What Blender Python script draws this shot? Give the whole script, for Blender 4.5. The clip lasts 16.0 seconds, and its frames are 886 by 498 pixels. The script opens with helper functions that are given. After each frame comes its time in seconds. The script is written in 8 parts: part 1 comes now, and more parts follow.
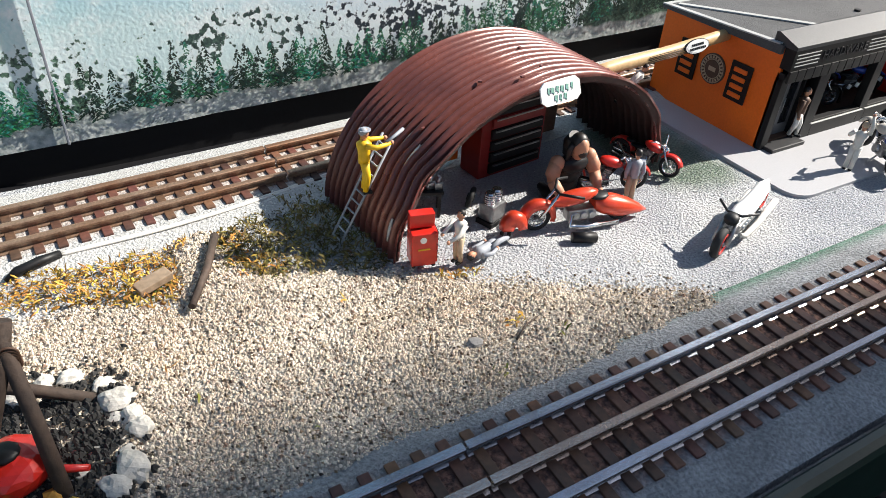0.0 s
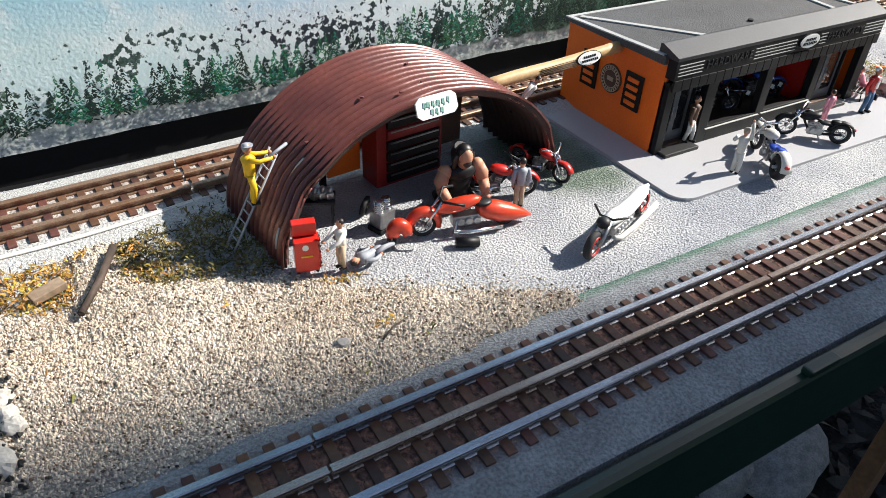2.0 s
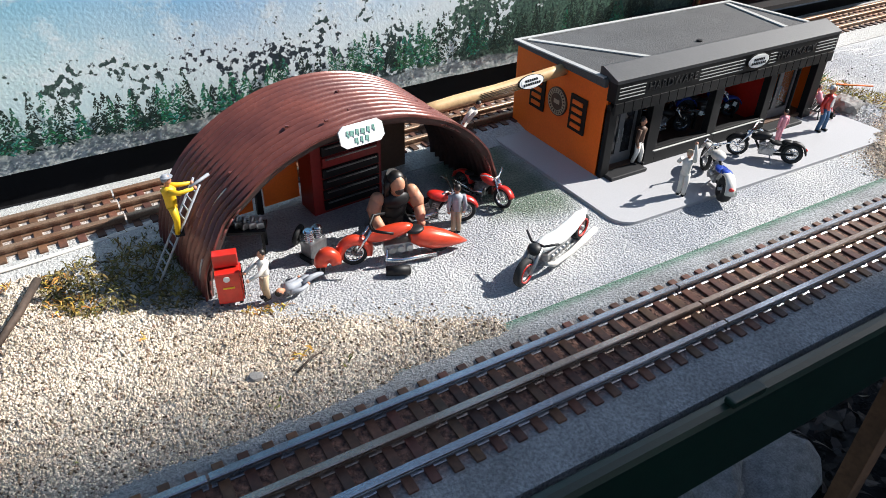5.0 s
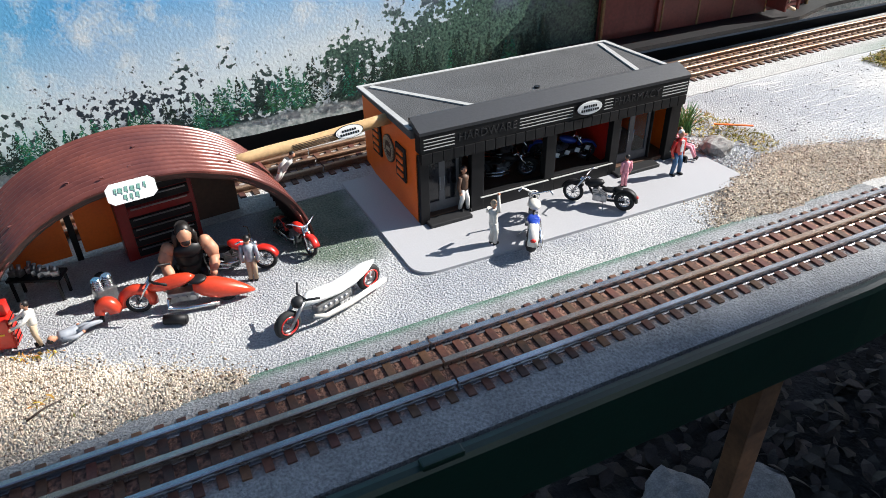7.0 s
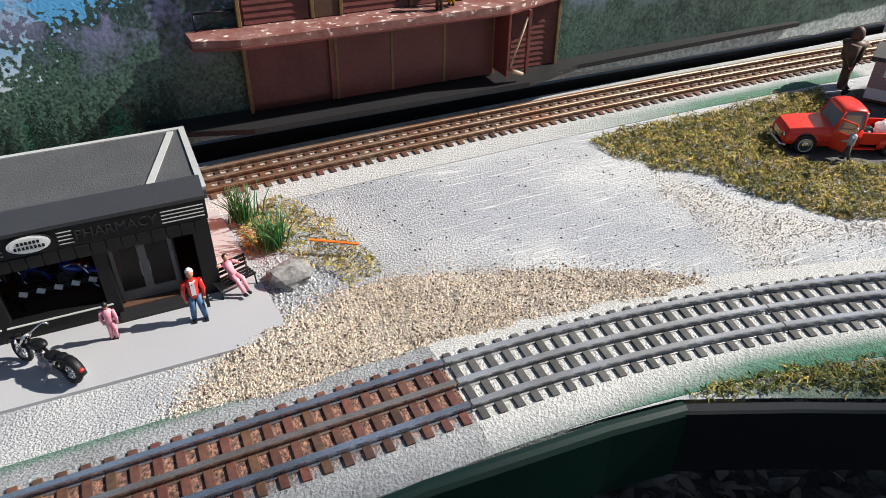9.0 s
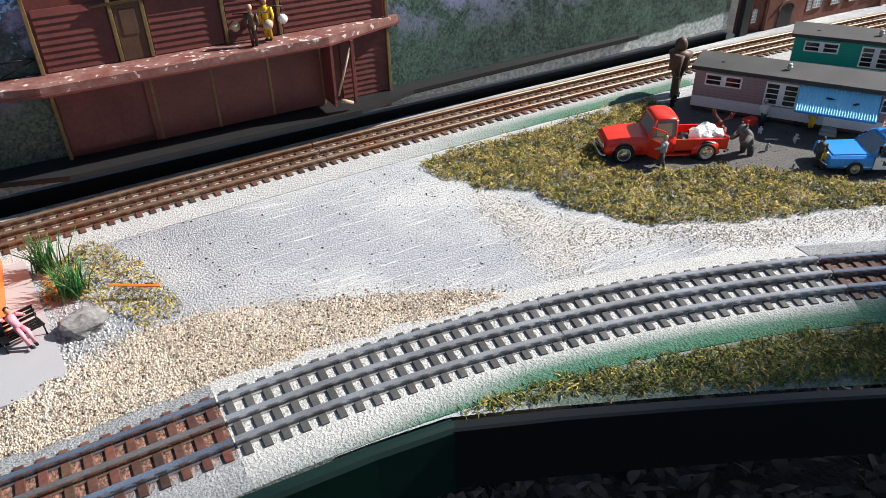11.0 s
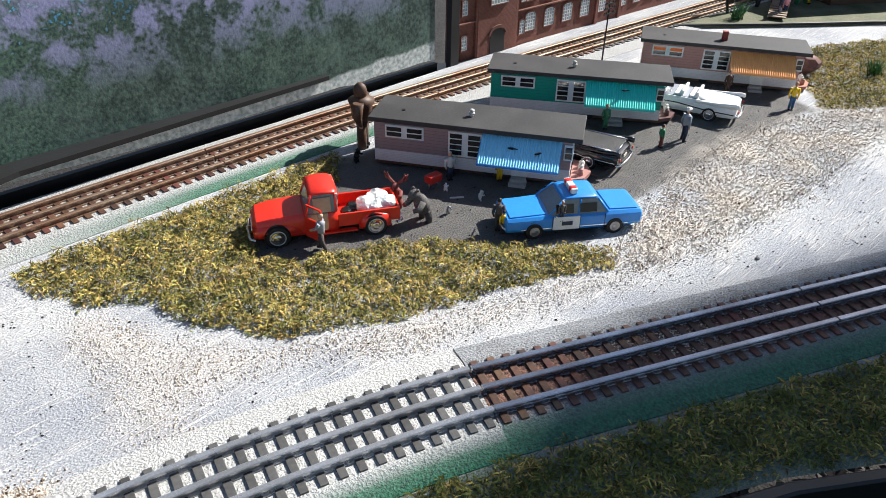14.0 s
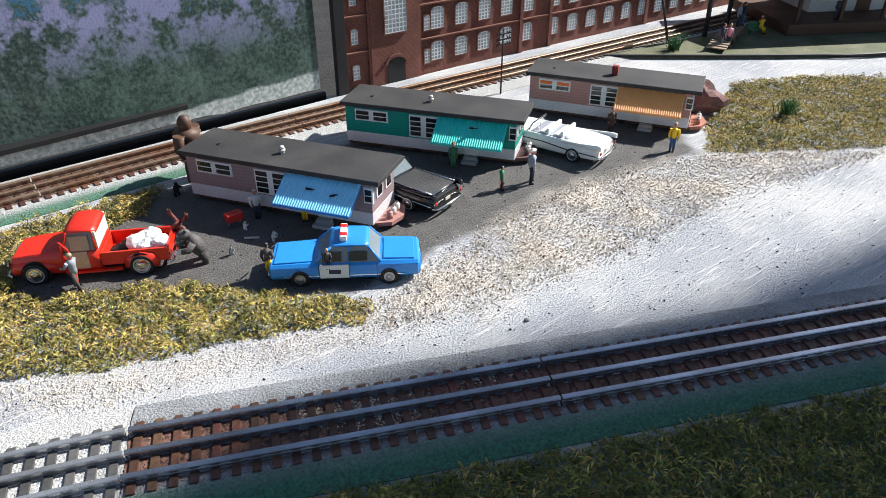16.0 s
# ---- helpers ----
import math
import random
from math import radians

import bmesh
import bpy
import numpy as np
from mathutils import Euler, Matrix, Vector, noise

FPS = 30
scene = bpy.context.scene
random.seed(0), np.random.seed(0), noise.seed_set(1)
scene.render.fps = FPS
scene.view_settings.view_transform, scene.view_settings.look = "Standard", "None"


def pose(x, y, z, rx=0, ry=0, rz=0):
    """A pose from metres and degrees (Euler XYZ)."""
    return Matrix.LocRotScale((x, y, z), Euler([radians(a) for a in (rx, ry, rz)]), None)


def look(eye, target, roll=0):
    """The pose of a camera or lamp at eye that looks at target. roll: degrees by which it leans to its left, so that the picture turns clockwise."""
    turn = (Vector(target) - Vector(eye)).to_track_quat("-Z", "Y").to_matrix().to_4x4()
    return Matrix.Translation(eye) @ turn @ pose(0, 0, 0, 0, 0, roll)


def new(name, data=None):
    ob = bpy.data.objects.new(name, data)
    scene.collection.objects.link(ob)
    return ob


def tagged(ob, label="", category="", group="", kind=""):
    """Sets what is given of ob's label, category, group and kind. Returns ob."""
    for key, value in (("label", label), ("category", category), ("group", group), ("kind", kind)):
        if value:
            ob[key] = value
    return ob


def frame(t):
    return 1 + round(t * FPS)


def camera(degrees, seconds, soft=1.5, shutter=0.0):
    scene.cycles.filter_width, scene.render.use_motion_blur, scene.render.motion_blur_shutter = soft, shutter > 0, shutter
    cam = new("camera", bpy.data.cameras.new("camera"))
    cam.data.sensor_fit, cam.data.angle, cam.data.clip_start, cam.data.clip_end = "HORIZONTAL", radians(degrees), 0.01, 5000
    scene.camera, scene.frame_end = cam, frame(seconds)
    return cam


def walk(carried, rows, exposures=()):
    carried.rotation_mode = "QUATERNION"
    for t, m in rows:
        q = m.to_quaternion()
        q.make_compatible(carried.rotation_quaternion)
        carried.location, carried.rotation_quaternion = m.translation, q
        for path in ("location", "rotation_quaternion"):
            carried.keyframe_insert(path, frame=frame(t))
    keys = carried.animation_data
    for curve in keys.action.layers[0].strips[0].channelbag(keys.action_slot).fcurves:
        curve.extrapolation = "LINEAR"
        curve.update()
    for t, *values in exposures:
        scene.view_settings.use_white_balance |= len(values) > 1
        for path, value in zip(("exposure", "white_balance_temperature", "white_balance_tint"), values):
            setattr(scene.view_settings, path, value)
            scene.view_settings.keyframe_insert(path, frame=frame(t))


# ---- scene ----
# camera and its walk: seconds, eye, pitch from straight down, lean, heading
cam = camera(63.58, 16.0, soft=0.7)
ROWS = [
    (0, -0.7168, -0.1194, 0.2218, 53.61, 3.54, -31.85),
    (0.5, -0.6941, -0.1405, 0.2331, 54.18, 3.10, -29.49),
    (1, -0.6832, -0.1544, 0.2376, 54.00, 3.29, -29.88),
    (1.5, -0.6786, -0.1622, 0.2391, 53.81, 2.92, -31.30),
    (2, -0.6745, -0.1642, 0.2392, 53.85, 2.76, -32.18),
    (2.5, -0.6703, -0.1648, 0.2373, 53.72, 2.92, -32.75),
    (3, -0.6634, -0.1648, 0.2363, 53.69, 2.83, -32.94),
    (5.5, -0.6053, -0.1940, 0.2473, 55.34, 1.05, -30.27),
    (6, -0.5621, -0.2200, 0.2547, 55.53, 0.98, -28.81),
    (6.5, -0.5230, -0.2490, 0.2658, 57.10, 0.91, -26.80),
    (7, -0.4848, -0.2536, 0.2701, 55.94, -1.00, -25.48),
    (7.5, -0.3689, -0.2108, 0.2694, 53.98, 1.52, -28.80),
    (8, -0.2438, -0.1977, 0.2716, 52.05, 0.06, -28.97),
    (8.5, -0.1535, -0.2251, 0.2801, 54.07, 1.60, -25.41),
    (9, -0.1123, -0.2425, 0.2841, 55.06, 0.66, -24.83),
    (9.5, -0.0919, -0.2535, 0.2881, 55.61, 0.07, -25.11),
    (10, -0.0646, -0.2683, 0.2895, 55.94, -0.43, -26.34),
    (12.5, 0.0393, -0.3300, 0.2985, 57.55, -1.98, -31.46),
    (13, 0.0659, -0.3423, 0.3031, 57.39, -1.38, -33.23),
    (13.5, 0.1074, -0.3270, 0.3020, 57.64, 0.43, -39.60),
    (14, 0.1758, -0.2693, 0.2937, 56.75, 1.12, -44.82),
    (14.5, 0.2340, -0.2512, 0.2738, 56.07, 1.69, -50.10),
    (15, 0.2927, -0.2848, 0.2780, 56.42, 1.92, -45.12),
    (15.5, 0.3452, -0.3428, 0.2950, 56.88, 0.90, -40.21),
    (16, 0.3687, -0.3879, 0.3009, 57.86, 0.03, -38.35),
]
walk(cam, [(t, pose(x, y, z, 0, 0, yaw) @ pose(0, 0, 0, tilt, 0, 0) @ pose(0, 0, 0, 0, 0, lean)) for t, x, y, z, tilt, lean, yaw in ROWS], [(0, 1.14, 6550, 10), (3, 1.04, 6400, 10), (6.5, 1.08, 6250, 10), (9, 0.78, 6450, 10), (12.5, 0.92, 6200, 10), (14.5, 0.95, 6250, 10), (16, 0.96, 6180, 10)])

# world, sun
SUN = Vector((0.776, -0.137, 0.62)).normalized()
world = bpy.data.worlds.new("world")
scene.world = world
world.use_nodes = True
wn, wl = world.node_tree.nodes, world.node_tree.links
sky = wn.new("ShaderNodeTexSky")
sky.sky_type, sky.sun_disc = "NISHITA", False
sky.sun_elevation, sky.sun_rotation = math.asin(SUN.z), math.atan2(SUN.x, SUN.y)
wn["Background"].inputs[1].default_value = 0.06
wl.new(sky.outputs[0], wn["Background"].inputs[0])
sun = new("sun", bpy.data.lights.new("sun", "SUN"))
sun.data.energy, sun.data.angle, sun.data.color = 5.0, radians(0.6), (1.0, 0.95, 0.87)
sun.matrix_world = look(SUN * 3, (0, 0, 0))

# ---- materials ----


def material(name, color, rough=0.6, metal=0.0, vary=0.15, grain=400.0, big=25.0, bump=0.2, depth=0.0004, second=None, spec=0.5, coat=0.0):
    """A plain surface with fine grain, broad mottling and slight relief, at real-world scale. second: the colour of the mottling."""
    m = bpy.data.materials.new(name)
    m.use_nodes = True
    n, l = m.node_tree.nodes, m.node_tree.links
    b = n["Principled BSDF"]
    geo = n.new("ShaderNodeNewGeometry")
    fine, broad = n.new("ShaderNodeTexNoise"), n.new("ShaderNodeTexNoise")
    fine.inputs["Scale"].default_value, broad.inputs["Scale"].default_value = grain, big
    fine.inputs["Detail"].default_value, broad.inputs["Detail"].default_value = 4, 5
    l.new(geo.outputs["Position"], fine.inputs["Vector"]), l.new(geo.outputs["Position"], broad.inputs["Vector"])
    mix1, mix2 = n.new("ShaderNodeMix"), n.new("ShaderNodeMix")
    for x in (mix1, mix2):
        x.data_type = "RGBA"
    c = Vector(color)
    d = Vector(second) if second else c * (1 - 1.6 * vary)
    ramp = n.new("ShaderNodeMapRange")
    ramp.inputs[1].default_value, ramp.inputs[2].default_value = 0.35, 0.7
    l.new(broad.outputs["Fac"], ramp.inputs[0])
    l.new(ramp.outputs[0], mix1.inputs["Factor"])
    mix1.inputs["A"].default_value, mix1.inputs["B"].default_value = (*c, 1), (*d, 1)
    mix2.blend_type = "MULTIPLY"
    mix2.inputs["Factor"].default_value = 1
    tone = n.new("ShaderNodeMapRange")
    tone.inputs[1].default_value, tone.inputs[2].default_value = 0.3, 0.7
    tone.inputs[3].default_value, tone.inputs[4].default_value = 1 - vary, 1 + vary * 0.6
    l.new(fine.outputs["Fac"], tone.inputs[0])
    l.new(mix1.outputs["Result"], mix2.inputs["A"]), l.new(tone.outputs[0], mix2.inputs["B"])
    l.new(mix2.outputs["Result"], b.inputs["Base Color"])
    r = n.new("ShaderNodeMapRange")
    r.inputs[3].default_value, r.inputs[4].default_value = max(rough - 0.12, 0.03), min(rough + 0.12, 1)
    l.new(broad.outputs["Fac"], r.inputs[0]), l.new(r.outputs[0], b.inputs["Roughness"])
    b.inputs["Metallic"].default_value = metal
    b.inputs["Specular IOR Level"].default_value = spec
    b.inputs["Coat Weight"].default_value = coat
    if bump:
        bp = n.new("ShaderNodeBump")
        bp.inputs["Strength"].default_value, bp.inputs["Distance"].default_value = bump, depth
        l.new(fine.outputs["Fac"], bp.inputs["Height"]), l.new(bp.outputs[0], b.inputs["Normal"])
    return m


def nodes_of(m):
    return m.node_tree.nodes, m.node_tree.links, m.node_tree.nodes["Principled BSDF"]


def island_tint(m, amount=0.35, hue=0.03, source="island"):
    """Varies a material from piece to piece."""
    n, l, b = nodes_of(m)
    link = b.inputs["Base Color"].links[0]
    hsv = n.new("ShaderNodeHueSaturation")
    if source == "island":
        out = n.new("ShaderNodeNewGeometry").outputs["Random Per Island"]
    else:
        out = n.new("ShaderNodeObjectInfo").outputs["Random"]
    for k, (lo, hi) in (("Value", (1 - amount, 1 + amount)), ("Hue", (0.5 - hue, 0.5 + hue))):
        mr = n.new("ShaderNodeMapRange")
        mr.inputs[3].default_value, mr.inputs[4].default_value = lo, hi
        src = out
        if k == "Hue":
            w = n.new("ShaderNodeMath")
            w.operation, w.inputs[1].default_value = "MULTIPLY", 7.31
            f = n.new("ShaderNodeMath")
            f.operation = "FRACT"
            l.new(out, w.inputs[0]), l.new(w.outputs[0], f.inputs[0])
            src = f.outputs[0]
        l.new(src, mr.inputs[0]), l.new(mr.outputs[0], hsv.inputs[k])
    l.new(link.from_socket, hsv.inputs["Color"]), l.new(hsv.outputs[0], b.inputs["Base Color"])
    return m


def stripes(m, axis="Z", pitch=0.0015, depth=0.0004, strength=0.8, local=False, dark=0.0):
    """Adds fine parallel grooves to a material. dark: groove shade put into the colour."""
    n, l, b = nodes_of(m)
    src = n.new("ShaderNodeTexCoord").outputs["Object"] if local else n.new("ShaderNodeNewGeometry").outputs["Position"]
    wave = n.new("ShaderNodeTexWave")
    wave.wave_type, wave.bands_direction, wave.wave_profile = "BANDS", axis, "SAW"
    wave.inputs["Scale"].default_value = 0.3142 / pitch
    wave.inputs["Distortion"].default_value = 0
    l.new(src, wave.inputs["Vector"])
    bp = n.new("ShaderNodeBump")
    bp.inputs["Strength"].default_value, bp.inputs["Distance"].default_value = strength, depth
    if b.inputs["Normal"].links:
        l.new(b.inputs["Normal"].links[0].from_socket, bp.inputs["Normal"])
    l.new(wave.outputs["Fac"], bp.inputs["Height"]), l.new(bp.outputs[0], b.inputs["Normal"])
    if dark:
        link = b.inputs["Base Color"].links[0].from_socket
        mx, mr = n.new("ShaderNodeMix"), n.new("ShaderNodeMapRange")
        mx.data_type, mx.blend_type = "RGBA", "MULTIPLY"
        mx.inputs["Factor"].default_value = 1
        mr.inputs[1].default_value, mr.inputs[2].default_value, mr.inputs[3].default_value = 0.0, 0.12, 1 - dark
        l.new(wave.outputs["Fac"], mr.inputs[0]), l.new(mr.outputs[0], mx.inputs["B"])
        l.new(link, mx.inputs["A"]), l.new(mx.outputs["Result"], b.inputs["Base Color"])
    return m


def glass(name, color=(0.9, 0.95, 1.0), rough=0.02):
    m = bpy.data.materials.new(name)
    m.use_nodes = True
    n, l, b = nodes_of(m)
    b.inputs["Base Color"].default_value = (*color, 1)
    b.inputs["Transmission Weight"].default_value = 1
    b.inputs["Roughness"].default_value = rough
    b.inputs["IOR"].default_value = 1.2
    return m


M = {}
M["tie_brown"] = island_tint(material("tie_brown_plastic", (0.055, 0.03, 0.022), 0.6, vary=0.3, second=(0.15, 0.06, 0.035)), 0.3, 0.02, "object")
M["tie_grey"] = island_tint(material("tie_grey_plastic", (0.1, 0.097, 0.094), 0.6, vary=0.25), 0.25, 0.01, "object")
M["rail_dark"] = material("worn_steel_rail", (0.5, 0.52, 0.56), 0.24, 0.85, vary=0.2, second=(0.26, 0.25, 0.26), grain=900)
M["rail_bright"] = material("bright_rail", (0.6, 0.6, 0.6), 0.28, 0.7, vary=0.15, second=(0.36, 0.35, 0.34), grain=900)
M["rail_tan"] = material("tan_worn_rail", (0.52, 0.43, 0.36), 0.26, 0.85, vary=0.2, second=(0.34, 0.24, 0.18), grain=900)
M["rail_rust"] = material("rusty_rail", (0.34, 0.24, 0.17), 0.42, 0.6, vary=0.25, second=(0.22, 0.11, 0.06), grain=900)
M["black"] = material("black_plastic", (0.007, 0.007, 0.008), 0.5, vary=0.2, grain=900, bump=0.08, spec=0.3)
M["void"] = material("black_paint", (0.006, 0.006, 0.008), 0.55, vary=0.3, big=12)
M["door_grey"] = material("grey_door_metal", (0.13, 0.13, 0.135), 0.5, 0.2)
M["dark_iron"] = material("dark_iron", (0.03, 0.03, 0.032), 0.5, 0.4)
M["chrome"] = material("chrome", (0.75, 0.75, 0.76), 0.16, 1.0, vary=0.1, bump=0)
M["steel"] = material("dull_steel", (0.42, 0.42, 0.43), 0.35, 0.9, vary=0.2)
M["rubber"] = material("tyre_rubber", (0.015, 0.015, 0.016), 0.75, vary=0.2)
M["white"] = material("white_plastic", (0.78, 0.78, 0.76), 0.45, vary=0.05, bump=0.05)
M["dirty_white"] = material("dirty_white", (0.66, 0.64, 0.6), 0.6, vary=0.12, second=(0.5, 0.47, 0.42))
M["orange"] = material("orange_paint", (0.86, 0.16, 0.01), 0.45, vary=0.07, grain=700, bump=0.1, second=(0.74, 0.12, 0.008))
M["red"] = material("red_paint", (0.6, 0.022, 0.012), 0.32, vary=0.12, second=(0.47, 0.015, 0.01), bump=0.04, coat=0.3)
M["truck_red"] = material("truck_red", (0.72, 0.03, 0.012), 0.34, vary=0.08, second=(0.62, 0.022, 0.01), bump=0.04, coat=0.25)
M["bike_orange"] = material("metallic_orange_red", (0.68, 0.06, 0.02), 0.3, 0.25, vary=0.1, second=(0.6, 0.05, 0.02), bump=0.03, coat=0.4)
M["blue"] = material("bright_blue_paint", (0.03, 0.27, 0.72), 0.35, vary=0.08, second=(0.025, 0.22, 0.62), bump=0.03, coat=0.25)
M["deep_blue"] = material("deep_blue_paint", (0.02, 0.06, 0.38), 0.3, 0.2, vary=0.1, coat=0.4)
M["yellow"] = material("yellow_paint", (0.82, 0.52, 0.012), 0.5, vary=0.1, second=(0.7, 0.4, 0.01))
M["skin"] = material("flesh_paint", (0.5, 0.25, 0.15), 0.55, vary=0.1, second=(0.4, 0.17, 0.1))
M["denim"] = material("denim_paint", (0.05, 0.13, 0.26), 0.6, vary=0.15)
M["grey_cloth"] = material("grey_paint", (0.3, 0.32, 0.36), 0.6, vary=0.12)
M["tan"] = material("tan_paint", (0.48, 0.36, 0.24), 0.6, vary=0.12)
M["brown"] = material("brown_paint", (0.1, 0.05, 0.028), 0.6, vary=0.2)
M["pink"] = material("pink_paint", (0.75, 0.3, 0.36), 0.55, vary=0.1)
M["green_paint"] = material("green_paint", (0.04, 0.2, 0.09), 0.55, vary=0.15)
M["faded_green"] = material("faded_green_ink", (0.22, 0.45, 0.38), 0.6)
M["hair"] = material("dark_hair", (0.012, 0.009, 0.008), 0.5, vary=0.2)
M["wood"] = material("weathered_wood", (0.3, 0.22, 0.15), 0.75, vary=0.25, grain=300, second=(0.2, 0.14, 0.09))
M["pale_wood"] = material("pale_varnished_wood", (0.6, 0.4, 0.2), 0.5, vary=0.15, second=(0.48, 0.3, 0.13))
M["twig"] = material("bark", (0.07, 0.045, 0.032), 0.8, vary=0.35, grain=250, bump=0.6, depth=0.001)
M["stone"] = material("pale_stone", (0.55, 0.52, 0.47), 0.8, vary=0.2, grain=350, big=60, bump=0.5, depth=0.0008, second=(0.42, 0.4, 0.36))
M["grey_stone"] = material("grey_stone", (0.27, 0.26, 0.25), 0.85, vary=0.3, grain=300, big=50, bump=0.7, depth=0.001, second=(0.16, 0.155, 0.15))
M["red_stone"] = material("reddish_stone", (0.24, 0.12, 0.1), 0.85, vary=0.3, grain=260, big=60, bump=0.7, depth=0.001, second=(0.14, 0.075, 0.07))
M["grass_blade"] = island_tint(material("green_blade", (0.03, 0.16, 0.03), 0.5, vary=0.2, grain=200), 0.4, 0.04)
M["moss_gold"] = island_tint(material("golden_moss", (0.43, 0.32, 0.095), 0.8, vary=0.3, grain=250, big=45, second=(0.16, 0.155, 0.04), spec=0.15), 0.7, 0.03)
M["moss_green"] = island_tint(material("green_moss", (0.19, 0.2, 0.05), 0.8, vary=0.3, grain=250, big=45, second=(0.09, 0.1, 0.025), spec=0.15), 0.6, 0.03)
M["moss_straw"] = island_tint(material("straw_moss", (0.5, 0.29, 0.06), 0.8, vary=0.3, grain=250, big=45, second=(0.25, 0.14, 0.03), spec=0.15), 0.6, 0.03)
M["moss_dark"] = island_tint(material("dark_moss", (0.17, 0.13, 0.045), 0.8, vary=0.3, grain=250, big=45, second=(0.075, 0.07, 0.025), spec=0.15), 0.6, 0.03)
M["sand"] = island_tint(material("sand_grain", (0.66, 0.57, 0.46), 0.85, vary=0.12, grain=600, big=18, second=(0.5, 0.4, 0.3)), 0.55, 0.014)
M["lot_grit"] = island_tint(material("grey_grit", (0.52, 0.52, 0.51), 0.85, vary=0.12, grain=600), 0.45, 0.01)
M["charcoal"] = island_tint(material("charcoal", (0.02, 0.019, 0.018), 0.8, vary=0.3), 0.5, 0.0)
M["fascia_green"] = material("glossy_green_paint", (0.005, 0.026, 0.017), 0.38, vary=0.15, big=14, bump=0.1, depth=0.0006, coat=0.1)
M["fascia_dark"] = material("dark_green_black_board", (0.006, 0.008, 0.008), 0.45, vary=0.15, big=10, bump=0.1)
M["roof_grey"] = material("grey_roof_felt", (0.07, 0.07, 0.072), 0.7, vary=0.2, grain=900, bump=0.9, depth=0.0007)
M["parapet"] = material("dark_grey_parapet", (0.035, 0.036, 0.04), 0.45, vary=0.15, grain=600, big=20)
M["trim_grey"] = material("light_grey_trim", (0.4, 0.4, 0.39), 0.55, vary=0.1)
M["pad"] = material("grey_painted_board", (0.37, 0.37, 0.385), 0.5, vary=0.05, grain=900, bump=0.06, big=12)
M["rust_roof"] = material("brown_red_corrugated", (0.19, 0.06, 0.045), 0.3, 0.15, vary=0.15, grain=420, big=26, second=(0.1, 0.032, 0.03), bump=0.25, coat=0.1)
M["trailer_roof"] = material("charcoal_roof", (0.028, 0.027, 0.027), 0.7, vary=0.25, big=35, grain=600, second=(0.05, 0.047, 0.045))
M["glass_dark"] = material("dark_glass", (0.012, 0.013, 0.016), 0.08, vary=0.1, bump=0)
M["glass"] = glass("clear_plastic")
M["windscreen"] = material("tinted_windscreen", (0.2, 0.24, 0.26), 0.12, vary=0.1, bump=0)
M["navy"] = material("dark_denim", (0.02, 0.03, 0.06), 0.6)
M["backdrop_tree"] = island_tint(material("painted_conifer", (0.02, 0.19, 0.115), 0.6, vary=0.4, grain=260, second=(0.05, 0.16, 0.08)), 0.7, 0.06)
M["leaf_litter"] = island_tint(material("dead_leaf", (0.055, 0.04, 0.03), 0.8, vary=0.3), 0.6, 0.03)
M["soil"] = material("dark_soil", (0.022, 0.019, 0.017), 0.9, vary=0.3, grain=90, big=6, bump=0.8, depth=0.01)

# ---- mesh tools ----


def thing(name, label, category, m=None, group="", kind=""):
    e = new(name)
    e.empty_display_size = 0.01
    if m is not None:
        e.matrix_world = m
    return tagged(e, label, category, group, kind)


def part(name, bm, mat, parent=None, label=""):
    """Links a bmesh as one mesh object under a thing or a part."""
    me = bpy.data.meshes.new(name)
    bm.to_mesh(me)
    bm.free()
    for x in mat if isinstance(mat, (list, tuple)) else [mat]:
        me.materials.append(x)
    ob = new(name, me)
    if parent is not None:
        ob.parent = parent
    if label:
        ob["label"] = label
    return ob


def alike(ob, m, parent):
    """One more piece on the same mesh."""
    o = new(ob.name.split(".")[0], ob.data)
    o.parent = parent
    o.matrix_basis = m
    return o


def solo(name, bm, mat, label, category, m=None, group="", kind=""):
    """A thing of one mesh."""
    ob = part(name, bm, mat)
    if m is not None:
        ob.matrix_world = m
    return tagged(ob, label, category, group, kind)


def raw(name, verts, faces, mat, parent=None):
    me = bpy.data.meshes.new(name)
    me.from_pydata(verts, [], faces)
    me.materials.append(mat)
    ob = new(name, me)
    if parent is not None:
        ob.parent = parent
    return ob


B = bmesh.new


def box(bm, c, s, turn=None, bev=0.0, mi=0, taper=None):
    """A box at c of size s; turn: a Matrix about its centre; taper: (x, y) scale of its top."""
    made = bmesh.ops.create_cube(bm, size=1)["verts"]
    for v in made:
        top = v.co.z > 0
        v.co = Vector((v.co.x * s[0], v.co.y * s[1], v.co.z * s[2]))
        if taper and top:
            v.co.x *= taper[0]
            v.co.y *= taper[1]
    faces = {f for v in made for f in v.link_faces}
    for f in faces:
        f.material_index = mi
    if bev:
        edges = list({e for v in made for e in v.link_edges})
        res = bmesh.ops.bevel(bm, geom=edges, offset=bev, segments=2, profile=0.6, affect="EDGES", material=mi)
        made = list({v for f in res["faces"] for v in f.verts} | {v for v in made if v.is_valid})
    mat = Matrix.Translation(c) @ (turn.to_4x4() if turn else Matrix())
    for v in made:
        v.co = mat @ v.co
    return bm


def tube(bm, p0, p1, r0, r1=None, n=10, mi=0):
    return pipe(bm, [p0, p1], [r0, r0 if r1 is None else r1], n, mi)


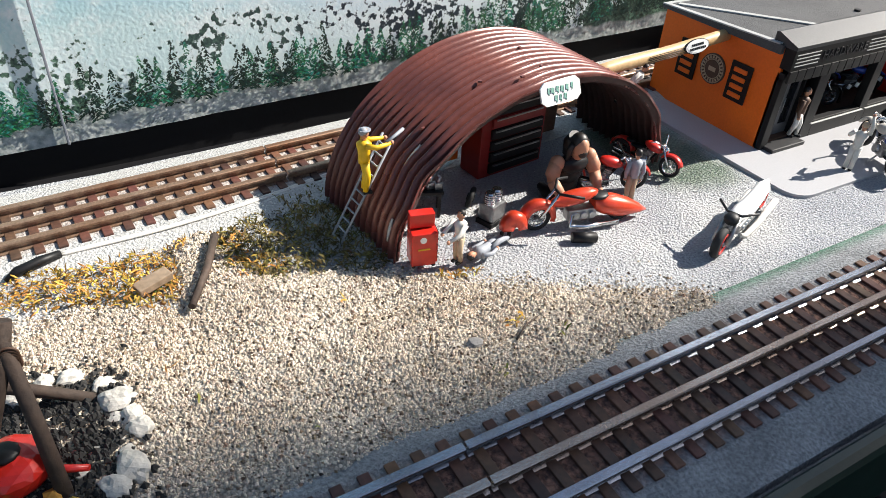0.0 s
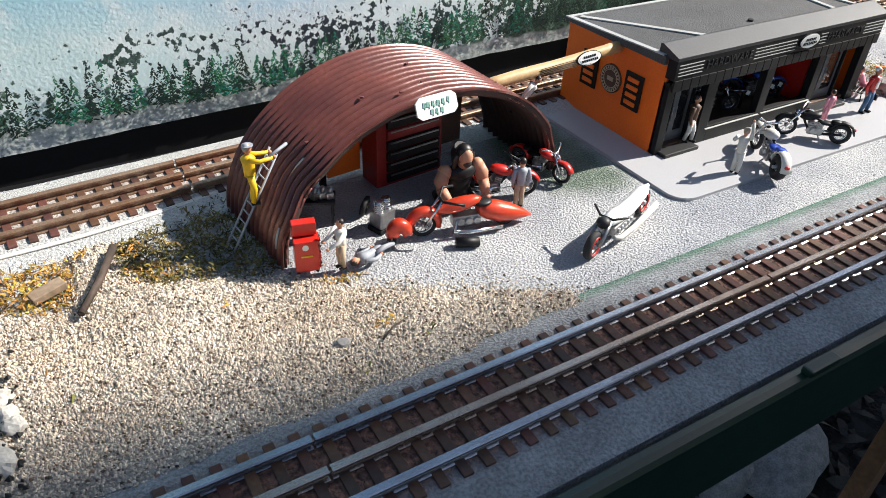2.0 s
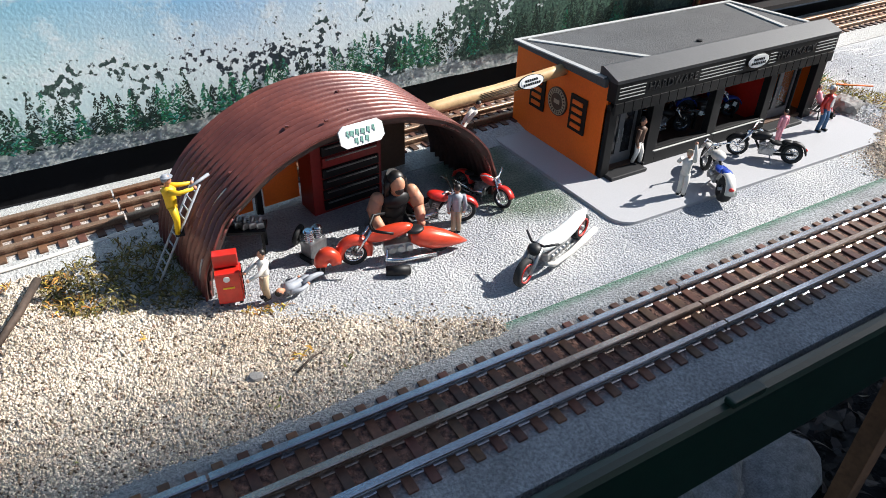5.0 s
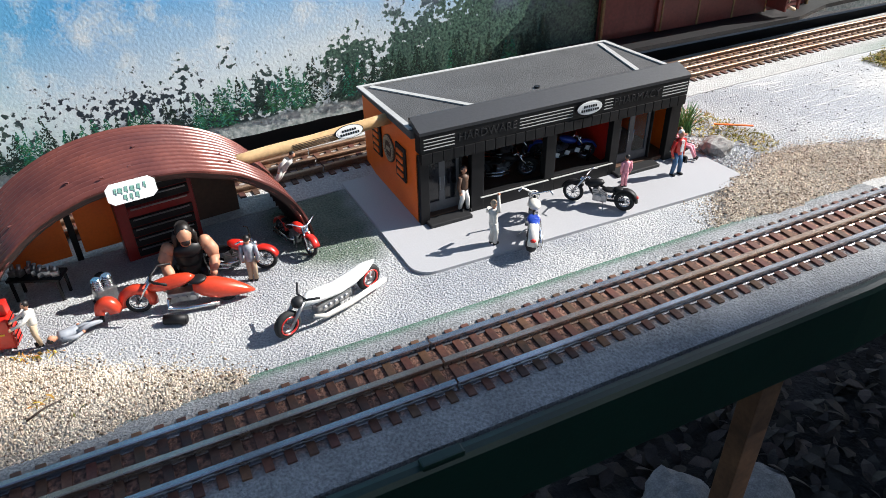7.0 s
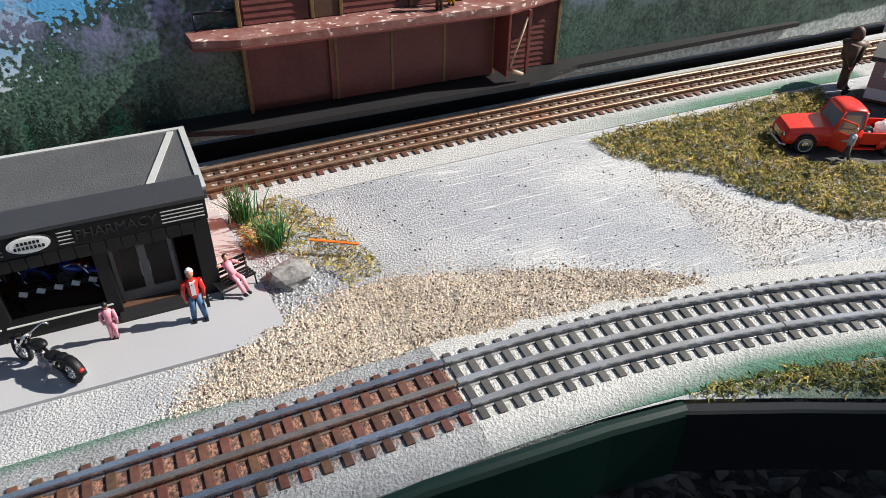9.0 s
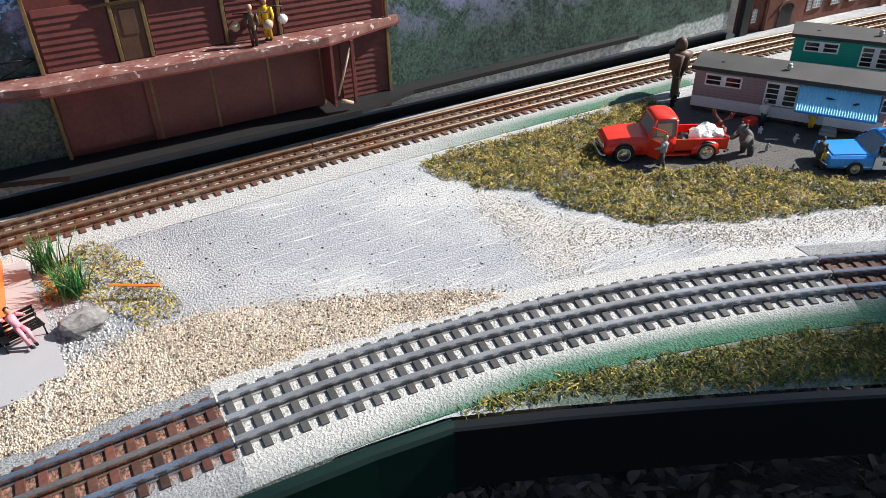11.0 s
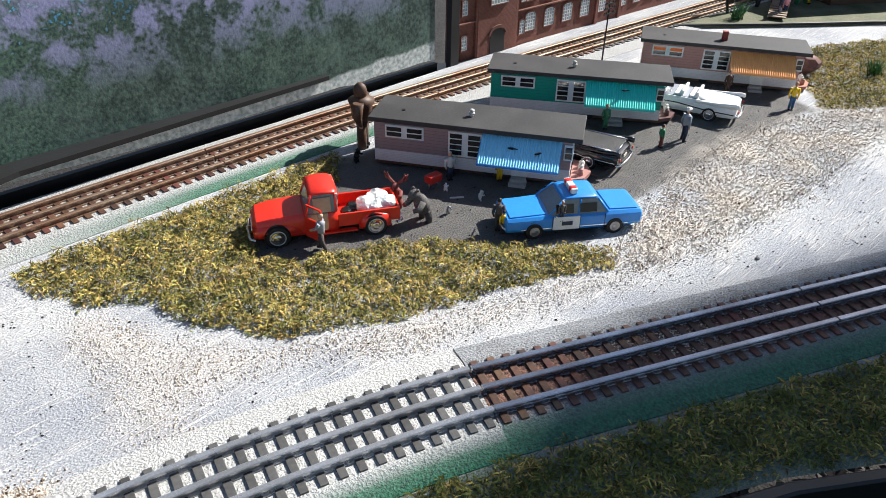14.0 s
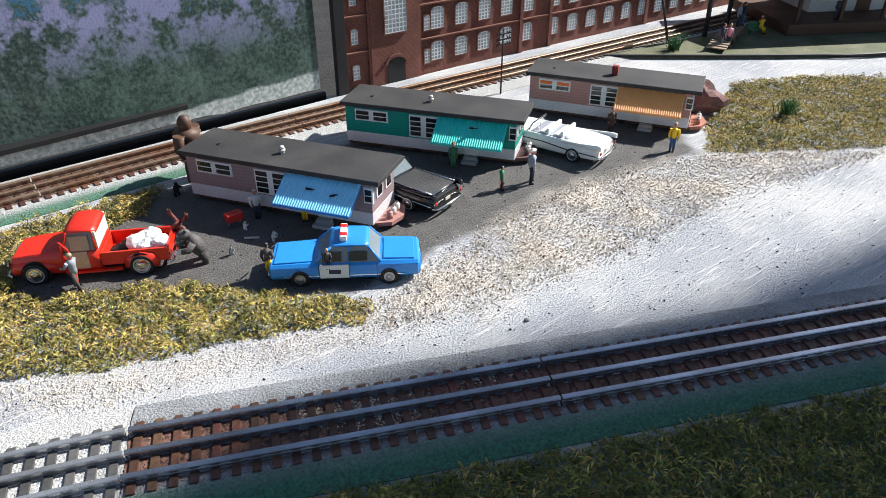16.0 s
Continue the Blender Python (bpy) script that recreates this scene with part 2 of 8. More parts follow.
def pipe(bm, pts, radii, n=8, mi=0, closed=True):
    """A round tube through points."""
    pts = [Vector(p) for p in pts]
    if not isinstance(radii, (list, tuple)):
        radii = [radii] * len(pts)
    rings, up = [], Vector((0.123, 0.31, 0.94))
    for i, p in enumerate(pts):
        d = (pts[min(i + 1, len(pts) - 1)] - pts[max(i - 1, 0)]).normalized()
        side = d.cross(up)
        if side.length < 0.05:
            side = d.cross(Vector((1, 0, 0)))
        side.normalize()
        top = side.cross(d)
        rings.append([bm.verts.new(p + radii[i] * (math.cos(a) * side + math.sin(a) * top)) for a in (2 * math.pi * k / n for k in range(n))])
    for a, b in zip(rings, rings[1:]):
        for k in range(n):
            f = bm.faces.new((a[k], b[k], b[(k + 1) % n], a[(k + 1) % n]))
            f.smooth, f.material_index = True, mi
    if closed:
        for r in (rings[0], rings[-1][::-1]):
            bm.faces.new(r).material_index = mi
    return bm


def ball(bm, c, r, mi=0, seg=12, turn=None):
    """An ellipsoid; r: one radius or three."""
    r = (r, r, r) if isinstance(r, (int, float)) else r
    made = bmesh.ops.create_uvsphere(bm, u_segments=seg, v_segments=max(6, seg * 2 // 3), radius=1)["verts"]
    mat = Matrix.Translation(c) @ (turn.to_4x4() if turn else Matrix()) @ Matrix.Diagonal((*r, 1))
    for v in made:
        v.co = mat @ v.co
    for f in {f for v in made for f in v.link_faces}:
        f.smooth, f.material_index = True, mi
    return bm


def prism(bm, pts, lo, hi, plane="xy", mi=0):
    """A polygon pushed along the third axis."""
    def at(u, v, w):
        return {"xy": (u, v, w), "xz": (u, w, v), "yz": (w, u, v)}[plane]
    a = [bm.verts.new(at(u, v, lo)) for u, v in pts]
    b = [bm.verts.new(at(u, v, hi)) for u, v in pts]
    faces = [bm.faces.new(a[::-1]), bm.faces.new(b)]
    for i in range(len(pts)):
        j = (i + 1) % len(pts)
        faces.append(bm.faces.new((a[i], a[j], b[j], b[i])))
    for f in faces:
        f.material_index = mi
    bmesh.ops.recalc_face_normals(bm, faces=faces)
    return bm


def loft(bm, rings, mi=0, smooth=True, caps=True):
    """Skins closed rings of equal length."""
    vs = [[bm.verts.new(p) for p in r] for r in rings]
    n, faces = len(vs[0]), []
    for a, b in zip(vs, vs[1:]):
        for k in range(n):
            faces.append(bm.faces.new((a[k], a[(k + 1) % n], b[(k + 1) % n], b[k])))
            faces[-1].smooth = smooth
    if caps:
        faces += [bm.faces.new(vs[0][::-1]), bm.faces.new(vs[-1])]
    for f in faces:
        f.material_index = mi
    bmesh.ops.recalc_face_normals(bm, faces=faces)
    return bm


def ring_wheel(bm, c, r, tube_r, axis="y", n=20, k=8, mi=0, flat=1.0):
    """A torus about axis y; flat: its width over its height."""
    vs = []
    for i in range(n):
        a = 2 * math.pi * i / n
        ring = []
        for j in range(k):
            b = 2 * math.pi * j / k
            rr = r + tube_r * math.cos(b)
            ring.append(bm.verts.new((c[0] + rr * math.cos(a), c[1] + flat * tube_r * math.sin(b), c[2] + rr * math.sin(a))))
        vs.append(ring)
    for i in range(n):
        for j in range(k):
            f = bm.faces.new((vs[i][j], vs[(i + 1) % n][j], vs[(i + 1) % n][(j + 1) % k], vs[i][(j + 1) % k]))
            f.smooth, f.material_index = True, mi
    return bm


def stone_mesh(bm, c, r, seed, mi=0, sub=2, rough=0.28):
    made = bmesh.ops.create_icosphere(bm, subdivisions=sub, radius=1)["verts"]
    for v in made:
        k = 1 + rough * noise.noise(v.co * 1.3 + Vector((seed * 7.7, seed * 3.1, 0))) + 0.5 * rough * noise.noise(v.co * 3.1 + Vector((0, seed * 5.3, 0)))
        v.co = Vector((v.co.x * r[0] * k + c[0], v.co.y * r[1] * k + c[1], v.co.z * r[2] * k + c[2]))
    for f in {f for v in made for f in v.link_faces}:
        f.material_index = mi
    return bm


def letters(text, size, m, mat, name, parent, depth=0.0004):
    """Raised letters as a mesh part, centred, reading along x, upright along z."""
    cu = bpy.data.curves.new(name, "FONT")
    cu.body, cu.size, cu.extrude, cu.resolution_u = text, size, depth, 2
    cu.align_x, cu.align_y = "CENTER", "CENTER"
    tmp = bpy.data.objects.new(name, cu)
    me = bpy.data.meshes.new_from_object(tmp)
    bpy.data.objects.remove(tmp)
    me.materials.append(mat)
    ob = new(name, me)
    ob.parent = parent
    ob.matrix_basis = m @ pose(0, 0, 0, 90, 0, 0)
    return ob


def inside(poly, x, y):
    """For arrays x, y: how far inside a polygon (positive) or outside (negative)."""
    p = np.array(poly, float)
    q = np.roll(p, -1, 0)
    best, odd = np.full(x.shape, 9.0), np.zeros(x.shape, bool)
    for (ax, ay), (bx, by) in zip(p, q):
        dx, dy = bx - ax, by - ay
        t = np.clip(((x - ax) * dx + (y - ay) * dy) / (dx * dx + dy * dy + 1e-12), 0, 1)
        best = np.minimum(best, np.hypot(x - ax - t * dx, y - ay - t * dy))
        with np.errstate(divide="ignore", invalid="ignore"):
            odd ^= ((ay > y) != (by > y)) & (x < (bx - ax) * (y - ay) / (by - ay + 1e-15) + ax)
    return np.where(odd, best, -best)


def scatter(poly, count, rng):
    p = np.array(poly)
    lo, hi = p.min(0), p.max(0)
    pts = rng.uniform(lo, hi, (count * 4, 2))
    return pts[inside(poly, pts[:, 0], pts[:, 1]) > 0][:count]


def smooth_line(pts, step=0.01):
    """Points at even steps along a smooth curve through pts."""
    p = [Vector((*q, 0)) for q in pts]
    out = []
    for i in range(len(p) - 1):
        a, b, c, d = p[max(i - 1, 0)], p[i], p[i + 1], p[min(i + 2, len(p) - 1)]
        n = max(2, int((c - b).length / step))
        for k in range(n):
            t = k / n
            out.append(0.5 * ((2 * b) + (c - a) * t + (2 * a - 5 * b + 4 * c - d) * t * t + (3 * b - a - 3 * c + d) * t**3))
    return out + [p[-1]]

# ---- the ground of the layout ----
FRONT = [(-1.3, -0.046), (-0.1, -0.046), (-0.03, -0.042), (0.07, -0.047), (0.115, -0.052), (0.17, -0.075), (0.22, -0.098), (0.29, -0.131), (0.47, -0.221), (0.52, -0.255), (0.8, -0.41), (1.1, -0.56), (2.2, -0.9)]
BACK = [(-1.3, 0.30), (-0.7, 0.288), (-0.3, 0.305), (0.0, 0.322), (0.3, 0.33), (0.8, 0.335), (2.2, 0.335)]


def along(line, x):
    a = np.array(line)
    return np.interp(x, a[:, 0], a[:, 1])


SAND = [
    [(-1.3, 0.0), (-0.7, 0.02), (-0.46, 0.034), (-0.4628, 0.0445), (-0.5055, 0.0712), (-0.5641, 0.1059), (-0.605, 0.135), (-0.655, 0.162), (-0.665, 0.2), (-0.68, 0.2), (-0.69, 0.145), (-0.73, 0.165), (-1.3, 0.19)],
    [(-0.131, 0.042), (-0.103, 0.074), (-0.059, 0.094), (-0.025, 0.107), (0.012, 0.107), (0.076, 0.088), (0.145, 0.056), (0.197, 0.026), (0.2, 0.004), (0.104, 0.018), (0.017, 0.033), (-0.049, 0.034), (-0.106, 0.038)],
    [(0.261, 0.15), (0.295, 0.092), (0.317, 0.053), (0.367, 0.018), (0.42, -0.018), (0.406, -0.028), (0.361, 0.012), (0.3, 0.035), (0.262, 0.02), (0.287, -0.008), (0.244, 0.003), (0.25, 0.048), (0.25, 0.121)],
    [(0.564, -0.051), (0.616, -0.032), (0.701, -0.017), (0.813, -0.005), (0.894, -0.012), (0.976, -0.041), (1.13, -0.146), (1.039, -0.124), (0.934, -0.1), (0.809, -0.102), (0.719, -0.094), (0.64, -0.087), (0.579, -0.071)],
    [(0.35, 0.034), (0.402, 0.006), (0.456, -0.017), (0.55, -0.05), (0.56, -0.07), (0.44, -0.032), (0.38, -0.01)],
]
ASPHALT = [(0.46, 0.215), (0.4, 0.185), (0.378, 0.15), (0.375, 0.125), (0.4, 0.1), (0.445, 0.085), (0.47, 0.075), (0.509, 0.033), (0.578, -0.02), (0.628, -0.02), (0.665, -0.009), (0.755, -0.014), (0.894, -0.018), (0.979, -0.03), (1.022, 0.04), (0.95, 0.165), (0.703, 0.21), (0.531, 0.22)]
GREEN = [(-0.38, 0.235), (-0.344, 0.235), (-0.342, 0.131), (-0.36, 0.12), (-0.41, 0.128), (-0.41, 0.2)]
STRIP = [(0.14, -0.052), (0.234, -0.068), (0.322, -0.09), (0.394, -0.118), (0.53, -0.183), (0.776, -0.3), (1.0, -0.403), (2.2, -0.96), (2.2, -1.3), (0.8, -0.7), (0.4, -0.3), (0.2, -0.12)]
RIGHT_GREY = [(1.19, 0.11), (1.3, 0.13), (1.5, 0.05), (2.2, -0.1), (2.2, 0.33), (1.12, 0.33), (1.12, 0.25)]

nx, ny = 900, 150
gx = np.linspace(-1.3, 2.2, nx)[:, None] * np.ones((1, ny))
gv = np.linspace(0, 1, ny)[None, :] * np.ones((nx, 1))
gy = along(FRONT, gx) + gv * (along(BACK, gx) - along(FRONT, gx))
wob = np.array([[noise.noise(Vector((x * 28, y * 28, 1.7))) for x, y in zip(a, b)] for a, b in zip(gx, gy)])
wob2 = np.array([[noise.noise(Vector((x * 95, y * 95, 4.2))) for x, y in zip(a, b)] for a, b in zip(gx, gy)])
edge = 0.009 * wob + 0.005 * wob2


def zone(polys, soft):
    d = np.max([inside(p, gx, gy) for p in polys], 0)
    return np.clip((d + edge) / soft + 0.5, 0, 1)


z_sand = np.maximum(zone([SAND[0], SAND[1]], 0.012), 0.45 * zone([SAND[2], SAND[4]], 0.03))
z_sand = np.maximum(z_sand, np.clip(0.55 + 1.1 * wob + 0.5 * wob2, 0.1, 1) * zone([SAND[3]], 0.04))
z_asph, z_green = zone([ASPHALT], 0.01), zone([GREEN, STRIP], 0.02)
gz = z_sand * (0.0022 + 0.0014 * wob + 0.001 * wob2) + 0.0003 * wob
left_mound = np.clip((inside(SAND[0], gx, gy)) / 0.05, 0, 1)
gz += 0.003 * left_mound
gz -= 0.004 * np.clip((0.034 - gy) / 0.01, 0, 1) * (gx < 0.05)
verts = np.stack([gx, gy, gz], -1).reshape(-1, 3)
idx = np.arange(nx * ny).reshape(nx, ny)
quads = np.stack([idx[:-1, :-1], idx[1:, :-1], idx[1:, 1:], idx[:-1, 1:]], -1).reshape(-1, 4)

ground_mat = bpy.data.materials.new("layout_ground")
ground_mat.use_nodes = True
n, l, b = nodes_of(ground_mat)
attr = n.new("ShaderNodeAttribute")
attr.attribute_name = "zone"
sep = n.new("ShaderNodeSeparateColor")
l.new(attr.outputs["Color"], sep.inputs[0])
geo = n.new("ShaderNodeNewGeometry")


def tex(kind, scale, detail=4):
    t = n.new(kind)
    t.inputs["Scale"].default_value = scale
    if "Detail" in t.inputs:
        t.inputs["Detail"].default_value = detail
    l.new(geo.outputs["Position"], t.inputs["Vector"])
    return t


def two(fac, c1, c2, lo=0.35, hi=0.65):
    r = n.new("ShaderNodeValToRGB")
    r.color_ramp.elements[0].position, r.color_ramp.elements[1].position = lo, hi
    r.color_ramp.elements[0].color, r.color_ramp.elements[1].color = (*c1, 1), (*c2, 1)
    l.new(fac, r.inputs[0])
    return r.outputs[0]


def blend(fac, a, c, mode="MIX"):
    x = n.new("ShaderNodeMix")
    x.data_type, x.blend_type = "RGBA", mode
    if isinstance(fac, float):
        x.inputs["Factor"].default_value = fac
    else:
        l.new(fac, x.inputs["Factor"])
    for s, v in (("A", a), ("B", c)):
        if isinstance(v, tuple):
            x.inputs[s].default_value = (*v, 1)
        else:
            l.new(v, x.inputs[s])
    return x.outputs["Result"]


broad, mid, fine = tex("ShaderNodeTexNoise", 9), tex("ShaderNodeTexNoise", 60), tex("ShaderNodeTexNoise", 700)
cell = tex("ShaderNodeTexVoronoi", 620)
cell2 = tex("ShaderNodeTexVoronoi", 230)
grey = blend(0.45, two(broad.outputs["Fac"], (0.24, 0.26, 0.3), (0.52, 0.52, 0.51), 0.43, 0.64), two(fine.outputs["Fac"], (0.28, 0.285, 0.3), (0.58, 0.58, 0.58)))
fleck = n.new("ShaderNodeMath")
fleck.operation, fleck.inputs[1].default_value = "LESS_THAN", 0.09
l.new(cell2.outputs["Distance"], fleck.inputs[0])
fleck2 = n.new("ShaderNodeMath")
fleck2.operation = "MULTIPLY"
gate = n.new("ShaderNodeMath")
gate.operation, gate.inputs[1].default_value = "GREATER_THAN", 0.56
l.new(mid.outputs["Fac"], gate.inputs[0]), l.new(fleck.outputs[0], fleck2.inputs[0]), l.new(gate.outputs[0], fleck2.inputs[1])
grey = blend(fleck2.outputs[0], grey, (0.2, 0.18, 0.16))
# strokes of the brush in the road paint
turned = n.new("ShaderNodeMapping")
turned.inputs["Rotation"].default_value, turned.inputs["Scale"].default_value = (0, 0, -0.3), (26, 330, 1)
l.new(geo.outputs["Position"], turned.inputs["Vector"])
stroke = n.new("ShaderNodeTexNoise")
stroke.inputs["Scale"].default_value, stroke.inputs["Detail"].default_value = 1.0, 3
l.new(turned.outputs[0], stroke.inputs["Vector"])
lined = n.new("ShaderNodeMapRange")
lined.inputs[1].default_value, lined.inputs[2].default_value = 0.55, 0.68
l.new(stroke.outputs["Fac"], lined.inputs[0])
smooth_zone = n.new("ShaderNodeMath")
smooth_zone.operation, smooth_zone.use_clamp = "SUBTRACT", True
smooth_zone.inputs[0].default_value = 1.0
l.new(attr.outputs["Alpha"], smooth_zone.inputs[1])
painted = n.new("ShaderNodeMath")
painted.operation = "MULTIPLY"
l.new(lined.outputs[0], painted.inputs[0]), l.new(smooth_zone.outputs[0], painted.inputs[1])
grey = blend(painted.outputs[0], grey, (0.68, 0.67, 0.65))
sandc = blend(0.5, two(mid.outputs["Fac"], (0.46, 0.39, 0.31), (0.7, 0.63, 0.54)), two(fine.outputs["Fac"], (0.27, 0.21, 0.16), (0.86, 0.8, 0.71)))
asph = blend(0.5, two(mid.outputs["Fac"], (0.06, 0.058, 0.056), (0.11, 0.103, 0.096)), two(fine.outputs["Fac"], (0.045, 0.045, 0.045), (0.14, 0.13, 0.12)))
greenc = blend(0.6, two(mid.outputs["Fac"], (0.05, 0.1, 0.07), (0.16, 0.2, 0.15)), two(fine.outputs["Fac"], (0.05, 0.085, 0.06), (0.22, 0.25, 0.2)))
col = blend(sep.outputs[2], grey, greenc)
col = blend(sep.outputs[1], col, asph)
far_x = n.new("ShaderNodeSeparateXYZ")
l.new(geo.outputs["Position"], far_x.inputs[0])
dirty = n.new("ShaderNodeMapRange")
dirty.inputs[1].default_value, dirty.inputs[2].default_value, dirty.inputs[4].default_value = 0.5, 0.62, 0.3
l.new(far_x.outputs[0], dirty.inputs[0])
sandc = blend(dirty.outputs[0], sandc, two(fine.outputs["Fac"], (0.17, 0.145, 0.12), (0.58, 0.52, 0.45)))
col = blend(sep.outputs[0], col, sandc)
l.new(col, b.inputs["Base Color"])
b.inputs["Roughness"].default_value = 0.8
bp, bp2 = n.new("ShaderNodeBump"), n.new("ShaderNodeBump")
bp.inputs["Distance"].default_value, bp2.inputs["Distance"].default_value = 0.0019, 0.0009
st = n.new("ShaderNodeMapRange")
st.inputs[3].default_value, st.inputs[4].default_value = 0.75, 1.0
l.new(sep.outputs[0], st.inputs[0]), l.new(st.outputs[0], bp.inputs["Strength"])
smoother = n.new("ShaderNodeMath")
smoother.operation = "MULTIPLY"
l.new(cell.outputs["Distance"], smoother.inputs[0]), l.new(attr.outputs["Alpha"], smoother.inputs[1])
l.new(smoother.outputs[0], bp.inputs["Height"])
bp.invert = True
bp2.inputs["Strength"].default_value = 0.6
l.new(fine.outputs["Fac"], bp2.inputs["Height"]), l.new(bp.outputs[0], bp2.inputs["Normal"])
bp3 = n.new("ShaderNodeBump")
bp3.inputs["Strength"].default_value, bp3.inputs["Distance"].default_value = 0.7, 0.0012
l.new(painted.outputs[0], bp3.inputs["Height"]), l.new(bp2.outputs[0], bp3.inputs["Normal"])
l.new(bp3.outputs[0], b.inputs["Normal"])

ground = raw("ground", verts.tolist(), quads.tolist(), ground_mat)
ground.data.polygons.foreach_set("use_smooth", [True] * len(ground.data.polygons))
za = ground.data.color_attributes.new("zone", "FLOAT_COLOR", "POINT")
za.data.foreach_set("color", np.stack([z_sand, z_asph, z_green, np.clip(1 - (gx - 0.02) / 0.12, 0.3, 1)], -1).reshape(-1).astype(np.float32))
tagged(ground, "layout ground of grey scenic grit, pale sand and dark asphalt", "ground", kind="structure")


def ground_z(x, y):
    i = int(round((x + 1.3) / 3.5 * (nx - 1)))
    v = (y - along(FRONT, x)) / (along(BACK, x) - along(FRONT, x))
    j = int(round(v * (ny - 1)))
    return float(gz[min(max(i, 0), nx - 1), min(max(j, 0), ny - 1)])


# ---- the tracks: sections of three-rail model track on moulded roadbed ----
roadbed_mat = material("moulded_grey_ballast", (0.3, 0.31, 0.32), 0.85, vary=0.4, grain=650, big=40, bump=1.0, depth=0.0016, second=(0.22, 0.225, 0.23))
n, l, b = nodes_of(roadbed_mat)
base = b.inputs["Base Color"].links[0].from_socket
attr = n.new("ShaderNodeAttribute")
attr.attribute_name = "tone"
sep = n.new("ShaderNodeSeparateColor")
l.new(attr.outputs["Color"], sep.inputs[0])
geo = n.new("ShaderNodeNewGeometry")
c1 = blend(sep.outputs[0], base, two(tex("ShaderNodeTexNoise", 500).outputs["Fac"], (0.008, 0.07, 0.035), (0.03, 0.17, 0.09)))
c2 = blend(sep.outputs[1], c1, two(tex("ShaderNodeTexNoise", 400).outputs["Fac"], (0.05, 0.022, 0.015), (0.3, 0.145, 0.095)))
c3 = blend(sep.outputs[2], c2, two(tex("ShaderNodeTexNoise", 600).outputs["Fac"], (0.42, 0.41, 0.39), (0.62, 0.61, 0.58)))
l.new(c3, b.inputs["Base Color"])

TIE_Z, RAIL_Z = 0.0048, 0.0098
GAUGE = 0.0168
tie_bm = box(B(), (0, 0, 0), (0.0047, 0.0515, 0.0022), bev=0.0004)
tie_keep = part("tie", tie_bm, M["tie_brown"])
tie_meshes = {"brown": tie_keep.data, "grey": tie_keep.data.copy()}
tie_meshes["grey"].materials[0] = M["tie_grey"]
bpy.data.objects.remove(tie_keep)
RAIL_PROFILE = [(-0.0022, 0.0), (0.0022, 0.0), (0.0022, 0.0006), (0.0005, 0.0012), (0.0005, 0.0034), (0.0019, 0.0038), (0.0019, 0.0049), (0.0014, 0.0054), (-0.0014, 0.0054), (-0.0019, 0.0049), (-0.0019, 0.0038), (-0.0005, 0.0034), (-0.0005, 0.0012), (-0.0022, 0.0006)]


def sweep(bm, centre, profile, offset=0.0, z0=0.0, mi=0):
    """Pushes a closed profile (across, up) along a list of (point, heading)."""
    rings = []
    for p, a in centre:
        side = Vector((-math.sin(a), math.cos(a), 0))
        rings.append([p + side * (offset + u) + Vector((0, 0, z0 + v)) for u, v in profile])
    return loft(bm, rings, mi, smooth=False)


def track_section(centre, ties, rails, tone, label):
    """One length of track. tone(across, along): how green, brown and pale the ballast is."""
    sec = thing("track_section", label, "model track", group="model railway track")
    prof = [(-0.045, -0.004), (0.045, -0.004), (0.0445, 0.0006), (0.0275, 0.0044), (0.0235, 0.0042), (-0.0235, 0.0042), (-0.0275, 0.0044), (-0.0445, 0.0006)]
    dense = [prof[0], prof[1]]
    for (a0, b0), (a1, b1) in zip(prof[1:], prof[2:] + prof[:1]):
        k = max(1, int(abs(a1 - a0) / 0.006)) if b0 > -0.003 or b1 > -0.003 else 1
        for i in range(1, k + 1):
            q = (a0 + (a1 - a0) * i / k, b0 + (b1 - b0) * i / k)
            if q != prof[0]:
                dense.append(q)
    bed = part("roadbed", sweep(B(), centre, dense), roadbed_mat, sec)
    me = bed.data
    at = me.color_attributes.new("tone", "FLOAT_COLOR", "POINT")
    total, k = len(centre), len(dense)
    vals = []
    for i, v in enumerate(me.vertices):
        vals += [*tone(dense[i % k][0], (i // k) / max(total - 1, 1), v.co.x), 1]
    at.data.foreach_set("color", vals)
    for off, name in ((-GAUGE, "rail"), (0, "rail"), (GAUGE, "rail")):
        trimmed = [(p, a) for p, a in centre]
        p0, a0 = trimmed[0]
        p1, a1 = trimmed[-1]
        trimmed[0] = (p0 + Vector((math.cos(a0), math.sin(a0), 0)) * 0.0006, a0)
        trimmed[-1] = (p1 - Vector((math.cos(a1), math.sin(a1), 0)) * 0.0006, a1)
        part(name, sweep(B(), trimmed, RAIL_PROFILE, off, RAIL_Z - 0.0053), rails[1] if off == 0 else rails[0], sec)
    dist = [0.0]
    for (p, _), (q, _) in zip(centre, centre[1:]):
        dist.append(dist[-1] + (q - p).length)
    count = max(1, round(dist[-1] / 0.0105))
    for i in range(count):
        s = dist[-1] * (i + 0.5) / count
        j = max(k for k in range(len(dist)) if dist[k] <= s + 1e-9)
        j = min(j, len(dist) - 2)
        f = (s - dist[j]) / (dist[j + 1] - dist[j])
        p = centre[j][0].lerp(centre[j + 1][0], f)
        a = centre[j][1] + (centre[j + 1][1] - centre[j][1]) * f
        t = new("tie", tie_meshes[ties])
        t.parent = sec
        t.matrix_basis = Matrix.LocRotScale((p.x, p.y, TIE_Z - 0.0004), Euler((0, 0, a)), None)
    return sec


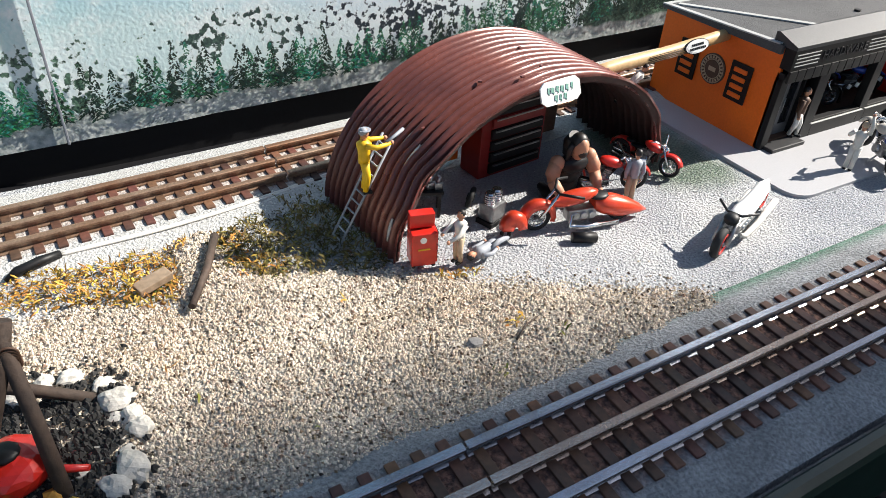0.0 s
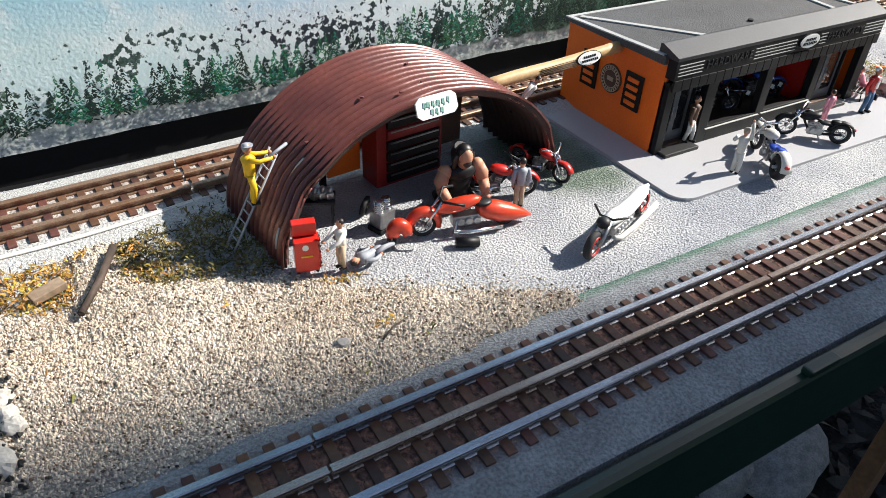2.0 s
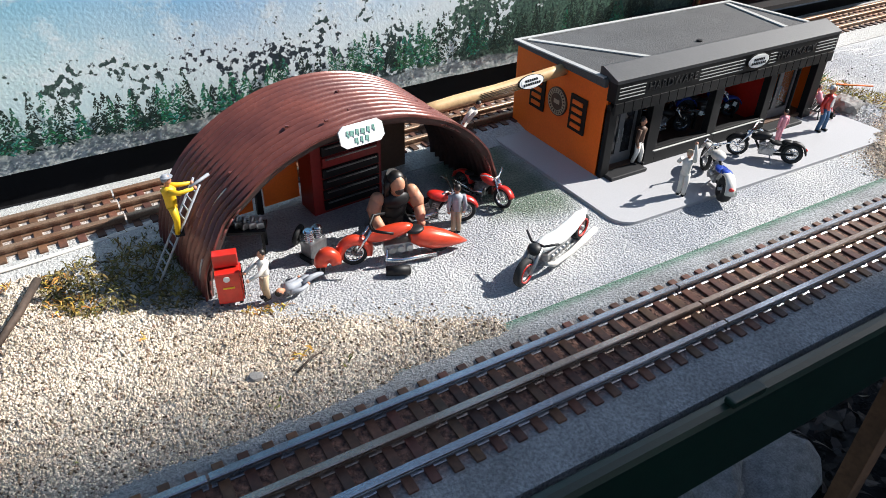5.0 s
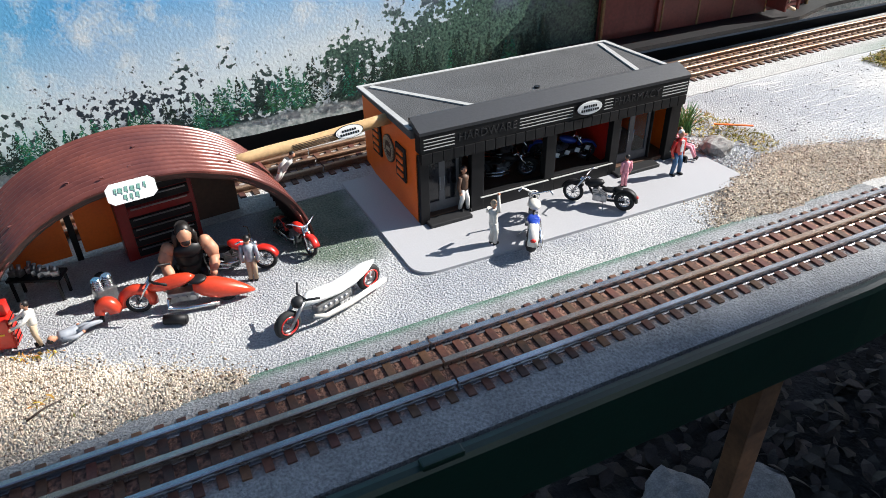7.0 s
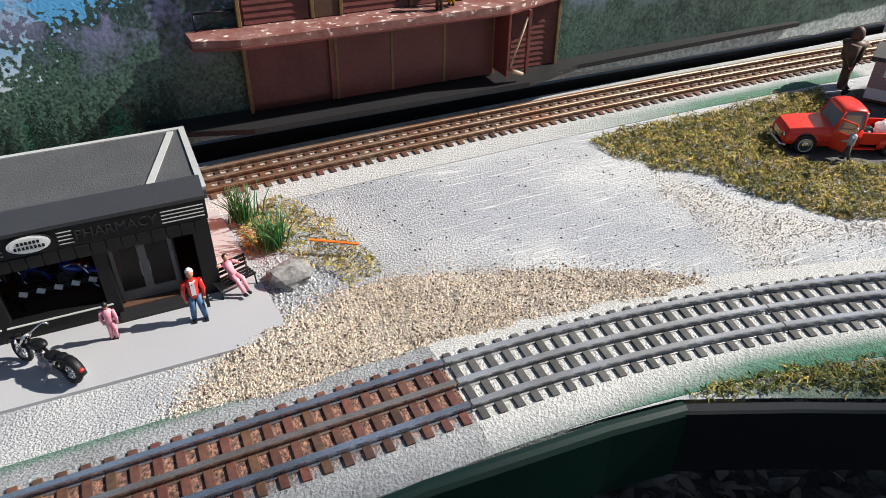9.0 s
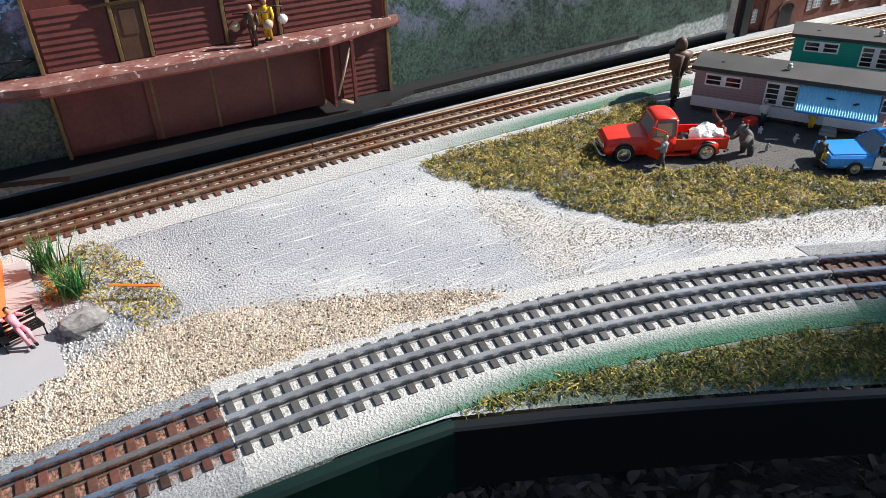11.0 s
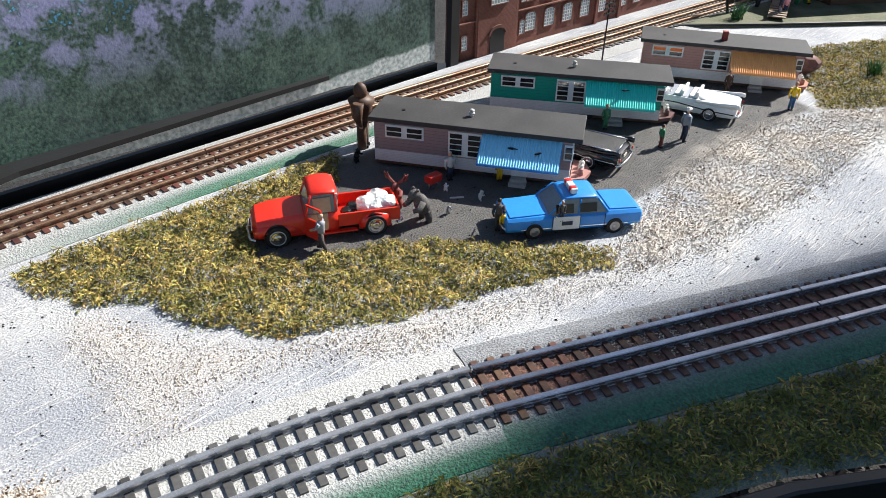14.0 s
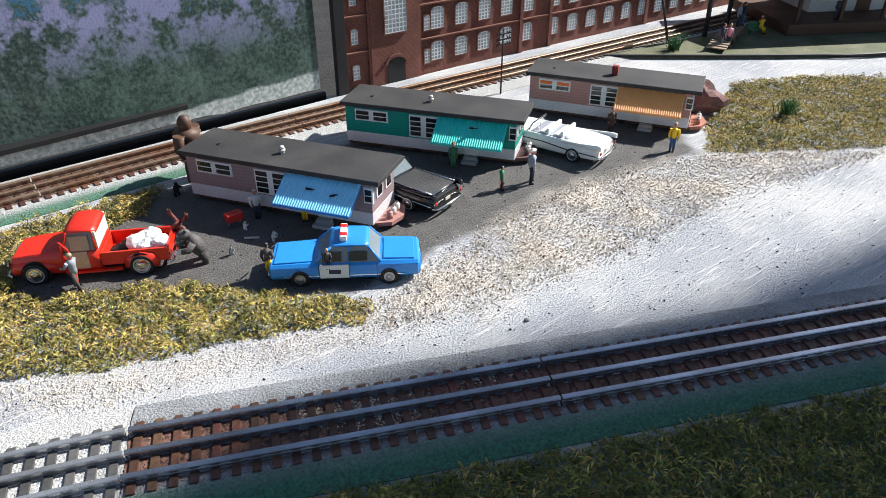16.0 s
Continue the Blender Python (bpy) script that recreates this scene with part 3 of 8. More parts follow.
def straight(x0, y0, a, length, step=0.02):
    k = max(2, int(length / step))
    d = Vector((math.cos(a), math.sin(a), 0))
    return [(Vector((x0, y0, 0)) + d * (length * i / k), a) for i in range(k + 1)]


def tone_front(u, s, x):
    inner = 1.0 if abs(u) < 0.0225 else 0.25 if abs(u) < 0.026 else 0
    far = 0.8 if u > 0.041 else 0
    return (far, 0.95 * inner, 0.25 if u < -0.024 and x > -0.2 else 0.0)


def tone_curve(u, s, x):
    g = min(1, max(0, (-u - 0.025 - 0.014 * (1 - min(max((x - 0.05) / 0.12, 0), 1))) / 0.012))
    return (g, 0, 0.75 * (1 - g))


def tone_right(u, s, x):
    g = min(1, max(0, (-u - 0.024) / 0.006)) * 0.9
    return (g, 0.95 if abs(u) < 0.0225 else 0, 0.0)


def tone_back(u, s, x):
    near = -u
    g = 0.95 * min(1, max(0, (near - 0.027) / 0.01)) * min(1, max(0, (x - 0.2) / 0.2)) * (1 if x < 0.6 else 0)
    return (g, 0.9 if abs(u) < 0.0225 else 0, 0.55 * (1 - g))


BR, BG = (M["rail_dark"], M["rail_tan"]), (M["rail_bright"], M["rail_bright"])
WORN = (M["rail_rust"], M["rail_rust"])
for x0, x1 in ((-1.25, -0.872), (-0.872, -0.6175), (-0.6175, -0.3655), (-0.3655, 0.0086)):
    track_section(straight(x0, 0, 0, x1 - x0), "brown", BR, tone_front, "weathered straight three-rail track with rust-brown ties")
R = 1.02
for k in range(2):
    c = []
    for i in range(13):
        a = radians(11.25) * (k + i / 12)
        c.append((Vector((0.0086 + R * math.sin(a), -R * (1 - math.cos(a)), 0)), -a))
    track_section(c, "grey", BG, tone_curve, "clean curved three-rail track with dark grey ties")
ex, ey, ea = 0.0086 + R * math.sin(radians(22.5)), -R * (1 - math.cos(radians(22.5))), radians(-24.4)
s = 0.0
for length in (0.24, 0.254, 0.254, 0.254, 0.254):
    track_section(straight(ex + s * math.cos(ea), ey + s * math.sin(ea), ea, length), "brown", (M["rail_dark"], M["rail_dark"]), tone_right, "dark straight three-rail track with spilled sand")
    s += length
BACK_LINE = [(-1.25, 0.212), (-0.72, 0.240), (-0.3, 0.263), (0.0, 0.279), (0.25, 0.286), (0.437, 0.287), (0.6, 0.285), (0.8, 0.277), (1.05, 0.262), (1.4, 0.24), (2.1, 0.19)]
pts = smooth_line(BACK_LINE, 0.02)
heads = [math.atan2((pts[min(i + 1, len(pts) - 1)] - pts[max(i - 1, 0)]).y, (pts[min(i + 1, len(pts) - 1)] - pts[max(i - 1, 0)]).x) for i in range(len(pts))]
near_joint = min(range(len(pts)), key=lambda i: abs(pts[i].x - 0.437))
shift = near_joint % 13
cuts = sorted({0, *range(shift, len(pts) - 1, 13), len(pts) - 1})
for i0, i1 in zip(cuts, cuts[1:]):
    track_section([(pts[i], heads[i]) for i in range(i0, i1 + 1)], "brown" if pts[i0].x < 0.9 else "grey", WORN, tone_back, "rusty three-rail track on pale moulded ballast")

# ---- front board, its leg and the yard below ----
fp = [Vector((x, y, 0)) for x, y in [(-1.3, -0.0475), (-0.1, -0.0475), (-0.03, -0.0445), (0.07, -0.0495), (0.115, -0.0545)]]
def board(name, line, mat, lip, label):
    cen = []
    for i, p in enumerate(line):
        d = line[min(i + 1, len(line) - 1)] - line[max(i - 1, 0)]
        cen.append((p, math.atan2(d.y, d.x)))
    prof = [(0, -0.048), (0, 0.001), (-0.001, 0.0022), (-0.004, 0.0026), (-0.007, 0.0018), (-0.0085, -0.001), (-0.0085, -0.048)] if lip else [(0, -0.046), (0, 0.0), (-0.0015, 0.0012), (-0.0065, 0.0012), (-0.008, 0.0), (-0.008, -0.046)]
    return tagged(part(name, sweep(B(), cen, prof), mat), label, "fascia board", kind="structure")
board("fascia_front", fp, M["fascia_green"], True, "glossy dark green edge board of the layout")
fp2 = [Vector((x, y - 0.003, 0)) for x, y in FRONT[4:]]
board("fascia_corner", fp2, M["fascia_dark"], False, "dark edge board along the curved corner of the layout")
solo("fascia_block", box(B(), (0, 0, 0), (0.022, 0.006, 0.004), bev=0.001), M["fascia_green"], "small green block fixed on the edge board", "block", pose(-0.392, -0.0535, 0.0045))

bm = box(B(), (0, 0, 0), (0.02, 0.016, 0.75), bev=0.001)
M["post_wood"] = material("brown_stained_wood", (0.16, 0.08, 0.04), 0.7, vary=0.3, grain=200, second=(0.08, 0.04, 0.022))
leg = solo("table_leg", bm, M["post_wood"], "weathered wooden post under the layout table", "post", pose(-0.135, -0.028, -0.423))
bm = box(B(), (0, 0, -0.012), (3.5, 0.012, 0.04))
solo("table_beam", bm, M["wood"], "wooden beam under the layout edge", "beam", pose(0.45, -0.005, -0.06), kind="structure")

yard = B()
bmesh.ops.create_grid(yard, x_segments=80, y_segments=80, size=1)
for v in yard.verts:
    r = v.co.length
    v.co = Vector((v.co.x * (3 + 60 * r * r * r), v.co.y * (3 + 60 * r * r * r), 0))
    v.co.z = -0.8 + 0.02 * noise.noise(v.co * 4)
tagged(part("yard_ground", yard, M["soil"]), "dark soil of the yard under the layout", "ground", kind="structure")
bm, rng = B(), np.random.default_rng(5)
vs, fs = [], []
for i in range(2600):
    x, y = rng.uniform(-0.6, 1.5), rng.uniform(-0.25, 0.55)
    z = -0.79 + rng.uniform(0, 0.02)
    e = Euler(rng.uniform(-0.7, 0.7, 3) + (0, 0, rng.uniform(0, 6.3))).to_matrix()
    s = rng.uniform(0.012, 0.03)
    k = len(vs)
    for u, v, w in ((-1, 0, 0), (-0.3, -0.45, 0.15), (0.5, -0.35, 0.1), (1, 0, -0.1), (0.5, 0.35, 0.12), (-0.3, 0.45, 0.2)):
        vs.append(tuple(Vector((x, y, z)) + e @ Vector((u, v, w)) * s))
    fs += [(k, k + 1, k + 5), (k + 1, k + 2, k + 4, k + 5), (k + 2, k + 3, k + 4)]
tagged(raw("dead_leaves", vs, fs, M["leaf_litter"]), "dead brown leaves strewn on dark soil", "leaves", kind="stuff")
for i, (x, y, sx, sy, sz) in enumerate(((-0.1, 0.22, 0.11, 0.07, 0.05), (0.28, 0.2, 0.12, 0.07, 0.03), (0.17, 0.25, 0.09, 0.06, 0.05), (0.62, 0.1, 0.09, 0.06, 0.04))):
    solo("yard_stone", stone_mesh(B(), (0, 0, 0), (sx, sy, sz), i + 20, sub=3), M["grey_stone"], "rough grey stone lying in the yard", "stone", pose(x, y, -0.77, 0, 0, 20 * i), group="yard stones")

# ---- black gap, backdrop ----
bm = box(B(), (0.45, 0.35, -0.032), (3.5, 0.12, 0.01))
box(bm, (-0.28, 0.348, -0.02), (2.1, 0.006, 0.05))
tagged(part("black_trough", bm, M["void"]), "black gap behind the rear track", "gap", kind="structure")

bd = bpy.data.materials.new("painted_backdrop")
bd.use_nodes = True
n, l, b = nodes_of(bd)
geo = n.new("ShaderNodeNewGeometry")
xyz = n.new("ShaderNodeSeparateXYZ")
l.new(geo.outputs["Position"], xyz.inputs[0])


def calc(op, a, c):
    m = n.new("ShaderNodeMath")
    m.operation = op
    for i, v in enumerate((a, c)):
        if isinstance(v, (int, float)):
            m.inputs[i].default_value = v
        else:
            l.new(v, m.inputs[i])
    return m.outputs[0]


def ramp(src, lo, hi):
    m = n.new("ShaderNodeMapRange")
    m.inputs[1].default_value, m.inputs[2].default_value = lo, hi
    l.new(src, m.inputs[0])
    return m.outputs[0]


X, Z = xyz.outputs[0], xyz.outputs[2]
big, med, small, dab = tex("ShaderNodeTexNoise", 5), tex("ShaderNodeTexNoise", 40, 8), tex("ShaderNodeTexNoise", 230, 8), tex("ShaderNodeTexNoise", 420, 3)
height = calc("ADD", Z, calc("MULTIPLY", calc("SUBTRACT", big.outputs["Fac"], 0.5), 0.07))
skyc = blend(ramp(height, 0.065, 0.125), (0.84, 0.92, 0.93), (0.14, 0.5, 0.88))
skyc = blend(calc("MULTIPLY", ramp(X, -0.5, -0.72), ramp(big.outputs["Fac"], 0.3, 0.6)), skyc, (0.36, 0.66, 0.66))
skyc = blend(ramp(calc("ADD", med.outputs["Fac"], calc("MULTIPLY", dab.outputs["Fac"], 0.3)), 0.6, 0.9), skyc, (0.9, 0.94, 0.94))
# the wood painted in dabs: dense low down, thinning upwards, closed at the dark right-hand part
dark = ramp(X, -0.3, -0.1)
top = calc("ADD", calc("MULTIPLY", dark, 0.16), 0.062)
thin = calc("DIVIDE", calc("SUBTRACT", Z, calc("MULTIPLY", dark, 0.11)), 0.075)
low = calc("MULTIPLY", ramp(X, -0.25, -0.35), ramp(Z, 0.05, 0.03))
mask = calc("SUBTRACT", calc("SUBTRACT", calc("ADD", calc("MULTIPLY", small.outputs["Fac"], 0.75), calc("MULTIPLY", med.outputs["Fac"], 0.55)), calc("MULTIPLY", thin, 0.34)), calc("ADD", calc("MULTIPLY", low, 0.1), calc("MULTIPLY", ramp(X, -0.35, -0.6), 0.06)))
leaf = two(dab.outputs["Fac"], (0.016, 0.045, 0.036), (0.16, 0.3, 0.2), 0.35, 0.72)
leaf = blend(ramp(big.outputs["Fac"], 0.4, 0.65), leaf, (0.02, 0.032, 0.045))
col = blend(ramp(mask, 0.41, 0.45), skyc, leaf)
col = blend(calc("MULTIPLY", ramp(X, 0.2, 0.42), 0.75), col, two(calc("ADD", calc("MULTIPLY", small.outputs["Fac"], 0.55), calc("MULTIPLY", med.outputs["Fac"], 0.45)), (0.008, 0.018, 0.018), (0.14, 0.21, 0.17), 0.4, 0.68))
lilac = calc("MULTIPLY", dark, calc("MULTIPLY", ramp(calc("ADD", med.outputs["Fac"], calc("MULTIPLY", small.outputs["Fac"], 0.35)), 0.64, 0.78), ramp(Z, 0.07, 0.12)))
col = blend(lilac, col, (0.27, 0.28, 0.46))
bank = calc("ADD", Z, calc("MULTIPLY", med.outputs["Fac"], 0.01))
pale = two(small.outputs["Fac"], (0.28, 0.33, 0.32), (0.66, 0.68, 0.65))
bank_lim = calc("ADD", calc("ADD", calc("MULTIPLY", ramp(X, -0.8, 0.8), 0.012), 0.019), calc("MULTIPLY", ramp(X, 0.6, 0.78), 0.012))
col = blend(ramp(calc("SUBTRACT", bank, bank_lim), 0.0015, -0.0015), col, pale)
l.new(col, b.inputs["Base Color"])
b.inputs["Roughness"].default_value = 0.5
bpn = n.new("ShaderNodeBump")
bpn.inputs["Strength"].default_value, bpn.inputs["Distance"].default_value = 0.5, 0.0006
l.new(dab.outputs["Fac"], bpn.inputs["Height"]), l.new(bpn.outputs[0], b.inputs["Normal"])


def lower(x):
    return float(np.interp(x, [-1.3, -0.72, -0.25, 0.0, 0.27, 0.42, 0.62, 0.78], [-0.008, -0.003, 0.007, 0.012, 0.016, 0.011, 0.013, 0.012]))


bm = B()
cols = []
xs = [-1.3 + 0.02 * i for i in range(104)]
for x in xs:
    yb = 0.34 + 0.0015 * noise.noise(Vector((x * 6, 0, 0)))
    torn = 0.006 * noise.noise(Vector((x * 40, 3, 0))) if x > 0.6 else 0.0015 * noise.noise(Vector((x * 30, 3, 0)))
    zs = [lower(x) + torn, 0.12, 0.3, 0.5]
    cols.append(([bm.verts.new((x, yb, z)) for z in zs], [bm.verts.new((x, yb + 0.006, z)) for z in zs]))
for (a, a2), (c, c2) in zip(cols, cols[1:]):
    for k in range(3):
        bm.faces.new((a[k], c[k], c[k + 1], a[k + 1]))
        bm.faces.new((a2[k], a2[k + 1], c2[k + 1], c2[k]))
    bm.faces.new((a[0], a2[0], c2[0], c[0]))
a, a2 = cols[-1]
for k in range(3):
    bm.faces.new((a[k], a2[k], a2[k + 1], a[k + 1]))
backdrop = tagged(part("backdrop", bm, bd), "hand-painted backdrop board of misty sky and conifer wood", "backdrop", kind="structure")

# conifers painted on the board in thick brush dabs, dark ones between bright ones
rng = np.random.default_rng(11)
strokes = {"bright": ([], []), "dark": ([], [])}
for i in range(122):
    x = -0.76 + 0.0056 * i + rng.uniform(-0.003, 0.003)
    if x > -0.08 or rng.random() < 0.12:
        continue
    vs, fs = strokes["dark" if rng.random() < 0.42 + 0.4 * (x > -0.3) else "bright"]
    foot = lower(x) + 0.0135 + rng.uniform(-0.001, 0.004) + 0.004 * (x > -0.4)
    hh, ww, yy = rng.uniform(0.022, 0.038), rng.uniform(0.0065, 0.0095), 0.3378 - 0.0002 * (i % 5)
    for k in range(130):
        f = rng.random() ** 1.25
        side = rng.uniform(-1, 1)
        w = ww * ((1 - f) ** 0.9 + 0.04)
        px, pz = x + side * w * 0.85, foot + hh * f + rng.uniform(-0.0006, 0.0006)
        ln, th = rng.uniform(0.0012, 0.0032) * (1.1 - 0.6 * f), rng.uniform(0.0004, 0.001)
        droop = -ln * (0.25 + 0.5 * abs(side))
        sx, y_ = (1 if side > 0 else -1) * ln, yy - rng.uniform(0, 0.0006)
        j = len(vs)
        vs += [(px - sx * 0.5, y_, pz - droop * 0.4), (px, y_, pz + th), (px + sx * 0.6, y_, pz + droop * 0.7), (px, y_, pz - th)]
        fs.append((j, j + 1, j + 2, j + 3))
M["backdrop_dark"] = island_tint(material("painted_dark_conifer", (0.014, 0.05, 0.036), 0.6, vary=0.4, grain=260), 0.7, 0.05)
dark_trees = raw("painted_dark_trees", *strokes["dark"], M["backdrop_dark"], backdrop)
dark_trees["kind"] = "stuff"
part("board_seam", box(B(), (-0.7125, 0.3375, 0.245), (0.0016, 0.0022, 0.495), bev=0.0004), M["grey_cloth"], backdrop, "raised seam of the painted board")
vs, fs = strokes["bright"]
trees = raw("painted_trees", vs, fs, M["backdrop_tree"], backdrop)
trees["kind"] = "stuff"

# ---- small figures: painted model figures, one mesh each ----
def figure(label, m, h=0.037, shirt="white", trousers="denim", top="hair", arms=((0.13, -0.02, 0.42), (-0.13, -0.02, 0.42)), feet=((0.05, 0, 0), (-0.05, 0, 0)), hips=(0, 0, 0.5), neck=(0, 0, 0.82), knees=None, head=None, wide=1.0, name="figure", hat=False, category="figurine", hair_long=False, extra=None):
    """A figurine facing -y; places in units of its height."""
    bm, H = B(), h
    P = lambda q: Vector(q) * H  # noqa: E731
    hp, nk = Vector(hips), Vector(neck)
    for i, ft in enumerate(feet):
        sx = 0.045 if i == 0 else -0.045
        hip = hp + Vector((sx, 0, 0))
        ft = Vector(ft)
        kn = Vector(knees[i]) if knees else (hip + ft) / 2 + Vector((0, -0.03, 0.02))
        pipe(bm, [P(hip), P(kn), P(ft + Vector((0, 0, 0.04)))], [0.062 * H * wide, 0.05 * H, 0.04 * H], 8, 2)
        box(bm, P(ft + Vector((0, -0.03, 0.02))), (0.06 * H, 0.13 * H, 0.045 * H), bev=0.012 * H, mi=4)
    mid = (hp + nk) / 2
    pipe(bm, [P(hp - Vector((0, 0, 0.03))), P(hp + Vector((0, 0, 0.05))), P(mid), P(nk - Vector((0, 0, 0.06))), P(nk)], [0.08 * H * wide, 0.085 * H * wide, 0.088 * H * wide, 0.11 * H * wide, 0.045 * H], 10, 1)
    for i, hd in enumerate(arms):
        sx = 0.115 if i == 0 else -0.115
        sh = nk + Vector((sx * wide, 0, -0.045))
        hd = Vector(hd)
        el = (sh + hd) / 2 + Vector((0.03 if i == 0 else -0.03, 0.03, -0.03))
        pipe(bm, [P(sh), P(el), P(hd)], [0.045 * H * wide, 0.038 * H * wide, 0.026 * H], 8, 1)
        ball(bm, P(hd), 0.033 * H, 0, 8)
    hc = Vector(head) if head else nk + Vector((0, -0.005, 0.095))
    tube(bm, P(nk - Vector((0, 0, 0.01))), P(hc), 0.035 * H, n=8, mi=0)
    ball(bm, P(hc), (0.06 * H, 0.068 * H, 0.08 * H), 0, 10)
    ball(bm, P(hc + Vector((0, 0.014, 0.022))), (0.064 * H, 0.066 * H, 0.068 * H), 3, 10)
    if hair_long:
        ball(bm, P(hc + Vector((0, 0.05, -0.06))), (0.085 * H, 0.055 * H, 0.13 * H), 3, 10)
        for sx in (-1, 1):
            ball(bm, P(hc + Vector((sx * 0.06, 0.0, -0.07))), (0.028 * H, 0.045 * H, 0.11 * H), 3, 8)
    if hat:
        tube(bm, P(hc + Vector((0, -0.01, 0.045))), P(hc + Vector((0, -0.01, 0.055))), 0.085 * H, n=12, mi=3)
    if extra:
        extra(bm, P)
    return solo(name, bm, [M["skin"], M[shirt], M[trousers], M[top], M["black"]], label, category, m)


# ---- wheels, motorcycles ----
def wheel(parent, c, r, w, rim="chrome", tyre=None, spokes=10, name="wheel"):
    """A wheel under a thing, its axle along y: a tyre, a rim with spokes and a hub."""
    e = part(name, tube(B(), (0, -w * 0.6, 0), (0, w * 0.6, 0), r * 0.14, n=10), M["steel"], parent)
    e.matrix_basis = pose(*c)
    part("tyre", ring_wheel(B(), (0, 0, 0), r - w * 0.45, w * 0.45, flat=1.1), M["rubber"], e)
    bm = ring_wheel(B(), (0, 0, 0), r - w * 0.85, w * 0.16, k=6, flat=1.6)
    for i in range(spokes):
        a = 2 * math.pi * i / spokes
        tube(bm, (0, 0, 0), ((r - w * 0.8) * math.cos(a), 0, (r - w * 0.8) * math.sin(a)), r * 0.035, n=5)
    part("rim", bm, M[rim], e)
    return e


def motorcycle(label, m, s=1.0, paint="black", rim="chrome", fat=1.0, saddle="black", bars=1.0, body="black", fenders=True, group="motorcycles"):
    """A cruiser on its stand, facing +x, about 0.056 s long, its ground contact at z = 0."""
    t = thing("motorcycle", label, "motorcycle", m, group)
    S = lambda *v: tuple(q * s for q in v)  # noqa: E731
    wheel(t, S(0.020, 0, 0.0082), 0.0082 * s, 0.0032 * s, rim)
    wheel(t, S(-0.0195, 0, 0.008), 0.008 * s, 0.0042 * s * fat, rim)
    bm = pipe(B(), [S(0.0115, 0, 0.0195), S(0.004, 0, 0.008), S(-0.006, 0, 0.006), S(-0.0195, 0.0028, 0.008)], 0.0009 * s)
    pipe(bm, [S(0.0115, 0, 0.0195), S(-0.002, 0, 0.0165), S(-0.012, 0, 0.013), S(-0.0195, -0.0028, 0.008)], 0.0009 * s)
    tube(bm, S(-0.0195, -0.003, 0.008), S(-0.0195, 0.003, 0.008), 0.0009 * s)
    part("frame", bm, M["black"], t)
    bm = B()
    for k in (-1, 1):
        tube(bm, S(0.0205, 0.0026 * k, 0.008), S(0.0118, 0.0022 * k, 0.022), 0.0008 * s)
    tube(bm, S(0.0118, -0.0026, 0.0215), S(0.0118, 0.0026, 0.0215), 0.0009 * s)
    part("fork", bm, M["chrome"], t)
    bm = pipe(B(), [S(0.006, 0.0105 * bars, 0.0255), S(0.009, 0.0085 * bars, 0.0262), S(0.0118, 0.0028, 0.0225), S(0.0118, -0.0028, 0.0225), S(0.009, -0.0085 * bars, 0.0262), S(0.006, -0.0105 * bars, 0.0255)], 0.0006 * s)
    part("handlebar", bm, M["chrome"], t)
    part("headlight", ball(B(), S(0.0145, 0, 0.0195), S(0.0022, 0.0022, 0.0022), seg=10), M["chrome"], t)
    bm = box(B(), S(-0.001, 0, 0.0075), S(0.011, 0.0052, 0.006), bev=0.001 * s)
    for x, a in ((0.0022, 22), (-0.0032, -22)):
        turn = Matrix.Rotation(radians(a), 3, "Y")
        for k in range(4):
            box(bm, Vector(S(x, 0, 0.0118)) + turn @ Vector(S(0, 0, -0.002 + k * 0.0014)), S(0.0046, 0.0056, 0.0008), turn)
        tube(bm, Vector(S(x, 0, 0.0118)) + turn @ Vector(S(0, 0, -0.003)), Vector(S(x, 0, 0.0118)) + turn @ Vector(S(0, 0, 0.003)), 0.0019 * s)
    tube(bm, S(0, -0.0042, 0.0078), S(0, 0.0042, 0.0078), 0.0026 * s, n=12)
    part("engine", bm, M["steel"], t)
    part("fuel_tank", ball(B(), S(0.0045, 0, 0.0183), S(0.0078, 0.0042, 0.0033), turn=Matrix.Rotation(radians(14), 3, "Y")), M[paint], t)
    bm = ball(B(), S(-0.0075, 0, 0.0148), S(0.0062, 0.0042, 0.0017))
    ball(bm, S(-0.0145, 0, 0.0168), S(0.0042, 0.0034, 0.0016))
    part("seat", bm, M[saddle], t)
    if fenders:
        for name, x, z, r, a0, a1 in (("front_fender", 0.020, 0.0082, 0.0092, 20, 140), ("rear_fender", -0.0195, 0.008, 0.0094, 10, 175)):
            rings = []
            for k in range(9):
                a = radians(a0 + (a1 - a0) * k / 8)
                rings.append([S(x + (r + dr) * math.cos(a), dy, z + (r + dr) * math.sin(a)) for dr, dy in ((-0.0008, -0.0031), (0.0004, -0.0026), (0.0009, 0), (0.0004, 0.0026), (-0.0008, 0.0031), (0, 0))])
            part(name, loft(B(), rings), M[paint], t)
        part("tail_light", ball(B(), S(-0.0285, 0, 0.0125), S(0.0012, 0.0018, 0.0012), seg=8), M["red"], t)
    bm = B()
    for dz in (0, 0.003):
        pipe(bm, [S(0.003, -0.0032, 0.011), S(0.004, -0.0046, 0.0055 + dz), S(-0.004, -0.005, 0.0038 + dz), S(-0.024, -0.005, 0.0048 + dz)], [0.0008 * s, 0.001 * s, 0.0012 * s, 0.0015 * s])
    part("exhaust", bm, M["chrome"], t)
    tube_bm = tube(B(), S(-0.004, 0.003, 0.005), S(-0.006, 0.0085, 0.0002), 0.0005 * s)
    part("kickstand", tube_bm, M["steel"], t)
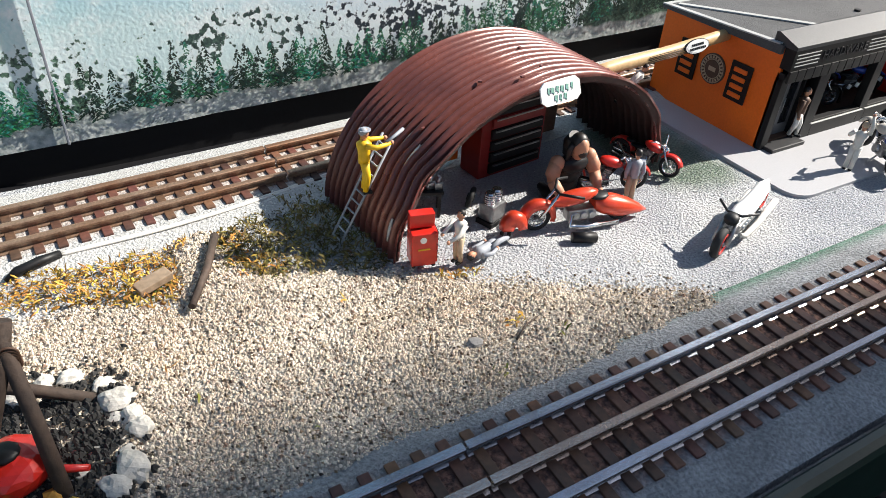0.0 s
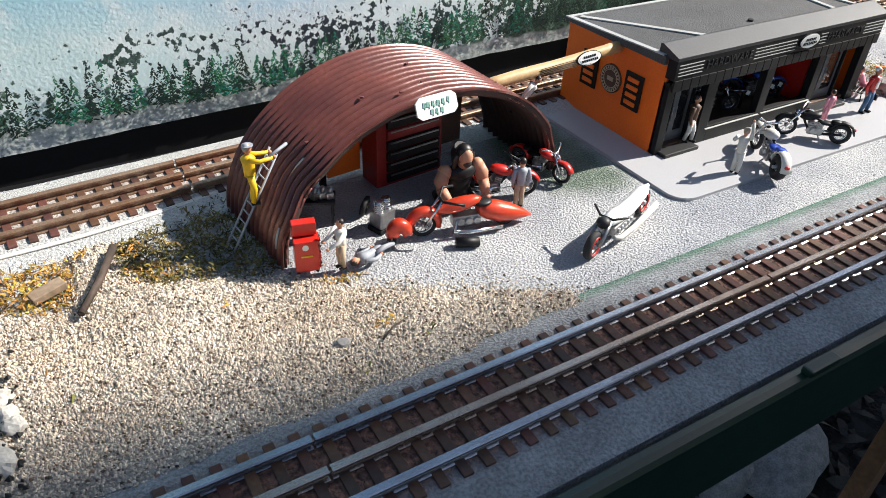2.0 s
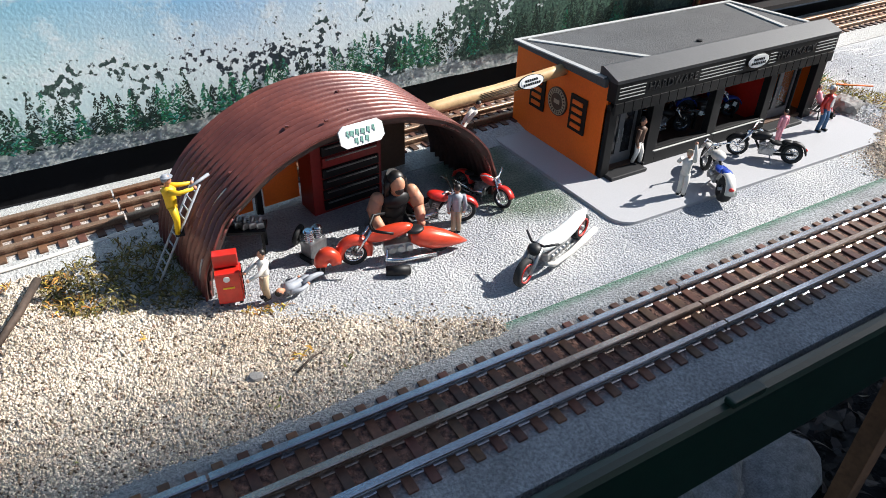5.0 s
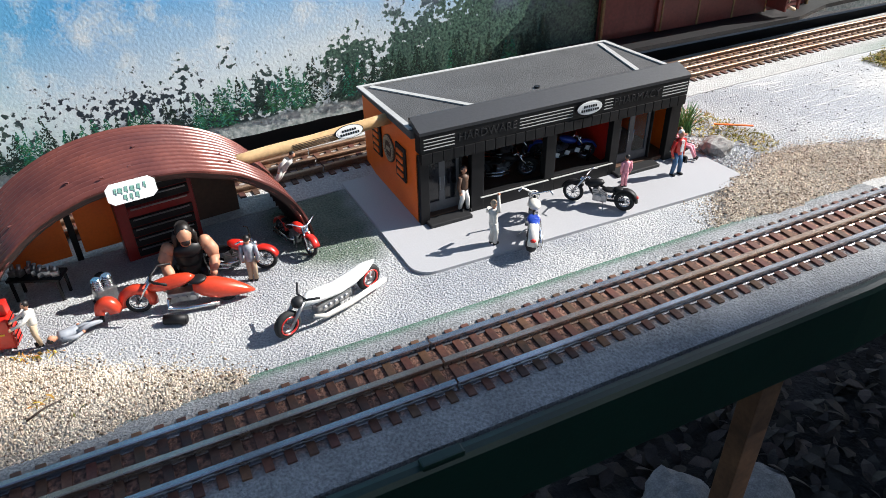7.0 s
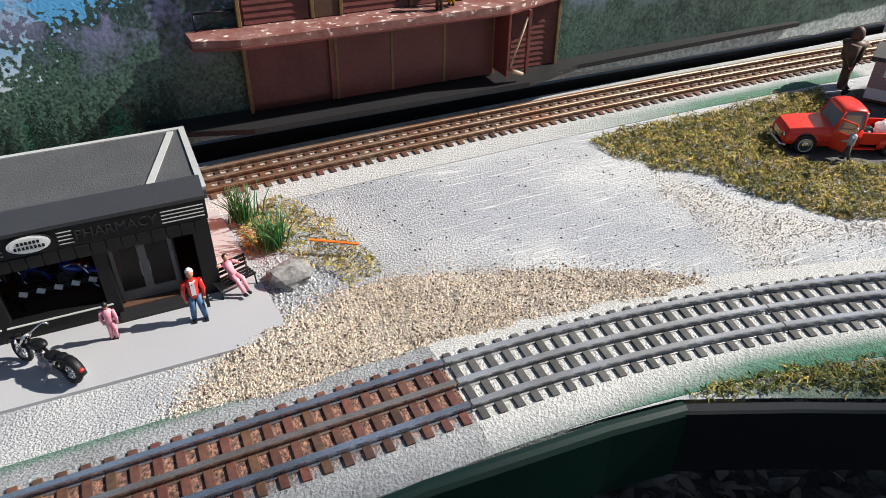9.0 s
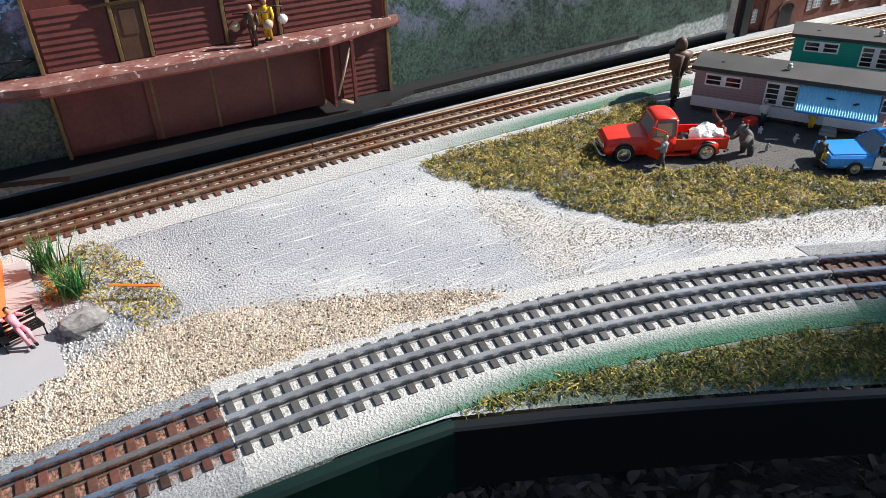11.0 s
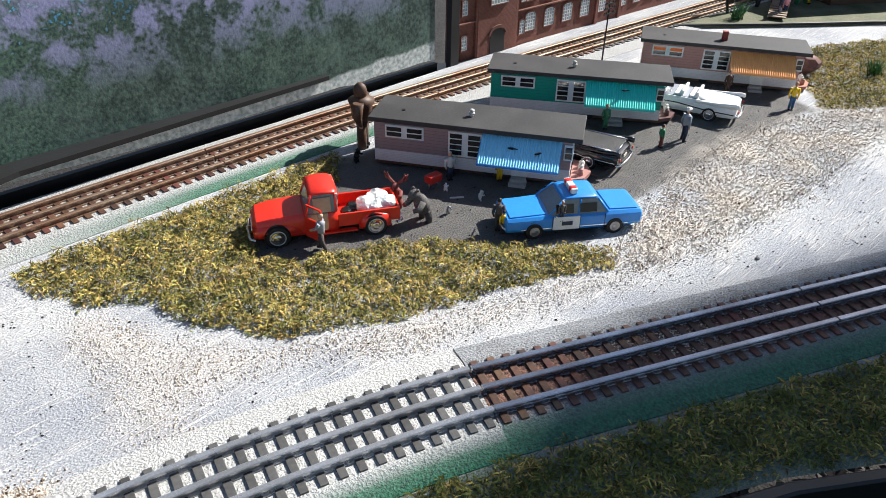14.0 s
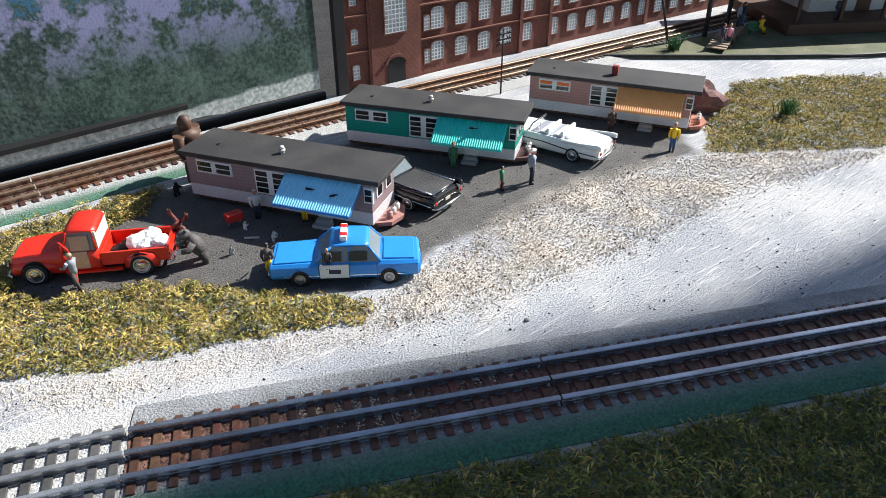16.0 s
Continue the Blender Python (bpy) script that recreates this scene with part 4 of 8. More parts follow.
    return t


# ---- the corrugated hut ----
HUT = pose(-0.487, 0.1465, 0, 0, 0, 6)
hut = thing("corrugated_hut", "rust-brown corrugated half-round hut open at the front, paint worn", "hut", HUT)
RA, RB, DEEP = 0.0985, 0.0785, 0.072
bm = B()
nv, na, skins = 13 * 8, 44, []
for inner in (0, 1):
    rows = []
    for i in range(nv + 1):
        y = DEEP * i / nv
        rib = 0.0023 * (2 * abs(math.cos(math.pi * i / 8)) - 1) - inner * 0.0012
        sag = 1 - 0.03 * (1 - i / nv)
        row = []
        for k in range(na + 1):
            a = math.pi * k / na
            ragged = (0.003 * noise.noise(Vector((k * 0.35, 2.0, 0))) - 0.002 * math.sin(a)) * (1 - i / nv)
            row.append(bm.verts.new(((RA + rib) * math.cos(a), y + ragged, (RB * sag + rib) * math.sin(a) + 0.0004)))
        rows.append(row)
    skins.append(rows)
    for p, q in zip(rows, rows[1:]):
        for k in range(na):
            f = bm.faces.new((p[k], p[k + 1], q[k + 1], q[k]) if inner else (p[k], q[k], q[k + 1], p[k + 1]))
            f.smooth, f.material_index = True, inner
for i in (0, nv):
    for k in range(na):
        bm.faces.new((skins[0][i][k], skins[0][i][k + 1], skins[1][i][k + 1], skins[1][i][k]))
# inner skin's brown is darkened to carry the shade under the arch
M["rust_shaded"] = material("shade_darkened_underside", (0.05, 0.024, 0.02), 0.6, vary=0.25, grain=400)
part("corrugated_shell", bm, [M["rust_roof"], M["rust_shaded"]], hut)
rng = np.random.default_rng(3)
for k in range(7):
    a, y = rng.uniform(0.8, 2.4), rng.uniform(0.006, DEEP - 0.004)
    part("roof_clip", box(B(), ((RA + 0.0012) * math.cos(a), y, (RB + 0.0009) * math.sin(a)), (0.0022, 0.0014, 0.001), Matrix.Rotation(rng.uniform(-0.6, 0.6), 3, "Z"), 0.0003), M["rust_roof"], hut)
bm = B()
for a, y, ln in ((2.5, 0.0175, 0.009), (2.36, 0.0268, 0.012), (2.44, 0.0275, 0.007), (2.95, 0.0085, 0.008)):
    r = []
    for k in range(6):
        t_ = a + ln * (k / 5 - 0.5) / RA * 2.0
        w = 0.0008 * math.sin(math.pi * (k + 0.5) / 6) + 0.0002
        r.append([((RA + q) * math.cos(t_), y + d, (RB * 0.985 + q) * math.sin(t_)) for q, d in ((0.0007, -w), (0.0014, -w), (0.0014, w), (0.0007, w))])
    loft(bm, r)
part("worn_paint", bm, M["dirty_white"], hut, "pale scraped paint streaks")
bm = B()
for k in range(40):
    a0, a1 = math.pi * k / 40, math.pi * (k + 1) / 40
    tube(bm, ((RA - 0.0012) * math.cos(a0), 0.0012, (RB * 0.97 - 0.0012) * math.sin(a0)), ((RA - 0.0012) * math.cos(a1), 0.0012, (RB * 0.97 - 0.0012) * math.sin(a1)), 0.0007, n=5)
part("front_rim", bm, M["rust_roof"], hut)
for x0, x1, z1 in ((-0.08, -0.044, 0.042), (-0.036, -0.012, 0.05)):
    part("back_panel", box(B(), ((x0 + x1) / 2, DEEP - 0.006, z1 / 2 + 0.004), (x1 - x0, 0.002, z1), bev=0.0004), M["orange"], hut, "orange back wall panel")
part("back_post", box(B(), (-0.04, DEEP - 0.0072, 0.026), (0.004, 0.003, 0.052), bev=0.0004), M["black"], hut)
part("back_panel", box(B(), (0.055, DEEP - 0.006, 0.03), (0.03, 0.002, 0.054), bev=0.0004), M["brown"], hut)
sign_bm = prism(B(), [(-0.0135, -0.0035), (-0.0105, -0.006), (0.0105, -0.006), (0.0135, -0.0035), (0.0135, 0.0035), (0.0105, 0.006), (-0.0105, 0.006), (-0.0135, 0.0035)], -0.0005, 0.0005, "xz")
sign = part("name_board", sign_bm, M["white"], hut, "white hand-lettered board")
sign.matrix_basis = pose(-0.004, -0.0045, 0.0742, -22, 0, 0)
bm = B()
for x, z, w in ((-0.0085, 0.0018, 0.0012), (-0.0058, 0.0016, 0.0022), (-0.0025, 0.0018, 0.0016), (0.0008, 0.0014, 0.0022), (0.0042, 0.0016, 0.0016), (0.0075, 0.002, 0.0012), (-0.004, -0.0026, 0.0018), (-0.0008, -0.0026, 0.0012), (0.0025, -0.0026, 0.0018)):
    box(bm, (x, -0.0007, z), (w, 0.0003, 0.0026), Matrix.Rotation(0.2, 3, "Y"))
    box(bm, (x + w * 0.3, -0.0007, z - 0.0008), (0.0005, 0.0003, 0.003))
part("lettering", bm, M["faded_green"], sign, "faded green hand lettering")

# tool chest inside, workbench, small red roller cabinet outside
chest = thing("tool_chest", "large red tool chest, darkened for the hut's shade, with black drawers at the hut's back", "tool chest", HUT @ pose(0.012, DEEP - 0.02, 0))
# chest red lowered in the colour to match the shade inside the hut
M["dark_red"] = material("shaded_red_enamel", (0.26, 0.012, 0.01), 0.4, vary=0.15)
part("body", box(B(), (0, 0, 0.0265), (0.05, 0.018, 0.053), bev=0.0008), M["dark_red"], chest)
for k in range(7):
    d = part("drawer", box(B(), (0.002, -0.0098, 0.006 + k * 0.0075), (0.04, 0.0022, 0.0062), bev=0.0004), M["black"] if k != 4 else M["dark_red"], chest)
    part("handle", box(B(), (0.002, -0.0113, 0.0082 + k * 0.0075), (0.036, 0.001, 0.0008)), M["steel"], d)
bench = thing("workbench", "black workbench crowded with grey engine parts inside the hut", "workbench", HUT @ pose(-0.066, 0.034, 0, 0, 0, -30))
part("bench_top", box(B(), (0, 0, 0.016), (0.032, 0.013, 0.002), bev=0.0004), M["black"], bench)
for x in (-0.014, 0.014):
    for y in (-0.005, 0.005):
        part("leg", box(B(), (x, y, 0.0075), (0.0015, 0.0015, 0.015)), M["black"], bench)
rng = np.random.default_rng(8)
for k in range(7):
    eng = solo("engine_part", tube(box(B(), (0, 0, 0.002), (0.0045, 0.004, 0.004), bev=0.0006), (0, 0, 0.003), (0.001, 0, 0.0075), 0.0013), M["steel"], "small grey engine part standing on the workbench", "engine part", HUT @ pose(-0.066, 0.034, 0, 0, 0, -30) @ pose(-0.013 + k * 0.0043, rng.uniform(-0.003, 0.003), 0.017, 0, 0, rng.uniform(0, 90)), "engine parts")
CAB = pose(-0.5755, 0.1275, 0.0028, 0, 0, -14)
cab = thing("roller_cabinet", "bright red roller tool cabinet with stepped drawers", "tool cabinet", CAB)
part("body", box(B(), (0, 0.0015, 0.0105), (0.0125, 0.0105, 0.019), bev=0.0006), M["red"], cab)
part("upper_box", box(B(), (0, 0.004, 0.0245), (0.0125, 0.0058, 0.0075), bev=0.0006), M["red"], cab)
for k in range(5):
    d = part("drawer", box(B(), (0.0067, 0.0015, 0.0035 + k * 0.0036), (0.0008, 0.009, 0.003), bev=0.0002), M["red"], cab)
    part("handle", box(B(), (0.0073, 0.0015, 0.0045 + k * 0.0036), (0.0005, 0.008, 0.0005)), M["black"], d)
part("badge", tube(B(), (-0.0005, -0.0041, 0.0165), (-0.0005, -0.0036, 0.0165), 0.0017, n=12), M["white"], cab)
part("badge", box(B(), (0, -0.0039, 0.011), (0.006, 0.0004, 0.0008)), M["yellow"], cab)
for x in (-0.005, 0.005):
    for y in (-0.003, 0.006):
        part("castor", ball(B(), (x, y, 0.0008), 0.0011, seg=8), M["black"], cab)

lad = thing("ladder", "grey ladder leaning on the hut", "ladder", pose(0, 0, 0))
top_a, foot_a = Vector((-0.5745, 0.1685, 0.054)), Vector((-0.607, 0.164, 0.001))
side = Vector((-0.1, 1, 0)).normalized() * 0.0045
for k in (-1, 1):
    part("rail", tube(B(), foot_a + side * k, top_a + side * k, 0.0007, n=6), M["grey_cloth"], lad)
for i in range(11):
    p = foot_a.lerp(top_a, (i + 0.6) / 11.5)
    part("rung", tube(B(), p - side, p + side, 0.0005, n=6), M["grey_cloth"], lad)
figure("yellow-overalled painter figurine with grey helmet high on the ladder", pose(-0.59, 0.163, 0.0285, 0, 0, 80), 0.036, "yellow", "yellow", "grey_cloth", arms=((0.12, -0.33, 0.75), (-0.1, -0.36, 0.78)), hat=True, extra=lambda bm, P: tube(bm, P((-0.1, -0.3, 0.8)), P((0.1, -0.58, 0.86)), 0.0009, n=6, mi=3))
figure("figurine in white shirt and tan trousers reaching to the red cabinet", pose(-0.5585, 0.1205, 0.0028, 0, 0, -75), 0.031, "dirty_white", "tan", "hair", arms=((0.1, -0.36, 0.6), (-0.1, -0.3, 0.62)))
bm = ball(B(), (0, 0.002, 0.0245), (0.0112, 0.008, 0.0135), 1)
ball(bm, (0, 0.0, 0.0315), (0.0125, 0.0078, 0.0075), 1)
ball(bm, (0, 0.004, 0.0125), (0.0115, 0.0095, 0.009), 1)
for k in (-1, 1):
    ball(bm, (0.0142 * k, 0.001, 0.0335), (0.0056, 0.0056, 0.006), 0)
    pipe(bm, [(0.0148 * k, 0.001, 0.0335), (0.0182 * k, -0.002, 0.0265), (0.0186 * k, -0.0045, 0.0225)], [0.0052, 0.0056, 0.0042], 12, 0)
    pipe(bm, [(0.0186 * k, -0.0045, 0.0228), (0.0176 * k, -0.0095, 0.0195), (0.0155 * k, -0.0155, 0.0172)], [0.0042, 0.0044, 0.0028], 12, 0)
    ball(bm, (0.0152 * k, -0.0172, 0.0168), (0.0032, 0.0036, 0.003), 0)
    pipe(bm, [(0.006 * k, 0.004, 0.013), (0.0105 * k, -0.007, 0.0065), (0.0115 * k, 0.006, 0.0035), (0.011 * k, 0.016, 0.003)], [0.0062, 0.0055, 0.0045, 0.003], 10, 1)
    pipe(bm, [(0.0058 * k, -0.001, 0.049), (0.0072 * k, 0.0, 0.0435), (0.0078 * k, -0.0015, 0.0365)], [0.0022, 0.0026, 0.0014], 8, 2)
tube(bm, (0, -0.001, 0.037), (0, -0.002, 0.043), 0.0042, n=12, mi=0)
ball(bm, (0, -0.003, 0.0465), (0.0056, 0.0062, 0.0072), 0)
ball(bm, (0, -0.0068, 0.0432), (0.0036, 0.003, 0.0032), 2)
ball(bm, (0, 0.0, 0.0492), (0.0064, 0.0066, 0.0062), 2)
pipe(bm, [(0, 0.0045, 0.05), (0, 0.0075, 0.043), (0, 0.0085, 0.034)], [0.0055, 0.0062, 0.004], 10, 2)
solo("doll", bm, [M["skin"], M["black"], M["hair"]], "big muscular long-haired doll in black vest leaning over the motorcycle", "doll", HUT @ pose(0.018, 0.001, 0.0, 8, 0, -8) @ Matrix.Diagonal((0.78, 0.78, 0.82, 1)))
figure("figurine in grey shirt and tan trousers seen from behind", pose(-0.4355, 0.1305, 0, 0, 0, 160), 0.034, "grey_cloth", "tan", "hair")
figure("blue-grey figurine lying on its back under the motorcycle", pose(-0.5245, 0.1270, 0.003, -84, 0, 108), 0.032, "grey_cloth", "grey_cloth", "hair", feet=((0.09, 0.02, 0.0), (-0.06, -0.06, 0.02)))

# the long orange motorcycle
BIKE = pose(-0.478, 0.1235, 0, 0, 0, 167)
ob_ = thing("custom_motorcycle", "long metallic orange-red motorcycle with teardrop tail and fenders", "motorcycle", BIKE, "motorcycles")
part("tail_body", loft(B(), [[(x, w * math.cos(a), zc + hgt * math.sin(a)) for a in (2 * math.pi * k / 14 for k in range(14))] for x, w, zc, hgt in ((-0.041, 0.0006, 0.0045, 0.0006), (-0.036, 0.0032, 0.0062, 0.0028), (-0.028, 0.0058, 0.0085, 0.0052), (-0.019, 0.007, 0.0105, 0.0068), (-0.011, 0.0062, 0.0125, 0.0058), (-0.006, 0.004, 0.0135, 0.0036))]), M["bike_orange"], ob_)
part("fuel_tank", ball(B(), (0.006, 0, 0.0185), (0.0145, 0.0048, 0.0042), turn=Matrix.Rotation(radians(10), 3, "Y")), M["bike_orange"], ob_)
part("seat", ball(B(), (-0.0085, 0, 0.0182), (0.0062, 0.0048, 0.0018)), M["black"], ob_)
bm = box(B(), (0.001, 0, 0.0085), (0.017, 0.0065, 0.007), bev=0.001)
for x in (-0.005, 0.0, 0.005):
    tube(bm, (x, -0.0046, 0.0085), (x, 0.0046, 0.0085), 0.0021, n=10)
part("engine", bm, M["steel"], ob_)
bm = pipe(B(), [(0.008, 0.006, 0.011), (0.01, 0.0068, 0.0045), (0.0, 0.0072, 0.003), (-0.02, 0.007, 0.0036)], 0.0013)
part("exhaust", bm, M["chrome"], ob_)
wheel(ob_, (0.0265, 0.0, 0.0082), 0.0082, 0.0034, "chrome")
wheel(ob_, (-0.024, 0.0, 0.0072), 0.0072, 0.004, "chrome")
rings = []
for k in range(12):
    a = radians(-15 + 210 * k / 11)
    rings.append([(0.0265 + (0.0098 + dr) * math.cos(a), dy, 0.0088 + (0.0098 + dr) * math.sin(a)) for dr, dy in ((-0.0032, -0.0036), (0.0, -0.0034), (0.0016, 0), (0.0, 0.0034), (-0.0032, 0.0036), (-0.0004, 0))])
part("front_fender", loft(B(), rings), M["bike_orange"], ob_)
bm = pipe(B(), [(0.006, 0.011, 0.0245), (0.013, 0.009, 0.0255), (0.0165, 0.003, 0.0235), (0.0165, -0.003, 0.0235), (0.013, -0.009, 0.0255), (0.006, -0.011, 0.0245)], 0.0008)
part("handlebar", bm, M["black"], ob_)
bm = B()
for k in (-1, 1):
    tube(bm, (0.0265, 0.0032 * k, 0.0085), (0.0165, 0.0028 * k, 0.0235), 0.0009)
part("fork", bm, M["chrome"], ob_)
rings = []
for k in range(10):
    a = radians(0 + 180 * k / 9)
    rings.append([(0.0425 + (0.0075 + dr) * math.cos(a) * 0.9, 0.006 + dy, 0.0085 + (0.0085 + dr) * math.sin(a)) for dr, dy in ((-0.006, -0.0042), (0.0, -0.0036), (0.0014, 0), (0.0, 0.0036), (-0.006, 0.0042), (-0.003, 0))])
fend = solo("loose_fender", loft(B(), rings), M["bike_orange"], "loose orange front fender standing beside the motorcycle", "fender", BIKE)
eng = thing("chrome_engine", "chrome twin engine on a stand beside the orange motorcycle", "engine", pose(-0.521, 0.1475, 0, 0, 0, 20))
part("block", box(B(), (0, 0, 0.008), (0.012, 0.01, 0.01), bev=0.001), M["steel"], eng)
for k in (-1, 1):
    bm = B()
    for i in range(5):
        tube(bm, (0.003 * k, 0, 0.013 + i * 0.0013), (0.003 * k, 0, 0.0138 + i * 0.0013), 0.0032, n=10)
    tube(bm, (0.003 * k, 0, 0.012), (0.003 * k, 0, 0.02), 0.0024, n=10)
    part("cylinder", bm, M["chrome"], eng)
part("stand", box(B(), (0, 0, 0.0015), (0.014, 0.011, 0.003), bev=0.0004), M["black"], eng)
bm = ring_wheel(tube(B(), (0, -0.0022, 0), (0, 0.0022, 0), 0.0022), (0, 0, 0), 0.005, 0.0016)
solo("spare_wheel", bm, M["rubber"], "spare black wheel leaning inside the hut", "wheel", HUT @ pose(-0.035, 0.022, 0.0064, 14, 0, 40))
solo("silencer", ball(tube(B(), (-0.0065, 0, 0.003), (0.0065, 0, 0.003), 0.003, n=14), (0.0065, 0, 0.003), (0.0012, 0.0028, 0.0028)), M["black"], "black cylindrical silencer lying on the grit", "silencer", pose(-0.487, 0.1085, 0.0002, 0, 0, -25))
motorcycle("red and chrome motorcycle parked half inside the hut", pose(-0.4425, 0.149, 0, 0, 0, -28), 1.0, "red")
motorcycle("red-fendered motorcycle parked against the hut's edge", pose(-0.4, 0.157, 0, -6, 0, -72), 0.85, "red", bars=1.2)

wb = thing("white_motorcycle", "white futuristic low motorcycle with red-ringed wheels", "motorcycle", pose(-0.402, 0.078, 0, 0, 0, 201), "motorcycles")
for x in (0.0305, -0.031):
    w_ = wheel(wb, (x, 0, 0.0088), 0.0088, 0.0048, "steel", spokes=6)
    part("red_ring", ring_wheel(B(), (0, 0, 0), 0.0056, 0.0006, k=6, flat=5.0), M["red"], w_)
part("body", loft(B(), [[(x, w * math.cos(a), zc + hgt * math.sin(a)) for a in (2 * math.pi * k / 12 for k in range(12))] for x, w, zc, hgt in ((-0.036, 0.0008, 0.0185, 0.0008), (-0.028, 0.0042, 0.0175, 0.0026), (-0.018, 0.0046, 0.015, 0.004), (-0.006, 0.0052, 0.0145, 0.0035), (0.006, 0.005, 0.0165, 0.0042), (0.014, 0.0042, 0.0175, 0.0038), (0.021, 0.0015, 0.0165, 0.0015))]), M["white"], wb)
bm = box(B(), (-0.002, 0, 0.008), (0.026, 0.007, 0.006), bev=0.0012)
for k in range(5):
    tube(bm, (-0.01 + k * 0.004, -0.0045, 0.008), (-0.01 + k * 0.004, 0.0045, 0.008), 0.0016, n=8)
part("engine", bm, M["steel"], wb)
for k in (-1, 1):
    part("side_pipe", pipe(B(), [(0.016, 0.0055 * k, 0.009), (0.008, 0.0065 * k, 0.005), (-0.01, 0.0072 * k, 0.0045), (-0.038, 0.0072 * k, 0.0065)], [0.0012, 0.0016, 0.0018, 0.0019]), M["dirty_white"], wb)
    part("fork_leg", tube(B(), (0.0305, 0.0036 * k, 0.0088), (0.0195, 0.0034 * k, 0.0205), 0.0012), M["steel"], wb)
part("handlebar", pipe(B(), [(0.0135, 0.0105, 0.0235), (0.0185, 0.004, 0.0215), (0.0185, -0.004, 0.0215), (0.0135, -0.0105, 0.0235)], 0.0007), M["dark_iron"], wb)
part("cowl", ball(B(), (0.0215, 0, 0.0195), (0.0042, 0.0042, 0.0034)), M["dark_iron"], wb)

# ---- log with the oval board, between hut and store ----
lg = thing("log_beam", "pale varnished log resting on hut roof and store wall", "log", pose(0, 0, 0))
p0, p1 = Vector((-0.432, 0.187, 0.0555)), Vector((-0.3135, 0.1885, 0.0635))
d = p1 - p0
bm = pipe(B(), [p0 + d * (k / 8) + Vector((0, 0, 0.0004 * math.sin(k))) for k in range(9)], [0.0042 * (1 - 0.03 * math.sin(k * 2)) for k in range(9)], 12)
part("log", bm, M["pale_wood"], lg)
bm = B()
for k in range(5):
    q0 = p0 + d * 0.38 + Vector((0, -0.0042, 0.0022 - k * 0.0011))
    tube(bm, q0, q0 + d * 0.3, 0.0002, n=4)
part("groove_lines", bm, M["brown"], lg)


def oval(parent, m, a, bb, text_bars=True, name="oval_board"):
    """An oval plate: black, a white rim and bars in place of its wording."""
    def disc(r, y0, y1):
        return prism(B(), [(r * a * math.cos(t), r * bb * math.sin(t)) for t in (2 * math.pi * k / 28 for k in range(28))], y0, y1, "xz")
    o = part(name, disc(1, -0.0006, 0.0006), M["black"], parent)
    o.matrix_basis = m
    part("white_field", disc(0.93, -0.0008, -0.0003), M["white"], o)
    part("black_field", disc(0.8, -0.001, -0.0003), M["black"] if not text_bars else M["white"], o)
    bm = B()
    for row, ws in ((0.25, 6), (-0.28, 8)):
        for k in range(ws):
            box(bm, ((k - (ws - 1) / 2) * a * 0.17, -0.0011, row * bb), (a * 0.11, 0.0003, bb * 0.32))
    part("lettering", bm, M["black"], o)
    return o


oval(lg, Matrix.Translation(p0 + d * 0.72 + Vector((0, -0.0046, 0.001))) @ pose(0, 0, 0, -20, -4, 0), 0.0105, 0.0046)

# ---- the store ----
SX0, SX1, SY0, SY1 = -0.3146, -0.0895, 0.1375, 0.2435
store = thing("store_building", "black and orange single-storey store with glazed front and grey felt roof", "store building", pose(SX0, SY0, 0.0022))
L, D, H0 = SX1 - SX0, SY1 - SY0, 0.064


def s_part(name, c, s, mat, label="", bev=0.0004, parent=None):
    return part(name, box(B(), c, s, bev=bev), M[mat], parent or store, label)


side_wall = part("side_wall", prism(B(), [(0.004, 0), (D, 0), (D, H0), (0.004, H0 + 0.004)], 0, 0.0025, "yz"), M["orange"], store, "bright orange side wall")
side_wall2 = part("side_wall", prism(B(), [(0.004, 0), (D, 0), (D, H0), (0.004, H0 + 0.004)], L - 0.0025, L, "yz"), M["orange"], store, "bright orange side wall")
s_part("back_wall", (L / 2, D - 0.00125, H0 / 2), (L - 0.005, 0.0025, H0), "orange", "orange wall")
s_part("shop_floor", (L / 2, D / 2, 0.002), (L - 0.006, D - 0.006, 0.003), "brown", "dark red shop floor")
partition = s_part("partition", (L * 0.745, D * 0.4, 0.03), (0.0018, D * 0.6, 0.056), "red", "red inner wall")
# front, framed in black
fr = lambda f: f * L  # noqa: E731
for f0, f1 in ((0.0, 0.03), (0.175, 0.22), (0.448, 0.486), (0.71, 0.743), (0.955, 1.0)):
    s_part("pilaster", ((fr(f0) + fr(f1)) / 2, 0.003, 0.025), (fr(f1) - fr(f0), 0.006, 0.05), "black")
for f0, f1 in ((0.22, 0.448), (0.486, 0.71)):
    sill = s_part("sill_wall", ((fr(f0) + fr(f1)) / 2, 0.003, 0.006), (fr(f1) - fr(f0), 0.006, 0.012), "black")
    s_part("sill_strip", ((fr(f0) + fr(f1)) / 2, -0.0008, 0.0105), (fr(f1) - fr(f0) + 0.006, 0.0016, 0.0007), "trim_grey")
s_part("window_head", (L * 0.49, 0.003, 0.0505), (L * 0.98, 0.0058, 0.0055), "black")
